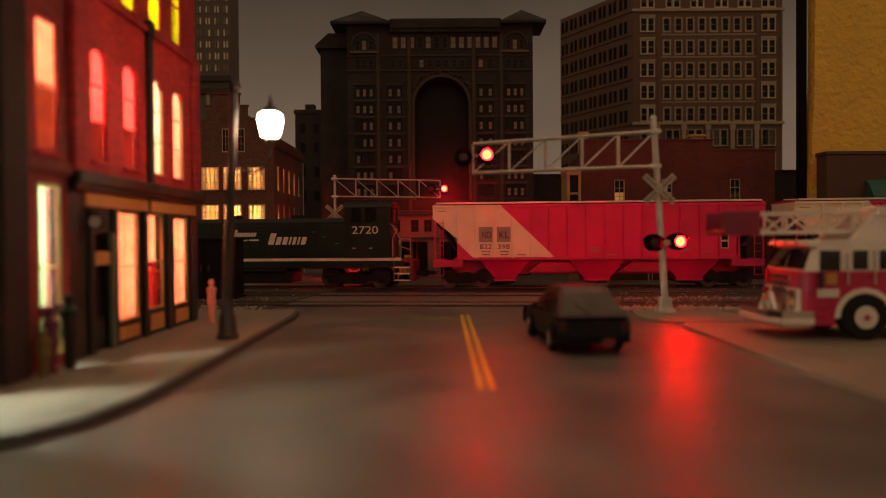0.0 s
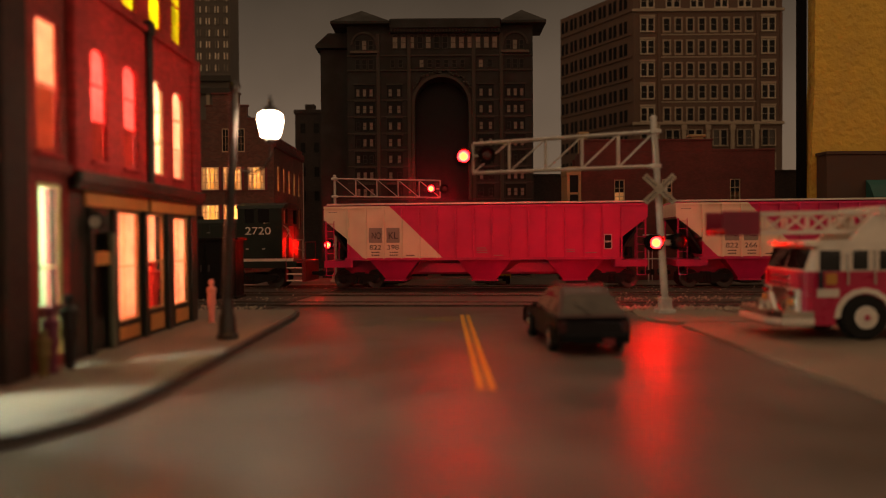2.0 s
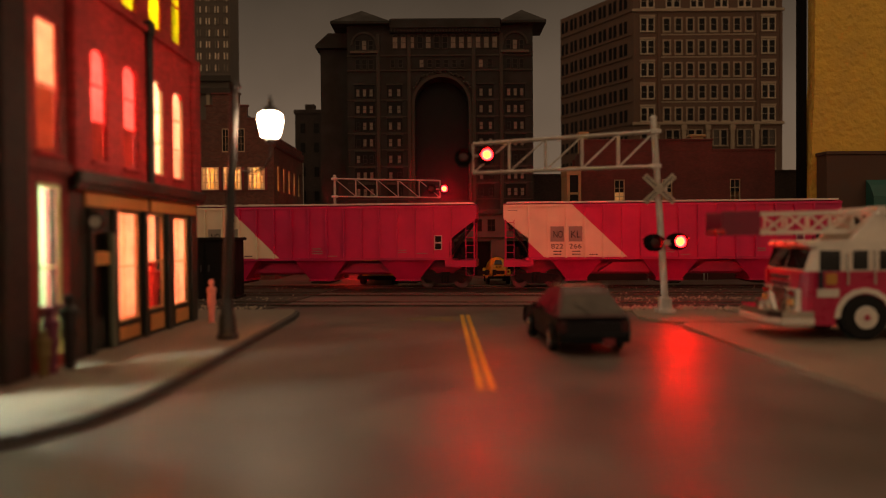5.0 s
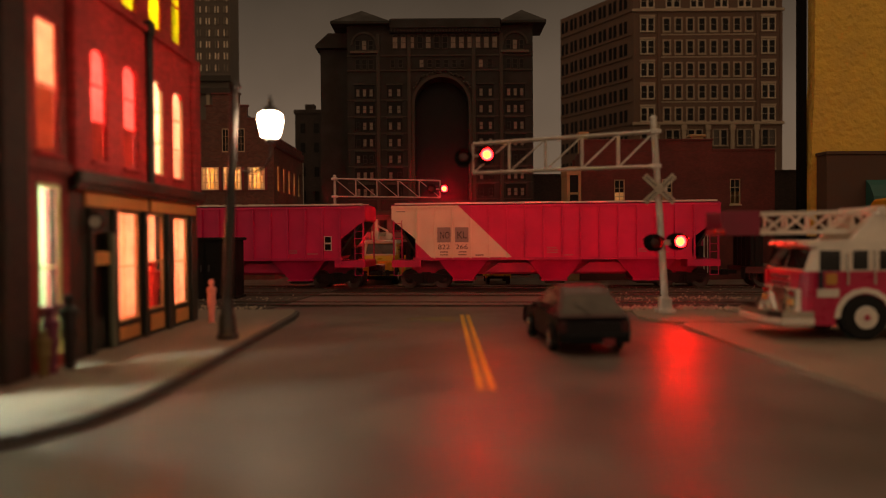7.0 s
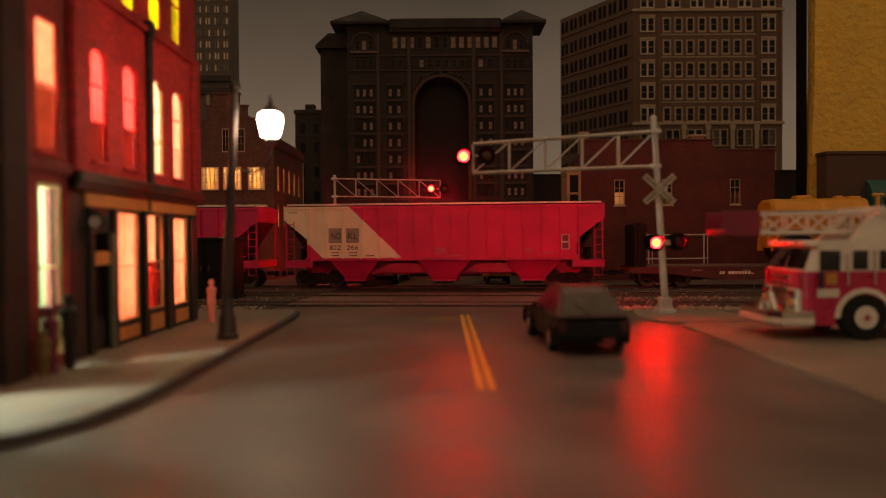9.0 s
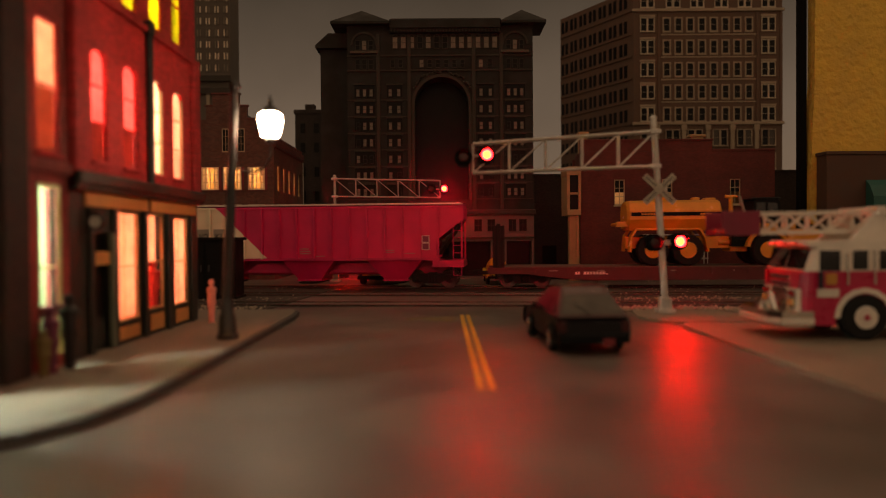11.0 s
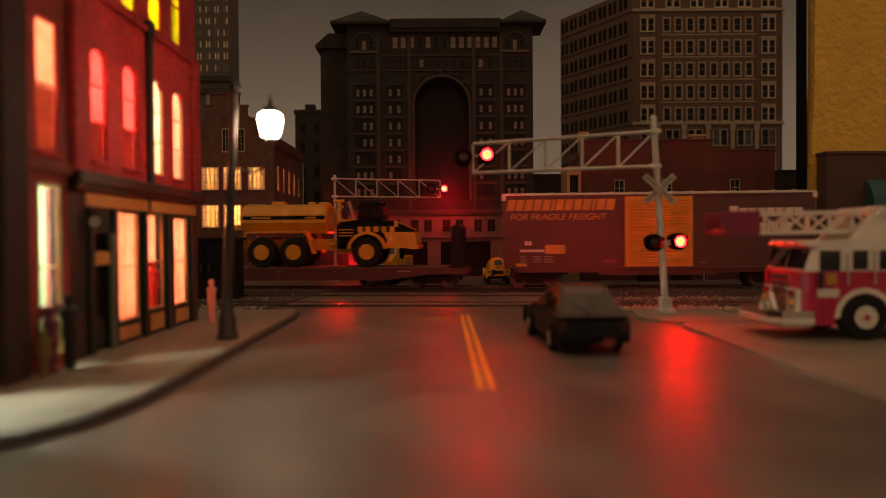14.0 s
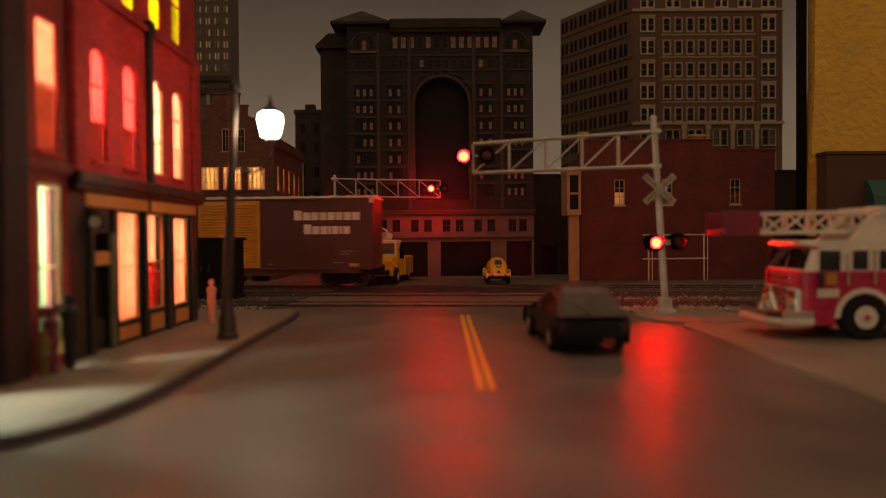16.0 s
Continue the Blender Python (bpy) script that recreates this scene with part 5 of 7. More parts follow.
# ---- road vehicles ----
def wagon_car(m):
    """Dark estate car; x across, y forward."""
    c = thing("estate_car", "dark estate car waiting at the crossing", "car", m)
    W = 9.6
    low = [(0.6, 3.4), (0, 5.5), (0.2, 8.6), (3, 10.0), (36, 10.2), (50, 8.6), (52.5, 6.5), (52.6, 3.6), (46, 2.8), (8, 2.8)]
    part("body", Shape().loft([[(-W + 0.6, y, z) for y, z in low], [(-W, y, z) for y, z in low], [(W, y, z) for y, z in low], [(W - 0.6, y, z) for y, z in low]]), CAR_BLACK, c)
    top = [(1.0, 10.0), (7.4, 15.7), (11, 17.3), (21, 17.5), (26, 16.4), (36, 10.1)]
    g = part("cabin", Shape().loft([[(-W + 0.3, y, min(z, 10.1)) if z < 11 else (-W + 3.3, y, z) for y, z in top], [(W - 0.3, y, min(z, 10.1)) if z < 11 else (W - 3.3, y, z) for y, z in top]]), CAR_ROOF, c)
    # Lighter glass: its reflections are painted into the base colour.
    part("rear_window", Shape().add([(-W + 1.3, 1.45, 10.6), (W - 1.3, 1.45, 10.6), (W - 3.5, 6.9, 15.5), (-W + 3.5, 6.9, 15.5), (-W + 1.3, 2.1, 10.5), (W - 1.3, 2.1, 10.5), (W - 3.5, 7.6, 15.4), (-W + 3.5, 7.6, 15.4)],
         [(0, 1, 2, 3), (7, 6, 5, 4), (0, 4, 5, 1), (1, 5, 6, 2), (2, 6, 7, 3), (3, 7, 4, 0)]), SHEEN_GLASS, g)
    for s in (-1, 1):
        for y0, y1 in ((7, 15), (16, 24)):
            part("side_window", Shape().add([(s * (W - 0.25), y0, 10.8), (s * (W - 0.25), y1 + (4 if y1 > 20 else 0), 10.8), (s * (W - 2.75), y1, 15.4), (s * (W - 2.75), y0 + (2 if y0 < 10 else 0), 15.4),
                                               (s * (W - 0.6), y0, 10.8), (s * (W - 0.6), y1, 10.8), (s * (W - 3.2), y1, 15.4), (s * (W - 3.2), y0 + (2 if y0 < 10 else 0), 15.4)],
                 [(0, 1, 2, 3), (7, 6, 5, 4), (0, 4, 5, 1), (1, 5, 6, 2), (2, 6, 7, 3), (3, 7, 4, 0)]), CAR_GLASS, g)
        part("tail_light", Shape().box(s * 8.4 - 1.1, s * 8.4 + 1.1, -0.15, 0.5, 6.2, 9.0, 0.2), TAIL_LENS, c, "dark red tail lamp")
        part("mirror", Shape().box(s * 10.4 - 0.9, s * 10.4 + 0.9, 27, 28, 10.4, 11.8, 0.3), CAR_BLACK, c)
        part("roof_rail", Shape().tube((s * 5.8, 9, 17.9), (s * 5.8, 21, 17.9), 0.25, 6), CHROME, c)
        for y in (10, 41):
            w = part("wheel", Shape().turned([(2, 0), (3.4, 0), (3.7, 0.4), (3.7, 1.9), (3.4, 2.3), (2, 2.3)], (s * 8.8 - 1.15, y, 3.7), 20, "x"), TYRE, c)
            part("rim", Shape().turned([(2.1, 0), (1.6, 0.3), (0.4, 0.4)] if s > 0 else [(2.1, 0), (1.6, -0.3), (0.4, -0.4)], (s * 8.8 + s * 1.15, y, 3.7), 14, "x"), CHROME, w)
    part("bumper", Shape().box(-W + 0.3, W - 0.3, -1.0, 1, 3.4, 5.6, 0.4), BLACK, c)
    # Added red block paints a reflection low on the tail.
    part("red_glint", Shape().box(2.0, 5.2, -1.15, -0.6, 2.4, 4.6, 0.2), LOCO_RED, c, "low red patch, a reflection painted on the bumper")
    part("wiper", Shape().bar((-0.5, 1.2, 10.6), (-4.4, 3.6, 13.4), 0.16), BLACK, g)
    return c


def beetle(m):
    """Small rounded yellow car seen from its tail; y forward."""
    c = thing("beetle_car", "small rounded yellow car with black bumpers", "car", m)
    sec = []
    for y, w, z0, z1 in ((0, 4.0, 5, 7.0), (1.2, 5.4, 4.5, 10.5), (4, 6.0, 4, 14.2), (8, 6.5, 4, 16.8), (14, 7.0, 4, 17.8), (25, 7.0, 4, 17.2), (31, 6.6, 4, 12.2), (38, 5.6, 4, 11), (44, 4.2, 4.5, 8), (46, 2, 5, 6)):
        ring = []
        for i in range(16):
            a = 2 * math.pi * i / 16
            t = max(0, math.sin(a))
            ring.append((w * math.copysign(abs(math.cos(a)) ** 0.7, math.cos(a)) * (1 - 0.30 * t), y, (z0 + z1) / 2 + (z1 - z0) / 2 * math.copysign(abs(math.sin(a)) ** 0.8, math.sin(a))))
        sec.append(ring)
    b = part("body", Shape().loft(sec), CAR_YELLOW, c, "yellow domed body", smooth=True)
    part("rear_window", Shape().add([(-2.6, 2.7, 13.3), (2.6, 2.7, 13.3), (2.1, 5.6, 16.1), (-2.1, 5.6, 16.1), (-2.6, 4.6, 12.6), (2.6, 4.6, 12.6), (2.1, 7.6, 15.2), (-2.1, 7.6, 15.2)],
         [(0, 1, 2, 3), (7, 6, 5, 4), (0, 4, 5, 1), (1, 5, 6, 2), (2, 6, 7, 3), (3, 7, 4, 0)]), CAR_GLASS, b)
    part("engine_lid_vent", Shape().box(-1.8, -0.3, 1.6, 3, 11.2, 11.8).box(0.3, 1.8, 1.6, 3, 11.2, 11.8).box(-0.7, 0.7, 0.2, 1.6, 7.6, 9.0, 0.2), BLACK, b)
    for s in (-1, 1):
        for y in (8, 37):
            f = []
            for k in range(9):
                a = math.pi * k / 8
                f.append((y + 5.6 * math.cos(a), 4.2 + 5.4 * math.sin(a)))
            part("mudguard", Shape().prism(f, s * 6.3 - 1.9, s * 6.3 + 1.9, "x"), CAR_YELLOW, c)
            w = part("wheel", Shape().turned([(1.8, 0), (3.6, 0), (3.8, 0.4), (3.8, 1.8), (3.6, 2.2), (1.8, 2.2)], (s * 6.7 - 1.1, y, 3.8), 18, "x"), TYRE, c)
            part("rim", Shape().turned([(2.0, s * 1.15), (0.6, s * 1.4)], (s * 6.7, y, 3.8), 12, "x"), CHROME, w)
        part("tail_light", Shape().turned([(0.8, 0), (0.5, -0.6)], (s * 6.6, 2.3, 8.4), 10, "y"), RED_LENS, c)
    part("bumper", Shape().tube((-7.2, -0.8, 4.8), (7.2, -0.8, 4.8), 0.8, 8).tube((-4, -0.9, 4), (-4, -0.9, 6.2), 0.5, 6).tube((4, -0.9, 4), (4, -0.9, 6.2), 0.5, 6), BLACK, c)
    return c


def bucket_truck(m):
    """Yellow and white lift truck that faces the camera; y = 0 at its nose, body runs to +y."""
    c = thing("bucket_truck", "yellow and white bucket lift truck facing the tracks", "truck", m)
    W = 13.0
    part("bonnet", Shape().loft([[(-W + 3, 0, 5), (W - 3, 0, 5), (W - 3.6, 0.3, 15.6), (-W + 3.6, 0.3, 15.6)], [(-W + 1, 12, 5), (W - 1, 12, 5), (W - 2, 12, 19.6), (-W + 2, 12, 19.6)]]), CAR_YELLOW, c, "yellow bonnet")
    part("grille", Shape().box(-5.5, 5.5, -0.4, 0.2, 6.4, 13.6, 0.2), CHROME, c)
    cab = part("cab", Shape().loft([[(-W + 1, 12, 5), (W - 1, 12, 5), (W - 1, 12, 20), (-W + 1, 12, 20)], [(-W + 1, 14, 5), (W - 1, 14, 5), (W - 2, 15.5, 28), (-W + 2, 15.5, 28)], [(-W + 1, 30, 5), (W - 1, 30, 5), (W - 2, 30, 28), (-W + 2, 30, 28)]]), CAR_YELLOW, c)
    part("windscreen", Shape().add([(-9.8, 11.7, 20.2), (9.8, 11.7, 20.2), (9.2, 14.9, 27.0), (-9.2, 14.9, 27.0), (-9.8, 12.2, 20.2), (9.8, 12.2, 20.2), (9.2, 15.4, 27.0), (-9.2, 15.4, 27.0)],
         [(0, 1, 2, 3), (7, 6, 5, 4), (0, 4, 5, 1), (1, 5, 6, 2), (2, 6, 7, 3), (3, 7, 4, 0)]), SHEEN_GLASS, cab)
    for q in (-1, 1):
        part("windscreen_post", Shape().bar((q * 10.6, 11.5, 19.8), (q * 10.0, 14.8, 28.0), 1.0), TRUCK_WHITE, cab)
    part("windscreen_rail", Shape().box(-11, 11, 10.8, 11.8, 19.2, 20.3, 0.2), TRUCK_WHITE, cab)
    part("cab_roof", Shape().box(-W + 1.4, W - 1.4, 14.0, 31, 27.4, 29.8, 0.6), TRUCK_WHITE, cab, "white cab roof")
    part("wiper", Shape().bar((-4, 11.4, 20.4), (-7, 13, 24.4), 0.25).bar((3, 11.4, 20.4), (0, 13, 24.4), 0.25), BLACK, cab)
    part("bumper", Shape().box(-W, W, -1.6, 0, 3.4, 6.0, 0.4), BLACK, c)
    for s in (-1, 1):
        part("headlight", Shape().turned([(1.1, 0), (0.9, -0.4)], (s * 7.4, -0.1, 8.4), 10, "y"), CHROME, c)
        part("mirror", Shape().box(s * 14.6 - 1.5, s * 14.6 + 1.5, 13, 14, 17.0, 26.0, 0.4).tube((s * 12, 14, 23), (s * 14.2, 13.6, 23), 0.25, 6), BLACK, c)
        for y in (9, 56):
            w = part("wheel", Shape().turned([(2.4, 0), (5.2, 0), (5.6, 0.5), (5.6, 3.0), (5.2, 3.5), (2.4, 3.5)], (s * 11 - 1.75, y, 5.6), 20, "x"), TYRE, c)
            part("rim", Shape().turned([(2.8, s * 1.8), (1, s * 2.0)], (s * 11, y, 5.6), 14, "x"), TRUCK_WHITE, w)
    part("utility_body", Shape().box(-W - 0.8, W + 0.8, 33, 72, 5, 18, 0.5), CAR_YELLOW, c)
    part("locker", Shape().box(W + 0.82, W + 1.3, 35, 51, 6, 17, 0.2).box(W + 0.82, W + 1.3, 53, 70, 6, 17, 0.2), TAN_TRIM, c)
    boom = part("turret", Shape().tube((-2, 44, 18), (-2, 44, 30), 4.2, 14).box(-6, 2, 40, 48, 30, 34, 0.6), TRUCK_WHITE, c, "white lift turret and boom")
    part("boom", Shape().bar((-2, 46, 34), (-4, 20, 33.5), 2.6).bar((-4, 19, 32), (-4, 19, 44), 2.2).bar((-4, 19, 40), (3, 24, 36), 1.2).bar((-1, 46, 35), (3, 22, 34.5), 1.8), TRUCK_WHITE, boom)
    part("bucket", Shape().box(-6.4, -1.6, 14, 18, 29.7, 36, 0.5).tube((5, 18, 32.4), (5, 20, 32.4), 2.4, 12), TRUCK_WHITE, boom, "white fibreglass bucket")
    return c


def fire_truck(m):
    """Ladder truck; x = 0 at the bumper and grows towards its tail, y = 0 on its near side."""
    c = thing("fire_truck", "red and white fire ladder truck parked beside the crossing", "fire truck", m)
    W = 28.5

    def rounded(poly, front):
        """Side outline swept across the width, its front corners drawn back."""
        return Shape().loft([[(x + back * (x < front), y, z) for x, z in poly] for y, back in ((0, 2.2), (0.5, 1.0), (1.7, 0), (W - 1.7, 0), (W - 0.5, 1.0), (W, 2.2))])

    def hub(wheel, x, y):
        part("hub", Shape().turned([(0.9, -0.9), (0.7, -1.2), (0.7, 1.2), (0.9, 0.9)], (x, y, 6.6), 14, "y"), TRUCK_RED, wheel, "red wheel hub")
    low = [(5.5, 4.2), (5.5, 12.0), (6.0, 19.8), (120, 19.8), (120, 4.2), (31, 4.2), (30, 8), (28, 11), (24.5, 13), (20.5, 13), (17, 11), (15, 8), (14, 4.2)]
    part("lower_body", rounded(low, 9), TRUCK_RED, c, "red lower body with wheel arches")
    up = [(6.0, 19.8), (8.2, 26.2), (9.2, 27.2), (120, 27.2), (120, 19.8)]
    cab = part("cab", rounded(up, 10), TRUCK_WHITE, c, "white upper cab")
    part("cab_roof", rounded([(6.4, 27.2), (6.4, 28.1), (7.4, 28.7), (60, 28.7), (60, 27.2)], 10), TRUCK_WHITE, cab)
    for y in (7, 14.2, 21.5):
        part("marker_light", Shape().box(6.0, 6.5, y - 0.6, y + 0.6, 27.5, 28.2, 0.1), RED_LENS, cab)
    for y0, y1 in ((1.9, 13.6), (14.6, 26.6)):
        part("windscreen", Shape().add([(5.9, y0, 20.3), (5.9, y1, 20.3), (7.85, y1, 26.4), (7.85, y0, 26.4), (6.8, y0, 20.2), (6.8, y1, 20.2), (8.6, y1, 26.2), (8.6, y0, 26.2)],
             [(3, 2, 1, 0), (4, 5, 6, 7), (0, 1, 5, 4), (1, 2, 6, 5), (2, 3, 7, 6), (3, 0, 4, 7)]), CAR_GLASS, cab)
        part("wiper", Shape().bar((5.7, y0 + 1.5, 20.4), (6.6, y0 + 6.5, 23.4), 0.2), BLACK, cab)
    for x0, x1, z0 in ((9.6, 15.6, 19.9), (19, 23.4, 20.2), (26.5, 33, 20.2), (36, 44, 20.2)):
        w = part("side_window", Shape().box(x0, x1, -0.10, 0.2, z0, 25.8), CAR_GLASS, cab)
        part("window_trim", Shape().box(x0 - 0.5, x0, -0.25, 0.1, z0, 26.3).box(x1, x1 + 0.5, -0.25, 0.1, z0, 26.3).box(x0, x1, -0.25, 0.1, 25.8, 26.3), TRUCK_WHITE, w)
    part("white_band", Shape().box(9, 15.2, -0.25, -0.02, 12.4, 14.8).box(29.5, 120, -0.25, -0.02, 12.4, 14.8), TRUCK_WHITE, c, "white reflective band")
    part("door_crest", Shape().box(11.4, 14.6, -0.4, -0.02, 16.0, 19.2, 0.2), LETTER_GOLD, c, "gold door crest")
    part("handrail", Shape().tube((17.4, -0.8, 16), (17.4, -0.8, 25), 0.35, 8).tube((25, -0.8, 16), (25, -0.8, 26), 0.35, 8), CHROME, c)
    part("front_panel", Shape().box(4.9, 5.5, 2.0, W - 2, 14.8, 19.6, 0.3), TRUCK_RED, c, "red band under the windscreen")
    part("front_panel", Shape().box(4.7, 5.5, 2.0, W - 2, 7.4, 14.7, 0.3), TRUCK_WHITE, c, "white lower front panel")
    part("grille_bar", Shape().box(4.3, 4.9, 7.5, W - 7.5, 15.4, 16.2, 0.2).box(4.3, 4.9, 7.5, W - 7.5, 17.4, 18.2, 0.2), CHROME, c)
    part("grille", Shape().box(4.2, 4.6, 9, W - 9, 8, 14.6, 0.2), CHROME, c)
    part("bumper", Shape().prism([(-3.5, 4), (-3.5, W - 4), (-1, W + 0.4), (8, W + 0.4), (8, -0.4), (-1, -0.4)], 4.0, 8.4, "z"), CHROME, c, "chrome extended front bumper")
    part("bumper_lip", Shape().prism([(-4, 4), (-4, W - 4), (-1.4, W + 0.8), (8, W + 0.8), (8, -0.8), (-1.4, -0.8)], 4.8, 6.4, "z"), TRUCK_WHITE, c)
    part("siren_hose", Shape().tube((-0.5, 5, 8.4), (0, 9.5, 13), 1.0, 10).tube((0, 9.5, 13), (1, 13, 8.5), 1.0, 10).tube((0.4, 17, 8.4), (0.4, 17, 10.6), 2.0, 14), CHROME, c)
    for y in (3.4, 21.4):
        h = part("headlight_housing", Shape().box(4.2, 5.0, y, y + 4.6, 8.6, 14.2, 0.3), CHROME, c)
        part("headlight", Shape().turned([(1.1, 0), (0.8, -0.5)], (4.2, y + 1.4, 10.6), 12, "x").turned([(1.1, 0), (0.8, -0.5)], (4.2, y + 3.4, 10.6), 12, "x"), AMBER_LENS, h)
        part("warning_light", Shape().box(3.9, 4.2, y + 0.5, y + 4.1, 12.4, 13.8, 0.1), RED_LENS, h)
    part("mirror", Shape().box(8.8, 9.8, -2.6, -0.8, 15.0, 20.0, 0.4).tube((10.2, 0, 19), (9.4, -1.4, 19.2), 0.3, 6), BLACK, c)
    hub(big_wheel(c, 22.5, -0.6, 6.6, 6.6, 4.6, TYRE, TRUCK_WHITE, -1, 0.5), 22.5, -0.6)
    hub(big_wheel(c, 22.5, W - 4, 6.6, 6.6, 4.6, TYRE, TRUCK_WHITE, 1, 0.5), 22.5, W + 0.6)
    hub(big_wheel(c, 96, -0.6, 6.6, 6.6, 4.6, TYRE, TRUCK_WHITE, -1, 0.5), 96, -0.6)
    hub(big_wheel(c, 96, W - 4, 6.6, 6.6, 4.6, TYRE, TRUCK_WHITE, 1, 0.5), 96, W + 0.6)
    arch = Shape()
    arch.weld = True
    for i in range(8):
        a0, a1 = math.pi * i / 8, math.pi * (i + 1) / 8
        p = [(22.5 + r * math.cos(a), 6.4 + r * math.sin(a)) for r, a in ((7.2, a0), (8.7, a0), (8.7, a1), (7.2, a1))]
        arch.prism(p, -0.5, -0.02)
    part("wheel_arch", arch, TRUCK_WHITE, c)
    # aerial ladder laid forward over the cab
    lad = part("ladder_rail", Shape().bar((-4.6, 7, 37.6), (120, 7, 39.4), 1.0).bar((-4.6, 7, 31.9), (120, 7, 33.4), 1.2).bar((-4.6, 20, 37.6), (120, 20, 39.4), 1.0).bar((-4.6, 20, 31.9), (120, 20, 33.4), 1.2), TRUCK_WHITE, c, "white trussed aerial ladder")
    lad.location = (0, 0, -0.9 * MM)
    n = 18
    for i in range(n):
        xa, xb = -4.5 + i * 6.8, -4.5 + (i + 1) * 6.8
        za, zb = 31.9 + (xa + 19) * 0.0108, 37.6 + (xb + 19) * 0.013
        s = Shape()
        for y in (7, 20):
            if i % 2:
                s.bar((xa, y, za), (xb, y, zb), 0.7)
            else:
                s.bar((xa, y, zb), (xb, y, za), 0.7)
            s.bar((xb, y, za), (xb, y, zb), 0.6)
        s.bar((xa, 7, za), (xa, 20, za), 0.6).bar((xa + 4, 7, za), (xa + 4, 20, za), 0.6)
        part("truss_bar", s, TRUCK_WHITE, lad)
    part("ladder_tip", Shape().box(-15.8, -4.6, 6.0, 6.6, 31.2, 38.4, 0.2).box(-15.8, -4.6, 20.4, 21, 31.2, 38.4, 0.2).box(-15.8, -14.5, 6.6, 20.4, 31.2, 33.2, 0.2), LADDER_RED, lad, "dark red ladder tip")
    # Added knobs, painted red as the signal lamp's reflection.
    part("tip_glint", Shape().turned([(0.9, 0), (0.8, -0.7), (0.3, -1.0)], (-17.6, 5.6, 32.2), 12, "y").turned([(0.9, 0), (0.8, -0.7), (0.3, -1.0)], (-15.9, 5.6, 32.2), 12, "y"), TIP_GLINT, lad, "small ladder tip knobs, the signal's red reflection painted on")
    part("ladder_cradle", Shape().prism([(20, 28.5), (27, 36.5), (30, 36.5), (34, 28.5)], 3, 5).prism([(20, 28.5), (27, 36.5), (30, 36.5), (34, 28.5)], 22, 24).box(27.5, 30, 2, 25, 36, 38.5, 0.3), TRUCK_WHITE, c)
    return c


wagon_car(at(39.6, 190.5, 0, 3.5))
beetle(at(37.4, 480, 0))
bucket_truck(at(-43, 489, 0, -6))
fire_truck(at(98.7, 210.5, 0.7, -1.5))


# ---- model figures: plain one-piece shapes ----
def figurine(name, label, x, y, z, h, mat, w=2.0, rz=0):
    s = Shape()
    s.turned([(w * 0.55, 0), (w * 0.5, h * 0.1), (w * 0.62, h * 0.38), (w * 0.85, h * 0.46), (w * 0.7, h * 0.6), (w * 0.95, h * 0.78), (w * 0.4, h * 0.84),
              (w * 0.32, h * 0.86), (w * 0.5, h * 0.91), (w * 0.48, h * 0.97), (w * 0.1, h)], (0, 0, 0), 14)
    o = part(name, s, mat, None, label, smooth=True)
    o["category"] = "figurine"
    o.matrix_basis = at(x, y, z, rz)
    o.scale = (1, 0.7, 1)
    return o


figurine("figurine", "small pink model figure standing by the lamp post", -80.3, 256, 2.0, 15.2, FIG_PINK)
figurine("figurine", "dark purple model figure outside the corner house", -85.5, 160.5, 2.0, 14.5, FIG_PURPLE, 2.2)
figurine("figurine", "dark model figure outside the shop door", -84, 165.5, 2.0, 17, FIG_DARK, 2.4)
figurine("figurine", "olive model figure near the brick wall", -85, 156.5, 2.0, 10, FIG_OLIVE, 2.0)
figurine("mannequin", "plain red mannequin in the shop window", -90.6, 230.6, 9.6, 14.5, FIG_RED, 2.6)


# ---- houses beyond the tracks ----
def block(name, label, category, m):
    return thing(name, label, category, m, kind="")


def grid_windows(parent, xs, zs, w, h, frame_mat, pane_mats, y=0.0, cols=1, rows=2, bar=0.35, sill=None, depth=0.5):
    """Window parts in rows and columns, each standing in a reveal on the wall's face at y."""
    random.seed(len(xs) * 31 + len(zs))
    for z in zs:
        for x in xs:
            s = Shape()
            s.weld = True
            a0, a1, b0, b1 = x - w / 2, x + w / 2, z, z + h
            s.box(a0 - bar, a0, y - depth, y, b0, b1 + bar).box(a1, a1 + bar, y - depth, y, b0, b1 + bar)
            s.box(a0, a1, y - depth, y, b1, b1 + bar).box(a0 - bar, a1 + bar, y - depth * 1.6, y, b0 - bar * 1.4, b0)
            for i in range(1, cols):
                xx = a0 + w * i / cols
                s.box(xx - 0.13, xx + 0.13, y - depth * 0.5, y, b0, b1)
            for i in range(1, rows):
                zz = b0 + h * i / rows
                s.box(a0, a1, y - depth * 0.5, y, zz - 0.13, zz + 0.13)
            k = part("window", s, frame_mat, parent)
            part("pane", Shape().box(a0, a1, y - 0.1, y - 0.004, b0, b1), random.choice(pane_mats), k)


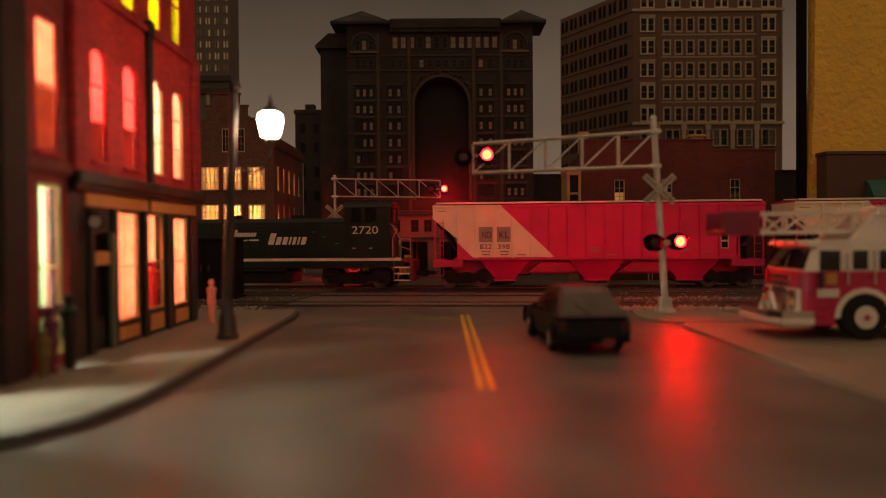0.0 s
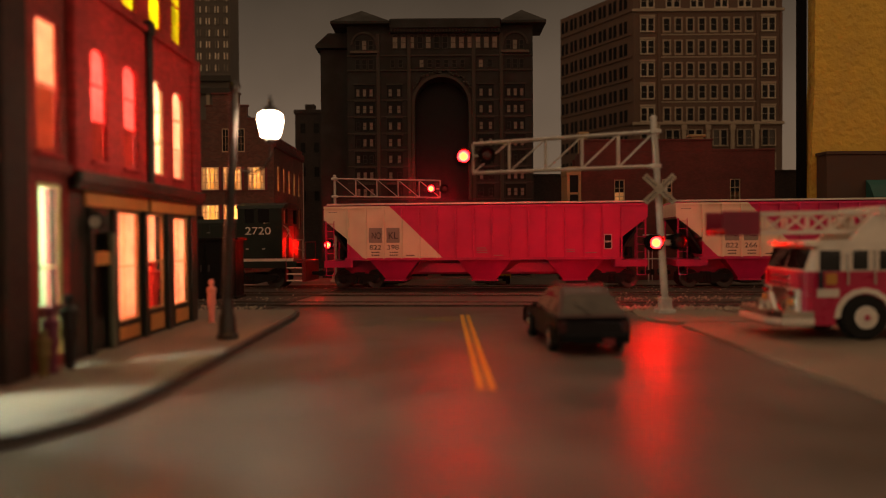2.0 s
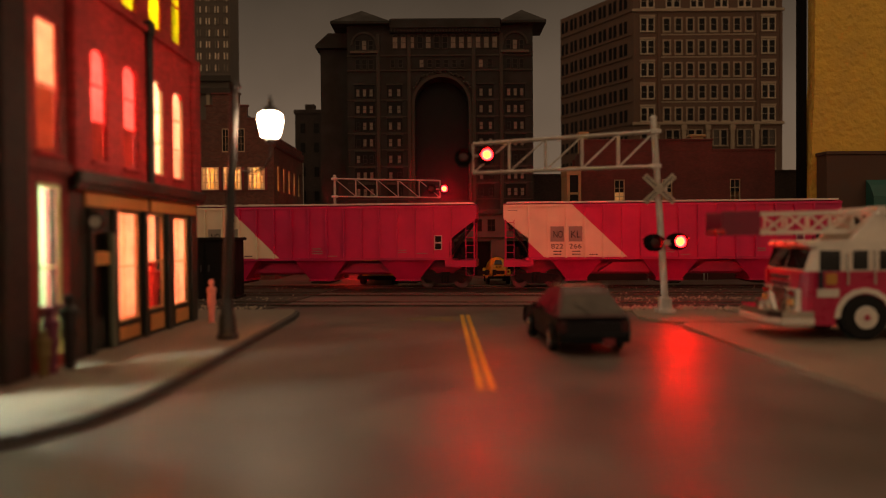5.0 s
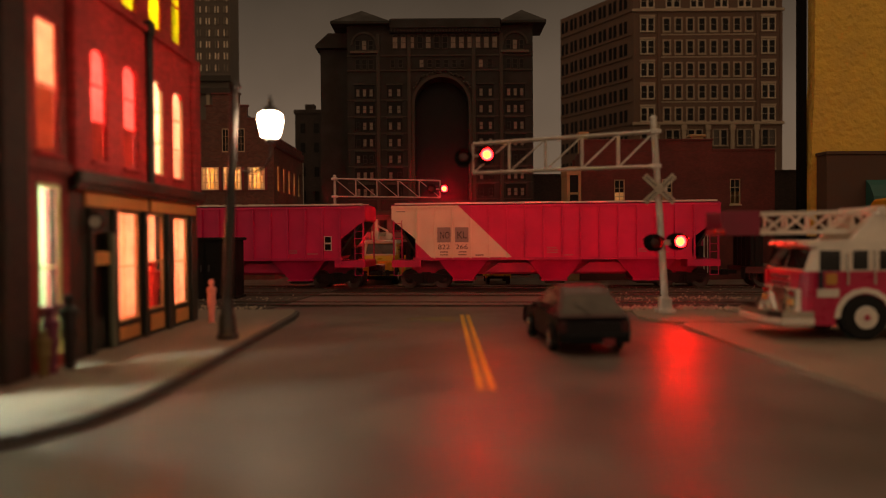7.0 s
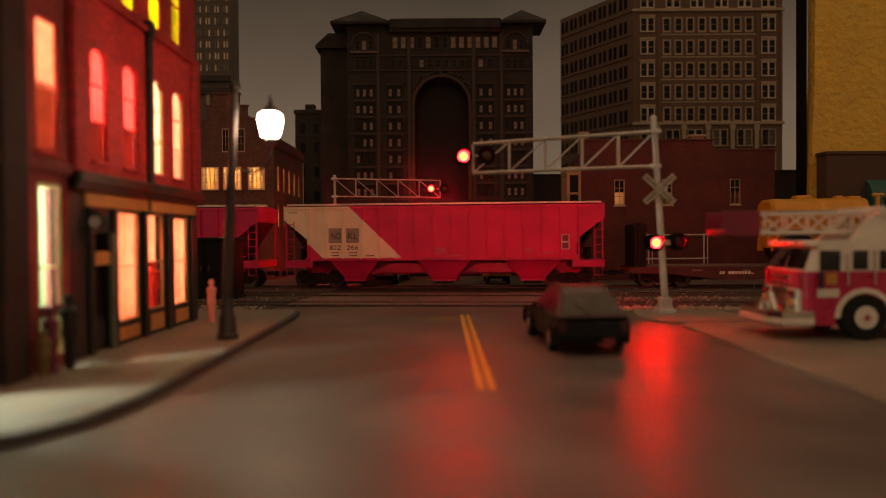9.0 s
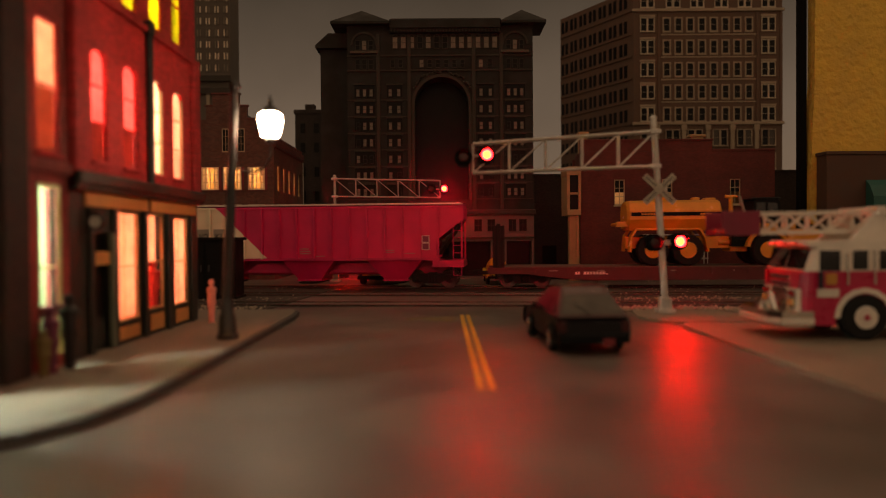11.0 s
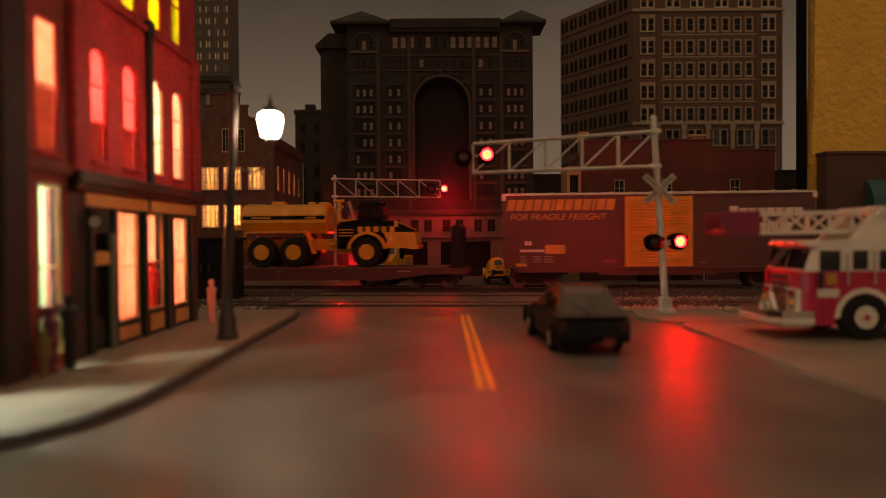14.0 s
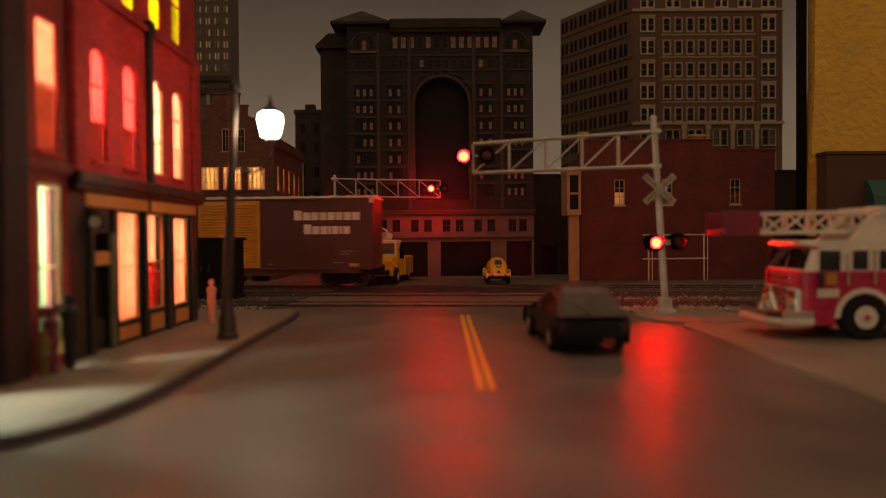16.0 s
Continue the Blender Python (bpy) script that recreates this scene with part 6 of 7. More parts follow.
def arch_hotel():
    """Dark ten-storey hotel front with a tall central arch."""
    b = block("arched_hotel", "dark brownstone high-rise with a tall central arch", "building", at(0, 560, 0))
    x0, x1, top = -70.5, 70.5, 192.0
    ax0, ax1, az0, az1 = -19.5, 21.5, 60.0, 153.0
    r = (ax1 - ax0) / 2
    cx = (ax0 + ax1) / 2
    wall = Shape().box(x0, ax0, 0, 20, 52, top).box(ax1, x1, 0, 20, 52, top).box(ax0, ax1, 0, 20, az1, top).box(ax0, ax1, 0, 20, 52, az0)
    for s in (-1, 1):
        arc = [(cx + s * r * math.cos(radians(t)), az1 - r + r * math.sin(radians(t))) for t in range(0, 91, 10)]
        wall.prism([(cx + s * r, az1)] + arc, 0.05, 19.9)
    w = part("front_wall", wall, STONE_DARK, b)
    # Shade inside the arch is put into this wall's near-black colour.
    part("recess_wall", Shape().box(ax0, ax1, 18, 20, az0, az1), PANE_AND_SHADE, b, "wall deep in the arch, its shade painted near-black")
    ring = Shape()
    for i in range(18):
        a0, a1 = math.pi * i / 18, math.pi * (i + 1) / 18
        ring.prism([(cx + q * math.cos(a), az1 - r + q * math.sin(a)) for q, a in ((r, a0), (r + 2.2, a0), (r + 2.2, a1), (r, a1))], -1.2, 0)
    ring.box(ax0 - 2.2, ax0, -1.2, 0, az0, az1 - r).box(ax1, ax1 + 2.2, -1.2, 0, az0, az1 - r)
    part("arch_moulding", ring, STONE_TRIM, b)
    random.seed(5)
    for i in range(26):
        a = radians(30 + i * 4.8)
        q = r + 4 + random.uniform(-1, 1.4)
        orn = Shape().turned([(0.2, -1.8), (random.uniform(0.7, 1.3), -1.0), (0.9, -0.1)], (cx + q * math.cos(a), 0, az1 - r + q * math.sin(a)), 7, "y")
        part("arch_ornament", orn, STONE_TRIM, b)
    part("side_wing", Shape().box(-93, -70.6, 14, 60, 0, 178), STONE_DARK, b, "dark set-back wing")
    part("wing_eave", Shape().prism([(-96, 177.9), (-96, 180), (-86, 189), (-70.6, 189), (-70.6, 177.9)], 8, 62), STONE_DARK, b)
    for xa, xb in ((-82, -38), (46, 80)):
        m = (xa + xb) / 2
        part("roof_tower", Shape().add([(xa, -7, 192), (xb, -7, 192), (xb, 30, 192), (xa, 30, 192), (xa, -7, 194), (xb, -7, 194), (xb, 30, 194), (xa, 30, 194), (m, 8, 206)],
             [(3, 2, 1, 0), (0, 1, 5, 4), (1, 2, 6, 5), (2, 3, 7, 6), (3, 0, 4, 7), (4, 5, 8), (5, 6, 8), (6, 7, 8), (7, 4, 8)]), STONE_DARK, b, "low hipped corner roof")
    part("cornice", Shape().box(-38, 46, -6, 2, 189, 196, 0.8).box(-38, 46, -4, 0, 186, 189, 0.6), STONE_DARK, b)
    bracket = Shape().box(-0.5, 0.5, -5.2, -4, 186.6, 189, 0.1).mesh("cornice_bracket", STONE_TRIM)
    for i in range(34):
        k = part("cornice_bracket", bracket, STONE_TRIM, b)
        k.location = ((-36.5 + i * 2.45) * MM, 0, 0)
    part("roof", Shape().box(x0, x1, 2, 20, 192, 195), STONE_DARK, b)
    for z in [60 + i * 12.6 for i in range(7)]:
        for xa, xb in ((x0, -48.5), (-45.5, -25), (27, 45), (48, x1)):
            part("sill_course", Shape().box(xa, xb, -0.5, 0, z, z + 0.8), STONE_TRIM, b)
    for z in (168.8, 157.6):
        part("string_course", Shape().box(x0, x1, -1.0, 0, z, z + 1.2, 0.2), STONE_TRIM, b)
    for x in (-47, -23.5, 25.5, 46.5):
        part("pilaster", Shape().box(x - 1.4, x + 1.4, -1.2, 0, 52, 186, 0.2), STONE_TRIM, b)
    # lower arcade of the top floor and the bays
    xs = [-34 + i * 6.3 for i in range(13)]
    grid_windows(b, xs, [175], 3.4, 8.4, STONE_TRIM, [PANE_PALE, PANE_PALE, PANE_AND_SHADE], rows=2)
    grid_windows(b, [-36, -30] + [-14 + i * 6.2 for i in range(6)] + [31, 38], [160.5], 2.8, 5.6, STONE_TRIM, [PANE_AND_SHADE, PANE_AND_SHADE, PANE_PALE])
    for x in xs:
        head = Shape()
        head.weld = True
        for i in range(6):
            a0, a1 = math.pi * i / 6, math.pi * (i + 1) / 6
            head.prism([(x + q * math.cos(a), 183.4 + q * math.sin(a)) for q, a in ((1.75, a0), (2.5, a0), (2.5, a1), (1.75, a1))], -1.0, 0)
        part("arch_head", head, STONE_TRIM, b)
    for m in (-57.5, 57):
        big = Shape()
        big.weld = True
        for i in range(12):
            a0, a1 = math.pi * i / 12, math.pi * (i + 1) / 12
            big.prism([(m + q * math.cos(a), 177.5 + q * math.sin(a)) for q, a in ((8.6, a0), (10.2, a0), (10.2, a1), (8.6, a1))], -1.3, 0)
        part("corner_arch", big, STONE_TRIM, b)
        part("balcony_sill", Shape().box(m - 10.5, m + 10.5, -2.4, 0, 171, 173, 0.4), STONE_PALE, b)
    zs = [63 + i * 12.6 for i in range(7)]
    for xs in ([-62.5, -57.5, -52.5], [-38, -31.5], [31, 38], [52, 57, 62]):
        for z in zs:
            # Flat black panel paints the shade of a recess behind the windows.
            part("recess_shade", Shape().box(xs[0] - 2.6, xs[-1] + 2.6, -0.12, -0.01, z - 0.6, z + 8.6), PANE_AND_SHADE, b)
            part("hood_mould", Shape().box(xs[0] - 3.2, xs[-1] + 3.2, -1.2, 0, z + 8.7, z + 9.6, 0.2), STONE_TRIM, b)
        grid_windows(b, xs, zs, 2.3, 5.4, STONE_DARK, [PANE_AND_SHADE, PANE_PALE, PANE_PALE, PANE_PALE], y=-0.2)
    for m in (-57.5, 57):
        grid_windows(b, [m - 5, m, m + 5], [174, 159.5], 3.0, 6.8, STONE_TRIM, [PANE_AND_SHADE, PANE_PALE])
    # plastered base storeys with shop openings
    base = wall_with(141, 0, 52, 10, [(20, 60, 1.5, 28), (70, 108, 1.5, 28), (120, 139, 1.5, 28)])
    k = part("base_storey", base, STONE_BASE, b, "pale plastered base storeys")
    k.location = (x0 * MM, -3 * MM, 0)
    # Black sheet paints the shade inside the shop openings.
    part("base_back", Shape().box(x0, x1, 6, 7, 0, 30), PANE_AND_SHADE, b)
    part("base_cornice", Shape().box(x0 - 1, x1 + 1, -6, -3, 48.5, 52, 0.5).box(x0, x1, -4.2, -3, 30, 31.4, 0.2), STONE_TRIM, b)
    grid_windows(b, [-64, -56, -44, -34, -20, -10, 4, 14, 28, 38, 54, 62], [36], 5.2, 8.4, STONE_TRIM, [PANE_AND_SHADE], y=-3.0, rows=2, cols=2)
    return b


def gable_house():
    """Brick house with a stepped gable and lit windows, corner towards the street."""
    b = block("gabled_house", "brown brick house with a stepped gable and warm lit windows", "building", at(-187, 560, 0))
    L, D = 60.0, 114.0
    front = [(x0, x1, z0, z1) for z0, z1 in ((68.5, 86), (40, 57.5)) for x0, x1 in ((4.5, 18.0), (21, 35.3), (40, 53))]
    part("front_wall", wall_with(L, 0, 104, 3, front), BRICK_GABLE, b)
    steps = Shape().box(0, 54, 0, 3, 104, 112).box(4, 46, 0, 3, 112, 122).box(9, 40, 0, 3, 122, 132).box(14, 34, 0, 3, 132, 141)
    part("stepped_gable", steps, BRICK_GABLE, b)
    part("gable_coping", Shape().box(13, 35, -0.8, 3.6, 141, 142.4, 0.2).box(8, 14, -0.8, 3.6, 132, 133.2, 0.2).box(34, 41, -0.8, 3.6, 132, 133.2, 0.2).box(40, 47, -0.8, 3.6, 122, 123.2, 0.2).box(46, 55, -0.8, 3.6, 112, 113.2, 0.2), BRICK_BROWN, b)
    sides = [(8 + i * 21, 18 + i * 21, z0, z1) for i in range(5) for z0, z1 in ((68.5, 88), (40, 58))]
    s = wall_with(D, 0, 102, 3, sides)
    s.v = [(L * MM - y, x + 3 * MM, z) for x, y, z in s.v]
    part("side_wall", s, BRICK_GABLE, b)
    part("rear_wall", Shape().box(0, L, D + 3, D + 6, 0, 102).box(0, 3, 3, D + 3, 0, 102), ROOM_WHITE, b)
    part("floor_slab", Shape().box(3, L - 3, 3, D + 3, 60, 62).box(3, L - 3, 3, D + 3, 30, 32).box(3, L - 3, 3, D + 3, 100, 102), ROOM_WHITE, b)
    part("inner_wall", Shape().box(3, L - 3, 22, 23, 32, 100), ROOM_AMBER, b)
    part("roof", Shape().prism([(2, 102), (24, 136), (L + 2, 102)], 3.2, D + 3), STONE_DARK, b)
    part("side_parapet", Shape().box(L - 2, L + 1.5, 0, D + 3, 101, 107, 0.4), BRICK_BROWN, b)
    for i in range(10):
        part("merlon", Shape().box(L - 2, L + 1, 4 + i * 11, 10 + i * 11, 107, 110, 0.2), BRICK_BROWN, b)
    for o in front:
        w = sash(b, *o, 0.3, GABLE_WHITE, 4, 3, 1.0, None, BRICK_BROWN)
        part("curtain", Shape().box(o[0] + 0.3, o[0] + (o[1] - o[0]) * 0.3, 2.4, 2.6, o[2], o[3]).box(o[1] - (o[1] - o[0]) * 0.3, o[1] - 0.3, 2.4, 2.6, o[2], o[3]), BLIND_CREAM, w)
        part("shutter", Shape().box(o[1] + 0.3, o[1] + 2.0, -0.5, -0.02, o[2], o[3], 0.1), LOCO_RED, b, "dark red shutter")
    for i, (a0, a1, z0, z1) in enumerate(sides):
        f = Shape().box(L - 1.8, L - 1.0, a0 + 3, a0 + 3.8, z0, z1).box(L - 1.8, L - 1.0, a1 + 2.2, a1 + 3, z0, z1).box(L - 1.8, L - 1.0, a0 + 3.8, a1 + 2.2, (z0 + z1) / 2 - 0.4, (z0 + z1) / 2 + 0.4)
        w = part("window", f.box(L - 1.8, L - 1.0, (a0 + a1) / 2 + 2.7, (a0 + a1) / 2 + 3.3, z0, z1), CREAM_TRIM, b)
        part("blind", Shape().box(L - 2.6, L - 2.4, a0 + 3, a1 + 3, z0, z1), BLIND_CREAM, w)
    grid_windows(b, [23.6, 35.3], [98], 4.4, 16.5, CREAM_TRIM, [PANE_AND_SHADE], rows=3, cols=2, bar=0.6)
    return b


GABLE_WHITE = paint("sash_white", (0.62, 0.50, 0.36), 0.6, var=0.15)
ROOM_AMBER = paint("room_amber", (0.75, 0.50, 0.22), 0.8, var=0.25, scale=120)
gable_house()
lamp_in("gable_bulb", -158, 572, 92, 0.038, (1.0, 0.60, 0.26))
lamp_in("gable_bulb", -158, 572, 54, 0.038, (1.0, 0.60, 0.26))
lamp_in("gable_bulb", -150, 630, 90, 0.05, (1.0, 0.60, 0.34))
arch_hotel()


def warehouse():
    b = block("brick_warehouse", "deep red brick building with a tan bay window", "building", at(98, 517, 0))
    L = 137.0
    wins = [(24, 31.5, 53, 71), (57.5, 65, 53, 71), (105.5, 113, 53, 71)]
    part("front_wall", wall_with(L, 0, 90.5, 3, wins), BRICK_DEEP, b)
    part("parapet", Shape().box(0, 93, 0, 3, 90.6, 98).box(0, 93.6, -0.8, 3.6, 98, 99.2, 0.2).box(93, L, -0.6, 3.4, 90.6, 92, 0.2), BRICK_DEEP, b)
    part("side_wall", Shape().box(0, 3, 3, 20, 0, 90).box(L - 3, L, 3, 20, 0, 90).box(0, L, 30, 33, 0, 88), BRICK_DEEP, b)
    part("roof", Shape().box(3, L - 3, 3, 30, 86, 89), STONE_DARK, b)
    part("room_wall", Shape().box(3, L - 3, 26, 27, 0, 86), ROOM_AMBER, b)
    part("chimney", Shape().box(0.5, 6.5, 6, 12, 88, 103.5, 0.4).box(-0.2, 7.2, 5, 13, 103.5, 105.5, 0.4), TAN_TRIM, b, "tan brick chimney")
    part("roof_vent", Shape().box(80, 89, 6, 12, 88, 101.5, 0.5).box(78.5, 90.5, 5, 13, 101.5, 103, 0.3), TAN_TRIM, b, "small tan roof vent")
    for o in wins:
        w = sash(b, *o, 0.6, CREAM_TRIM, 2, 3, 0.7, None, CREAM_TRIM)
        part("pane", Shape().box(o[0], o[1], 1.9, 2.0, o[2] + 9, o[3]), PANE_AND_SHADE, w)
    bay = part("bay_window", Shape().box(-10, -0.1, -4, 20, 46, 50, 0.5).box(-10.5, 0, -4.5, 20, 74, 80, 0.8).box(-10, -8, -4, -2, 50, 74).box(-2, -0.1, -4, -2, 50, 74).box(-8, -2, -4, -2.2, 60.5, 62).box(-10, -9, -2, 20, 50, 74), TAN_TRIM, b, "tan wooden corner bay window")
    part("bay_pane", Shape().box(-8, -2, -3, -2.8, 50, 74), PANE_AND_SHADE, bay)
    part("bay_column", Shape().box(-8.5, -1, -2, 3, 0, 46, 0.6).box(-7.8, -6.4, -2.6, -2, 1, 46).box(-3.2, -1.8, -2.6, -2, 1, 46), TAN_TRIM, b)
    return b


warehouse()
lamp_in("warehouse_bulb", 122, 530, 62, 0.006, (1.0, 0.6, 0.36))


def tower_block():
    """Tall stone office tower with paired windows; its side face turns away."""
    b = block("office_tower", "tall tan stone office tower with rows of paired windows", "building", at(223, 850, 0))
    L, top = 172.0, 316.0
    part("front_wall", Shape().box(0, L, 0, 12, 0, top), TOWER_BRICK, b, "tan brick front")
    side = Shape().prism([(0, 0), (-64.5, 118), (-60, 121), (0, 12)], 0, top, "z")
    sw = part("side_wall", side, TOWER_BRICK, b)
    for z in (159.4, 289.6):
        part("string_course", Shape().box(-1.5, L + 2, -2.5, 0, z, z + 3.2, 0.5), TOWER_STONE, b)
    part("parapet", Shape().box(-1, L + 1, -2, 2, top, top + 6, 0.6), TOWER_STONE, b)
    zs = [164.2 + i * 25.8 for i in range(5)]
    cols = [38.6 + i * 13.56 for i in range(8)]
    pairs = [12.2, 20.4, 151.8, 160.0]
    grid_windows(b, cols, zs, 6.4, 14.2, TOWER_STONE, [PANE_AND_SHADE], rows=2, bar=1.5, depth=0.9)
    grid_windows(b, pairs, zs, 6.4, 14.6, TOWER_PALE, [PANE_AND_SHADE], rows=2, bar=0.9, depth=1.1)
    grid_windows(b, pairs + [41.6, 50.2, 69.6, 77.6, 97.4, 105.4, 124.6, 132.6], [294.6], 6.0, 14, TOWER_PALE, [PANE_AND_SHADE], rows=2, bar=1.0, depth=1.2)
    grid_windows(b, pairs + [41, 49.4, 66.6, 75.4, 95.6, 104.4, 123.6, 132.4], [135.5, 108, 80], 6.6, 17.5, TOWER_STONE, [PANE_AND_SHADE, PANE_AND_SHADE, PANE_BROWN], rows=2, bar=1.0, depth=1.4)
    for x in (27, 58, 85.5, 114, 142):
        part("column", Shape().box(x - 2.4, x + 2.4, -2.2, 0, 60, 159, 0.4).box(x - 3.2, x + 3.2, -3.0, 0, 153, 159, 0.4), TOWER_STONE, b)
    for z in zs:
        part("spandrel", Shape().box(32, 145, -0.6, 0, z - 5.0, z - 3.4, 0.2), TOWER_STONE, b)
        for x in (7.5, 147.2):
            part("lintel", Shape().box(x, x + 17.6, -1.2, 0, z + 16, z + 18.6, 0.2), TOWER_STONE, b)
    for x in (29.5, 143.2, 1.5, 170.5):
        part("pilaster", Shape().box(x - 1.5, x + 1.5, -1.4, 0, 163, 289, 0.3), TOWER_BRICK, b)
    # windows down the receding side
    n = Vector((-118, -64.5, 0)).normalized()
    d = Vector((-64.5, 118, 0)).normalized()
    for z in zs + [296, 138, 112]:
        for i in range(7):
            c0 = d * (10 + i * 18.2)
            s = Shape()
            for q in (0, 8):
                p = c0 + d * q
                a, e = p + n * 0.6, p + d * 4.6 + n * 0.6
                s.add([(a.x, a.y, z), (e.x, e.y, z), (e.x, e.y, z + 14), (a.x, a.y, z + 14), (p.x, p.y, z), (p.x + d.x * 4.6, p.y + d.y * 4.6, z), (p.x + d.x * 4.6, p.y + d.y * 4.6, z + 14), (p.x, p.y, z + 14)],
                      [(0, 1, 2, 3), (7, 6, 5, 4), (0, 4, 5, 1), (1, 5, 6, 2), (2, 6, 7, 3), (3, 7, 4, 0)])
            part("window", s, PANE_AND_SHADE, sw)
    for z in zs + [294]:
        p, e = d * 2 + n * 1.0, d * 133 + n * 1.0
        part("ledge", Shape().bar((p.x, p.y, z - 3), (e.x, e.y, z - 3), 1.6), TOWER_BRICK, sw)
    return b


tower_block()


def modern_tower():
    b = block("modern_tower", "far grey modern tower with a grid of pale windows", "building", at(-320, 900, 0))
    L = 64.0
    part("front_wall", Shape().box(0, L, 0, 40, 224, 360).box(4, L - 3, 4, 40, 0, 224), TOWER_GREY, b)
    part("band", Shape().box(-1, L + 1, -2, 0, 224, 231, 0.5).box(0, L, -1, 3.9, 209, 216, 0.4), STONE_TRIM, b)
    part("lower_pier", Shape().box(34, 38, 1, 3.9, 130, 209).box(56, 60, 1, 3.9, 130, 209).box(10, 14, 1, 3.9, 130, 209), TOWER_STONE, b)
    grid_windows(b, [5 + i * 10.8 + q for i in range(6) for q in (-1.75, 1.75)], [236 + i * 14.2 for i in range(9)], 1.9, 8.2, TOWER_GREY, [PANE_LIGHT, PANE_LIGHT, PANE_PALE], rows=1, cols=1, bar=0.5, depth=0.8)
    return b


PANE_LIGHT = paint("window_light_blind", (0.72, 0.62, 0.46), 0.5, var=0.3, scale=100, bump=0)
modern_tower()


def low_block():
    b = block("dark_block", "low dark brick block behind the hotel", "building", at(-150, 760, 0))
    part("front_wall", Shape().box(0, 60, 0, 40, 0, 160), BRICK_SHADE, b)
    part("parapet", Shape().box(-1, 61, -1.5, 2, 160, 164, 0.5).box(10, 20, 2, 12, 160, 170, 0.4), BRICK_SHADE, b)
    grid_windows(b, [8, 22, 36, 50], [70, 95, 120, 140], 5, 10, STONE_DARK, [PANE_AND_SHADE], rows=2)
    return b


def stucco_house():
    b = block("stucco_building", "yellow rough-stuccoed building with a brown lower block", "building", at(251, 498, 0))
    part("front_wall", Shape().loft([[(0, 0, 30), (140, 0, 30), (140, 10, 30), (0, 10, 30)], [(-0.5, 0, 62), (140, 0, 62), (140, 10, 62), (-0.5, 10, 62)], [(0.5, -0.6, 95), (140, 0, 95), (140, 10, 95), (0.5, 10, 95)], [(2.5, 0, 135), (140, 0, 135), (140, 10, 135), (2.5, 10, 135)], [(3.2, 0, 220), (140, 0, 220), (140, 10, 220), (3.2, 10, 220)]]), STUCCO, b, "rough yellow stucco wall")
    part("corner_strip", Shape().box(-6.0, -0.8, 4, 9, 0, 220, 0.4), SIGNAL_BLACK, b, "dark corner strip")
    part("annex", Shape().box(3.2, 140, -14, -0.7, 0, 84, 0.4), BROWN_WALL, b, "brown annex wall")
    part("annex_coping", Shape().box(2.4, 141, -15, -0.7, 84, 86, 0.3), BROWN_WALL, b)
    part("awning", Shape().prism([(-24, 46), (-23, 56), (-19, 63), (-14.1, 67), (-14.1, 46)], 29, 70, "x"), TEAL, b, "teal awning")
    part("base_wall", Shape().box(-1, 3.1, -8, 0, 0, 30, 0.3), BROWN_WALL, b)
    return b


def back_shed(x0, x1, z, m):
    """Plain dark sheds that stand between the houses."""
    b = block("dark_shed", "low dark shed between the taller houses", "building", m)
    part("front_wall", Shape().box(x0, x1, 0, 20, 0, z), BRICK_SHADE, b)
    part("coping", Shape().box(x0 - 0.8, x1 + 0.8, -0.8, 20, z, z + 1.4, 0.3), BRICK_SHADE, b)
    part("door", Shape().box((x0 + x1) / 2 - 6, (x0 + x1) / 2 + 6, -0.5, -0.02, 0, 24, 0.2), PANE_AND_SHADE, b)
    return b


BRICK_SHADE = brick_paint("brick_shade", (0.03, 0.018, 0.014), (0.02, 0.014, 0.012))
back_shed(68, 112, 82, at(0, 612, 0))
back_shed(258, 330, 84, at(0, 612, 0))
low_block()
stucco_house()


def signal_frame():
    """Thin pale pipe rack by the tracks."""
    o = thing("pipe_rack", "thin pale pipe rack beside the far track", "pipe rack", at(142, 503, 0))
    for x in (0, 38):
        part("upright", Shape().tube((x, 0, 0), (x, 0, 32.5), 0.55, 8).tube((x + 2.5, 0, 0), (x + 2.5, 0, 32.5), 0.35, 8), SILVER, o)
    for z in (15.5, 31.8):
        part("crossbar", Shape().tube((-4, 0, z), (41, 0, z), 0.5, 8), SILVER, o)


signal_frame()


def relay_cabinet():
    """Black trackside cabinet with a flat lid."""
    o = thing("relay_cabinet", "black trackside relay cabinet with a flat lid", "cabinet", at(-137, 378, 0.35))
    part("body", Shape().box(0, 31, 0, 16, 0, 30.2, 0.3), CABINET_BLACK, o)
    part("lid", Shape().box(-1.2, 32.4, -1.2, 17, 30.2, 31.7, 0.4), CABINET_BLACK, o, "flat overhanging lid")
    part("plinth", Shape().box(-0.8, 31.8, -0.8, 16.6, -0.35, 1.2, 0.2), CABINET_BLACK, o)
    for x in (1.4, 16.0):
        d = part("door", Shape().box(x, x + 13.6, -0.5, -0.02, 2.2, 28.8, 0.15), CABINET_BLACK, o)
        part("handle", Shape().box(x + (11.6 if x < 10 else 1.0), x + (12.4 if x < 10 else 1.8), -1.0, -0.5, 14, 17.5, 0.1), BLACK_IRON, d)


relay_cabinet()

# ---- the train in its order, and its motion ----
LOCO = locomotive()
HOPPERS = [hopper_car("822 398"), hopper_car("822 266")]
FLAT = flat_car()
BOX = box_car()
WATER = water_truck()

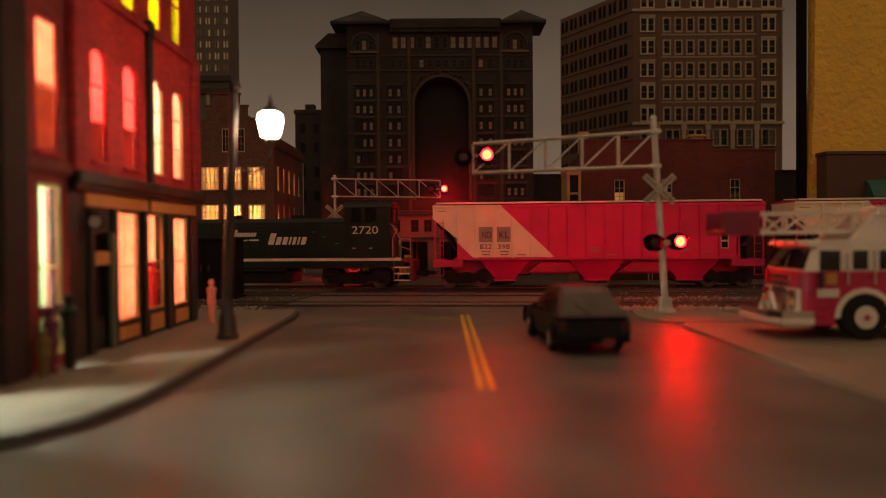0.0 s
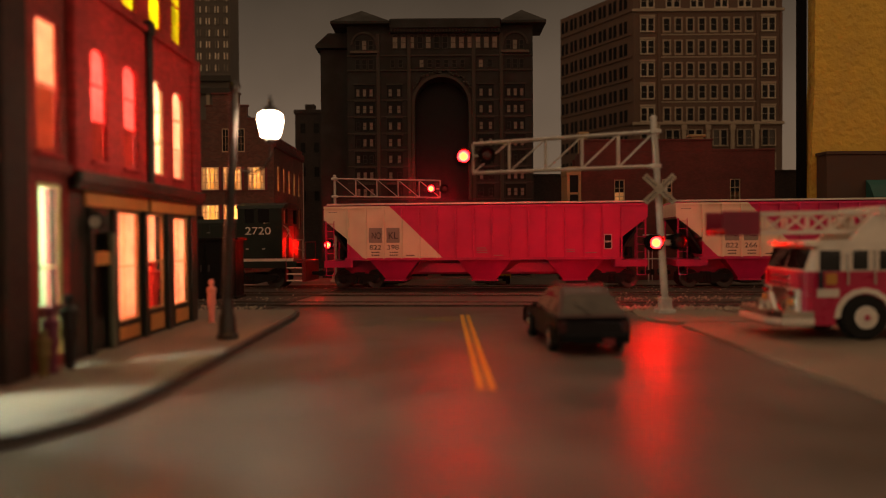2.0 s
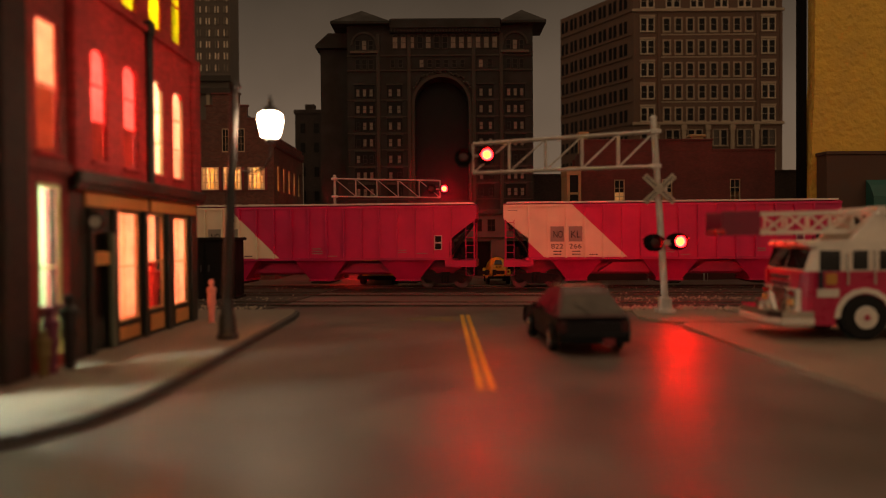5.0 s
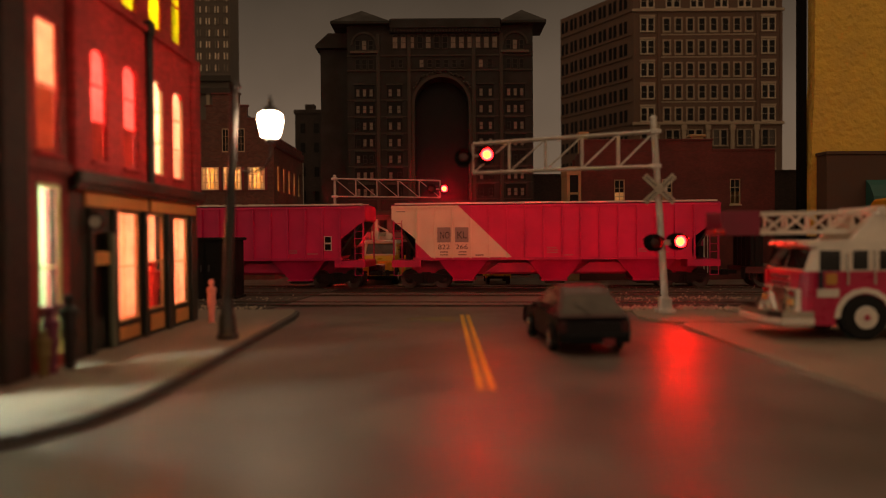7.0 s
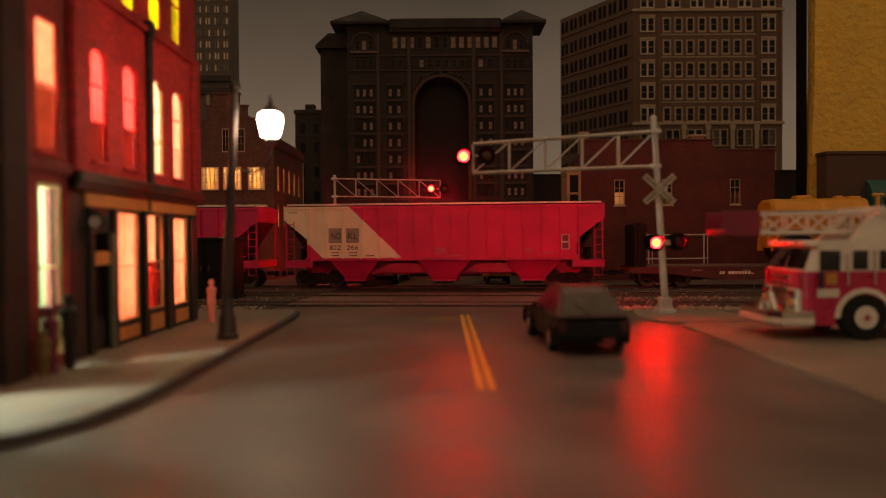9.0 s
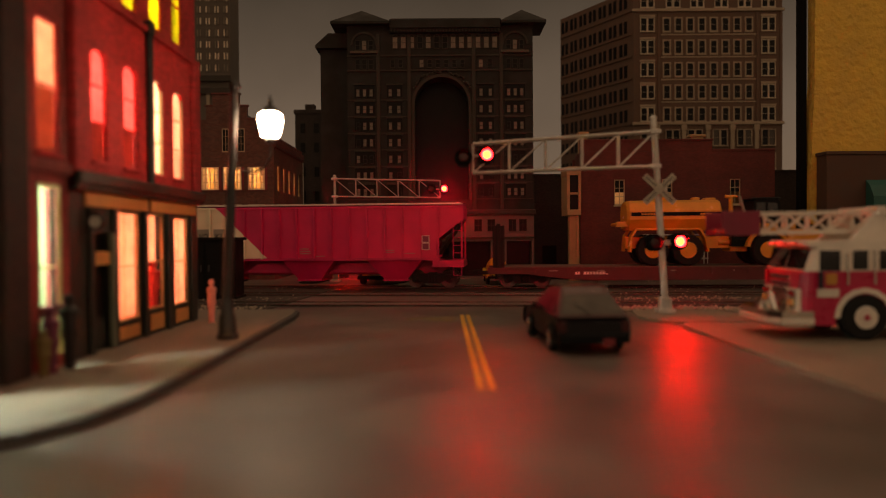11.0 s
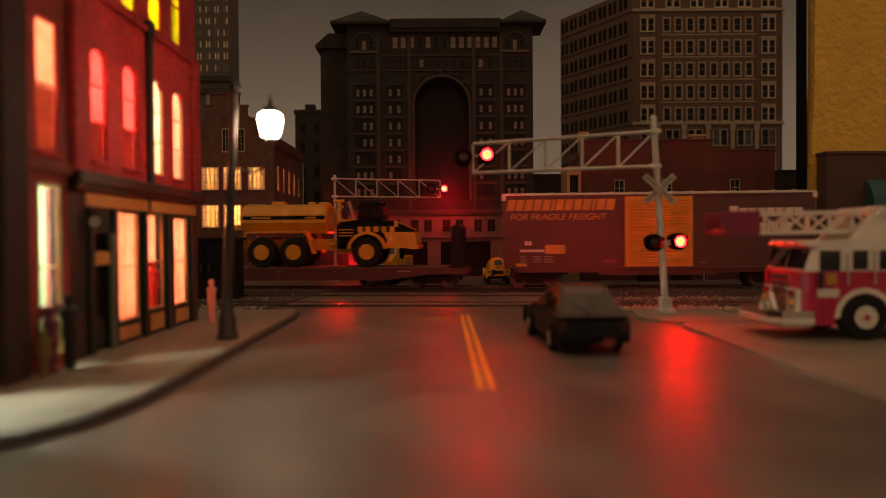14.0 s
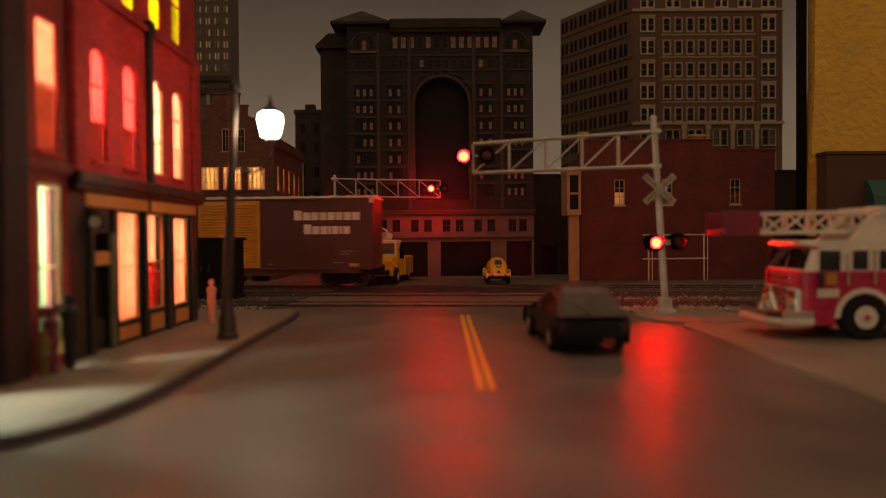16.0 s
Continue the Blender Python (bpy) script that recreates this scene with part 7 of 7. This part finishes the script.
RUN = [(0.0, 0.0), (1.0, 33.0), (2.0, 65.9), (3.0, 98.9), (4.2, 139.0), (5.25, 174.0), (6.3, 208.6), (7.5, 248.2), (8.5, 281.0), (9.2, 304.0), (9.7, 321.0), (10.2, 340.5),
       (10.7, 363.2), (11.3, 397.0), (11.5, 408.3), (12.0, 437.8), (12.5, 472.8), (13.0, 513.6), (13.5, 560.0), (14.0, 613.3), (14.5, 672.6), (15.0, 738.2), (15.4, 789.8), (15.7, 829.0), (16.0, 868.6)]
SWITCH = [0.35, 0.95, 1.6, 2.2, 2.8, 3.4, 3.95, 4.55, 5.15, 5.7, 6.25, 6.85, 7.45, 8.05, 8.7, 9.3, 9.9, 10.5, 11.1, 11.65, 12.15, 12.75, 13.35, 13.9, 14.55, 15.2, 15.7]


def run_at(t):
    for (t0, s0), (t1, s1) in zip(RUN, RUN[1:]):
        if t <= t1:
            return s0 + (s1 - s0) * (t - t0) / (t1 - t0)
    return RUN[-1][1]


def motions():
    for ob, start, lift, off in ((LOCO, -185.5, 0.9, 18.0), (HOPPERS[0], -5.0, 0.9, 18.0), (HOPPERS[1], 202.0, 0.9, 18.0), (FLAT, 407.0, 0.9, 18.0), (BOX, 650.0, 0.9, 18.0), (WATER, 488.8, 13.7, 18.0)):
        walk(ob, [(t, at(*track_point(start - s, off), lift, TURN)) for t, s in RUN])
    for ob, x, r in WHEELSETS:
        rows, t, last, turned = [(0.0, pose(x * MM, 0, r * MM))], 0.0, 0.0, 0.0
        for k in range(1, 481):
            t = k / FPS
            turned = -math.degrees(run_at(t) / r)
            if abs(turned - last) > 45 or k == 480:
                rows.append((t, pose(x * MM, 0, r * MM, 0, turned, 0)))
                last = turned
        walk(ob, rows)
    for ob, (x, y, z), which, first in SIGNAL_LENSES:
        lit = which == "R"
        turn = first if lit else first + 180
        rows = [(0.0, at(x, y, z, turn))]
        for t in SWITCH:
            first_frame = math.floor(t * FPS) - 1
            for k in range(4):
                rows.append(((first_frame + k) / FPS, at(x, y, z, turn + 60 * k)))
            turn += 180
        rows.append((16.0, at(x, y, z, turn)))
        walk(ob, rows)


motions()
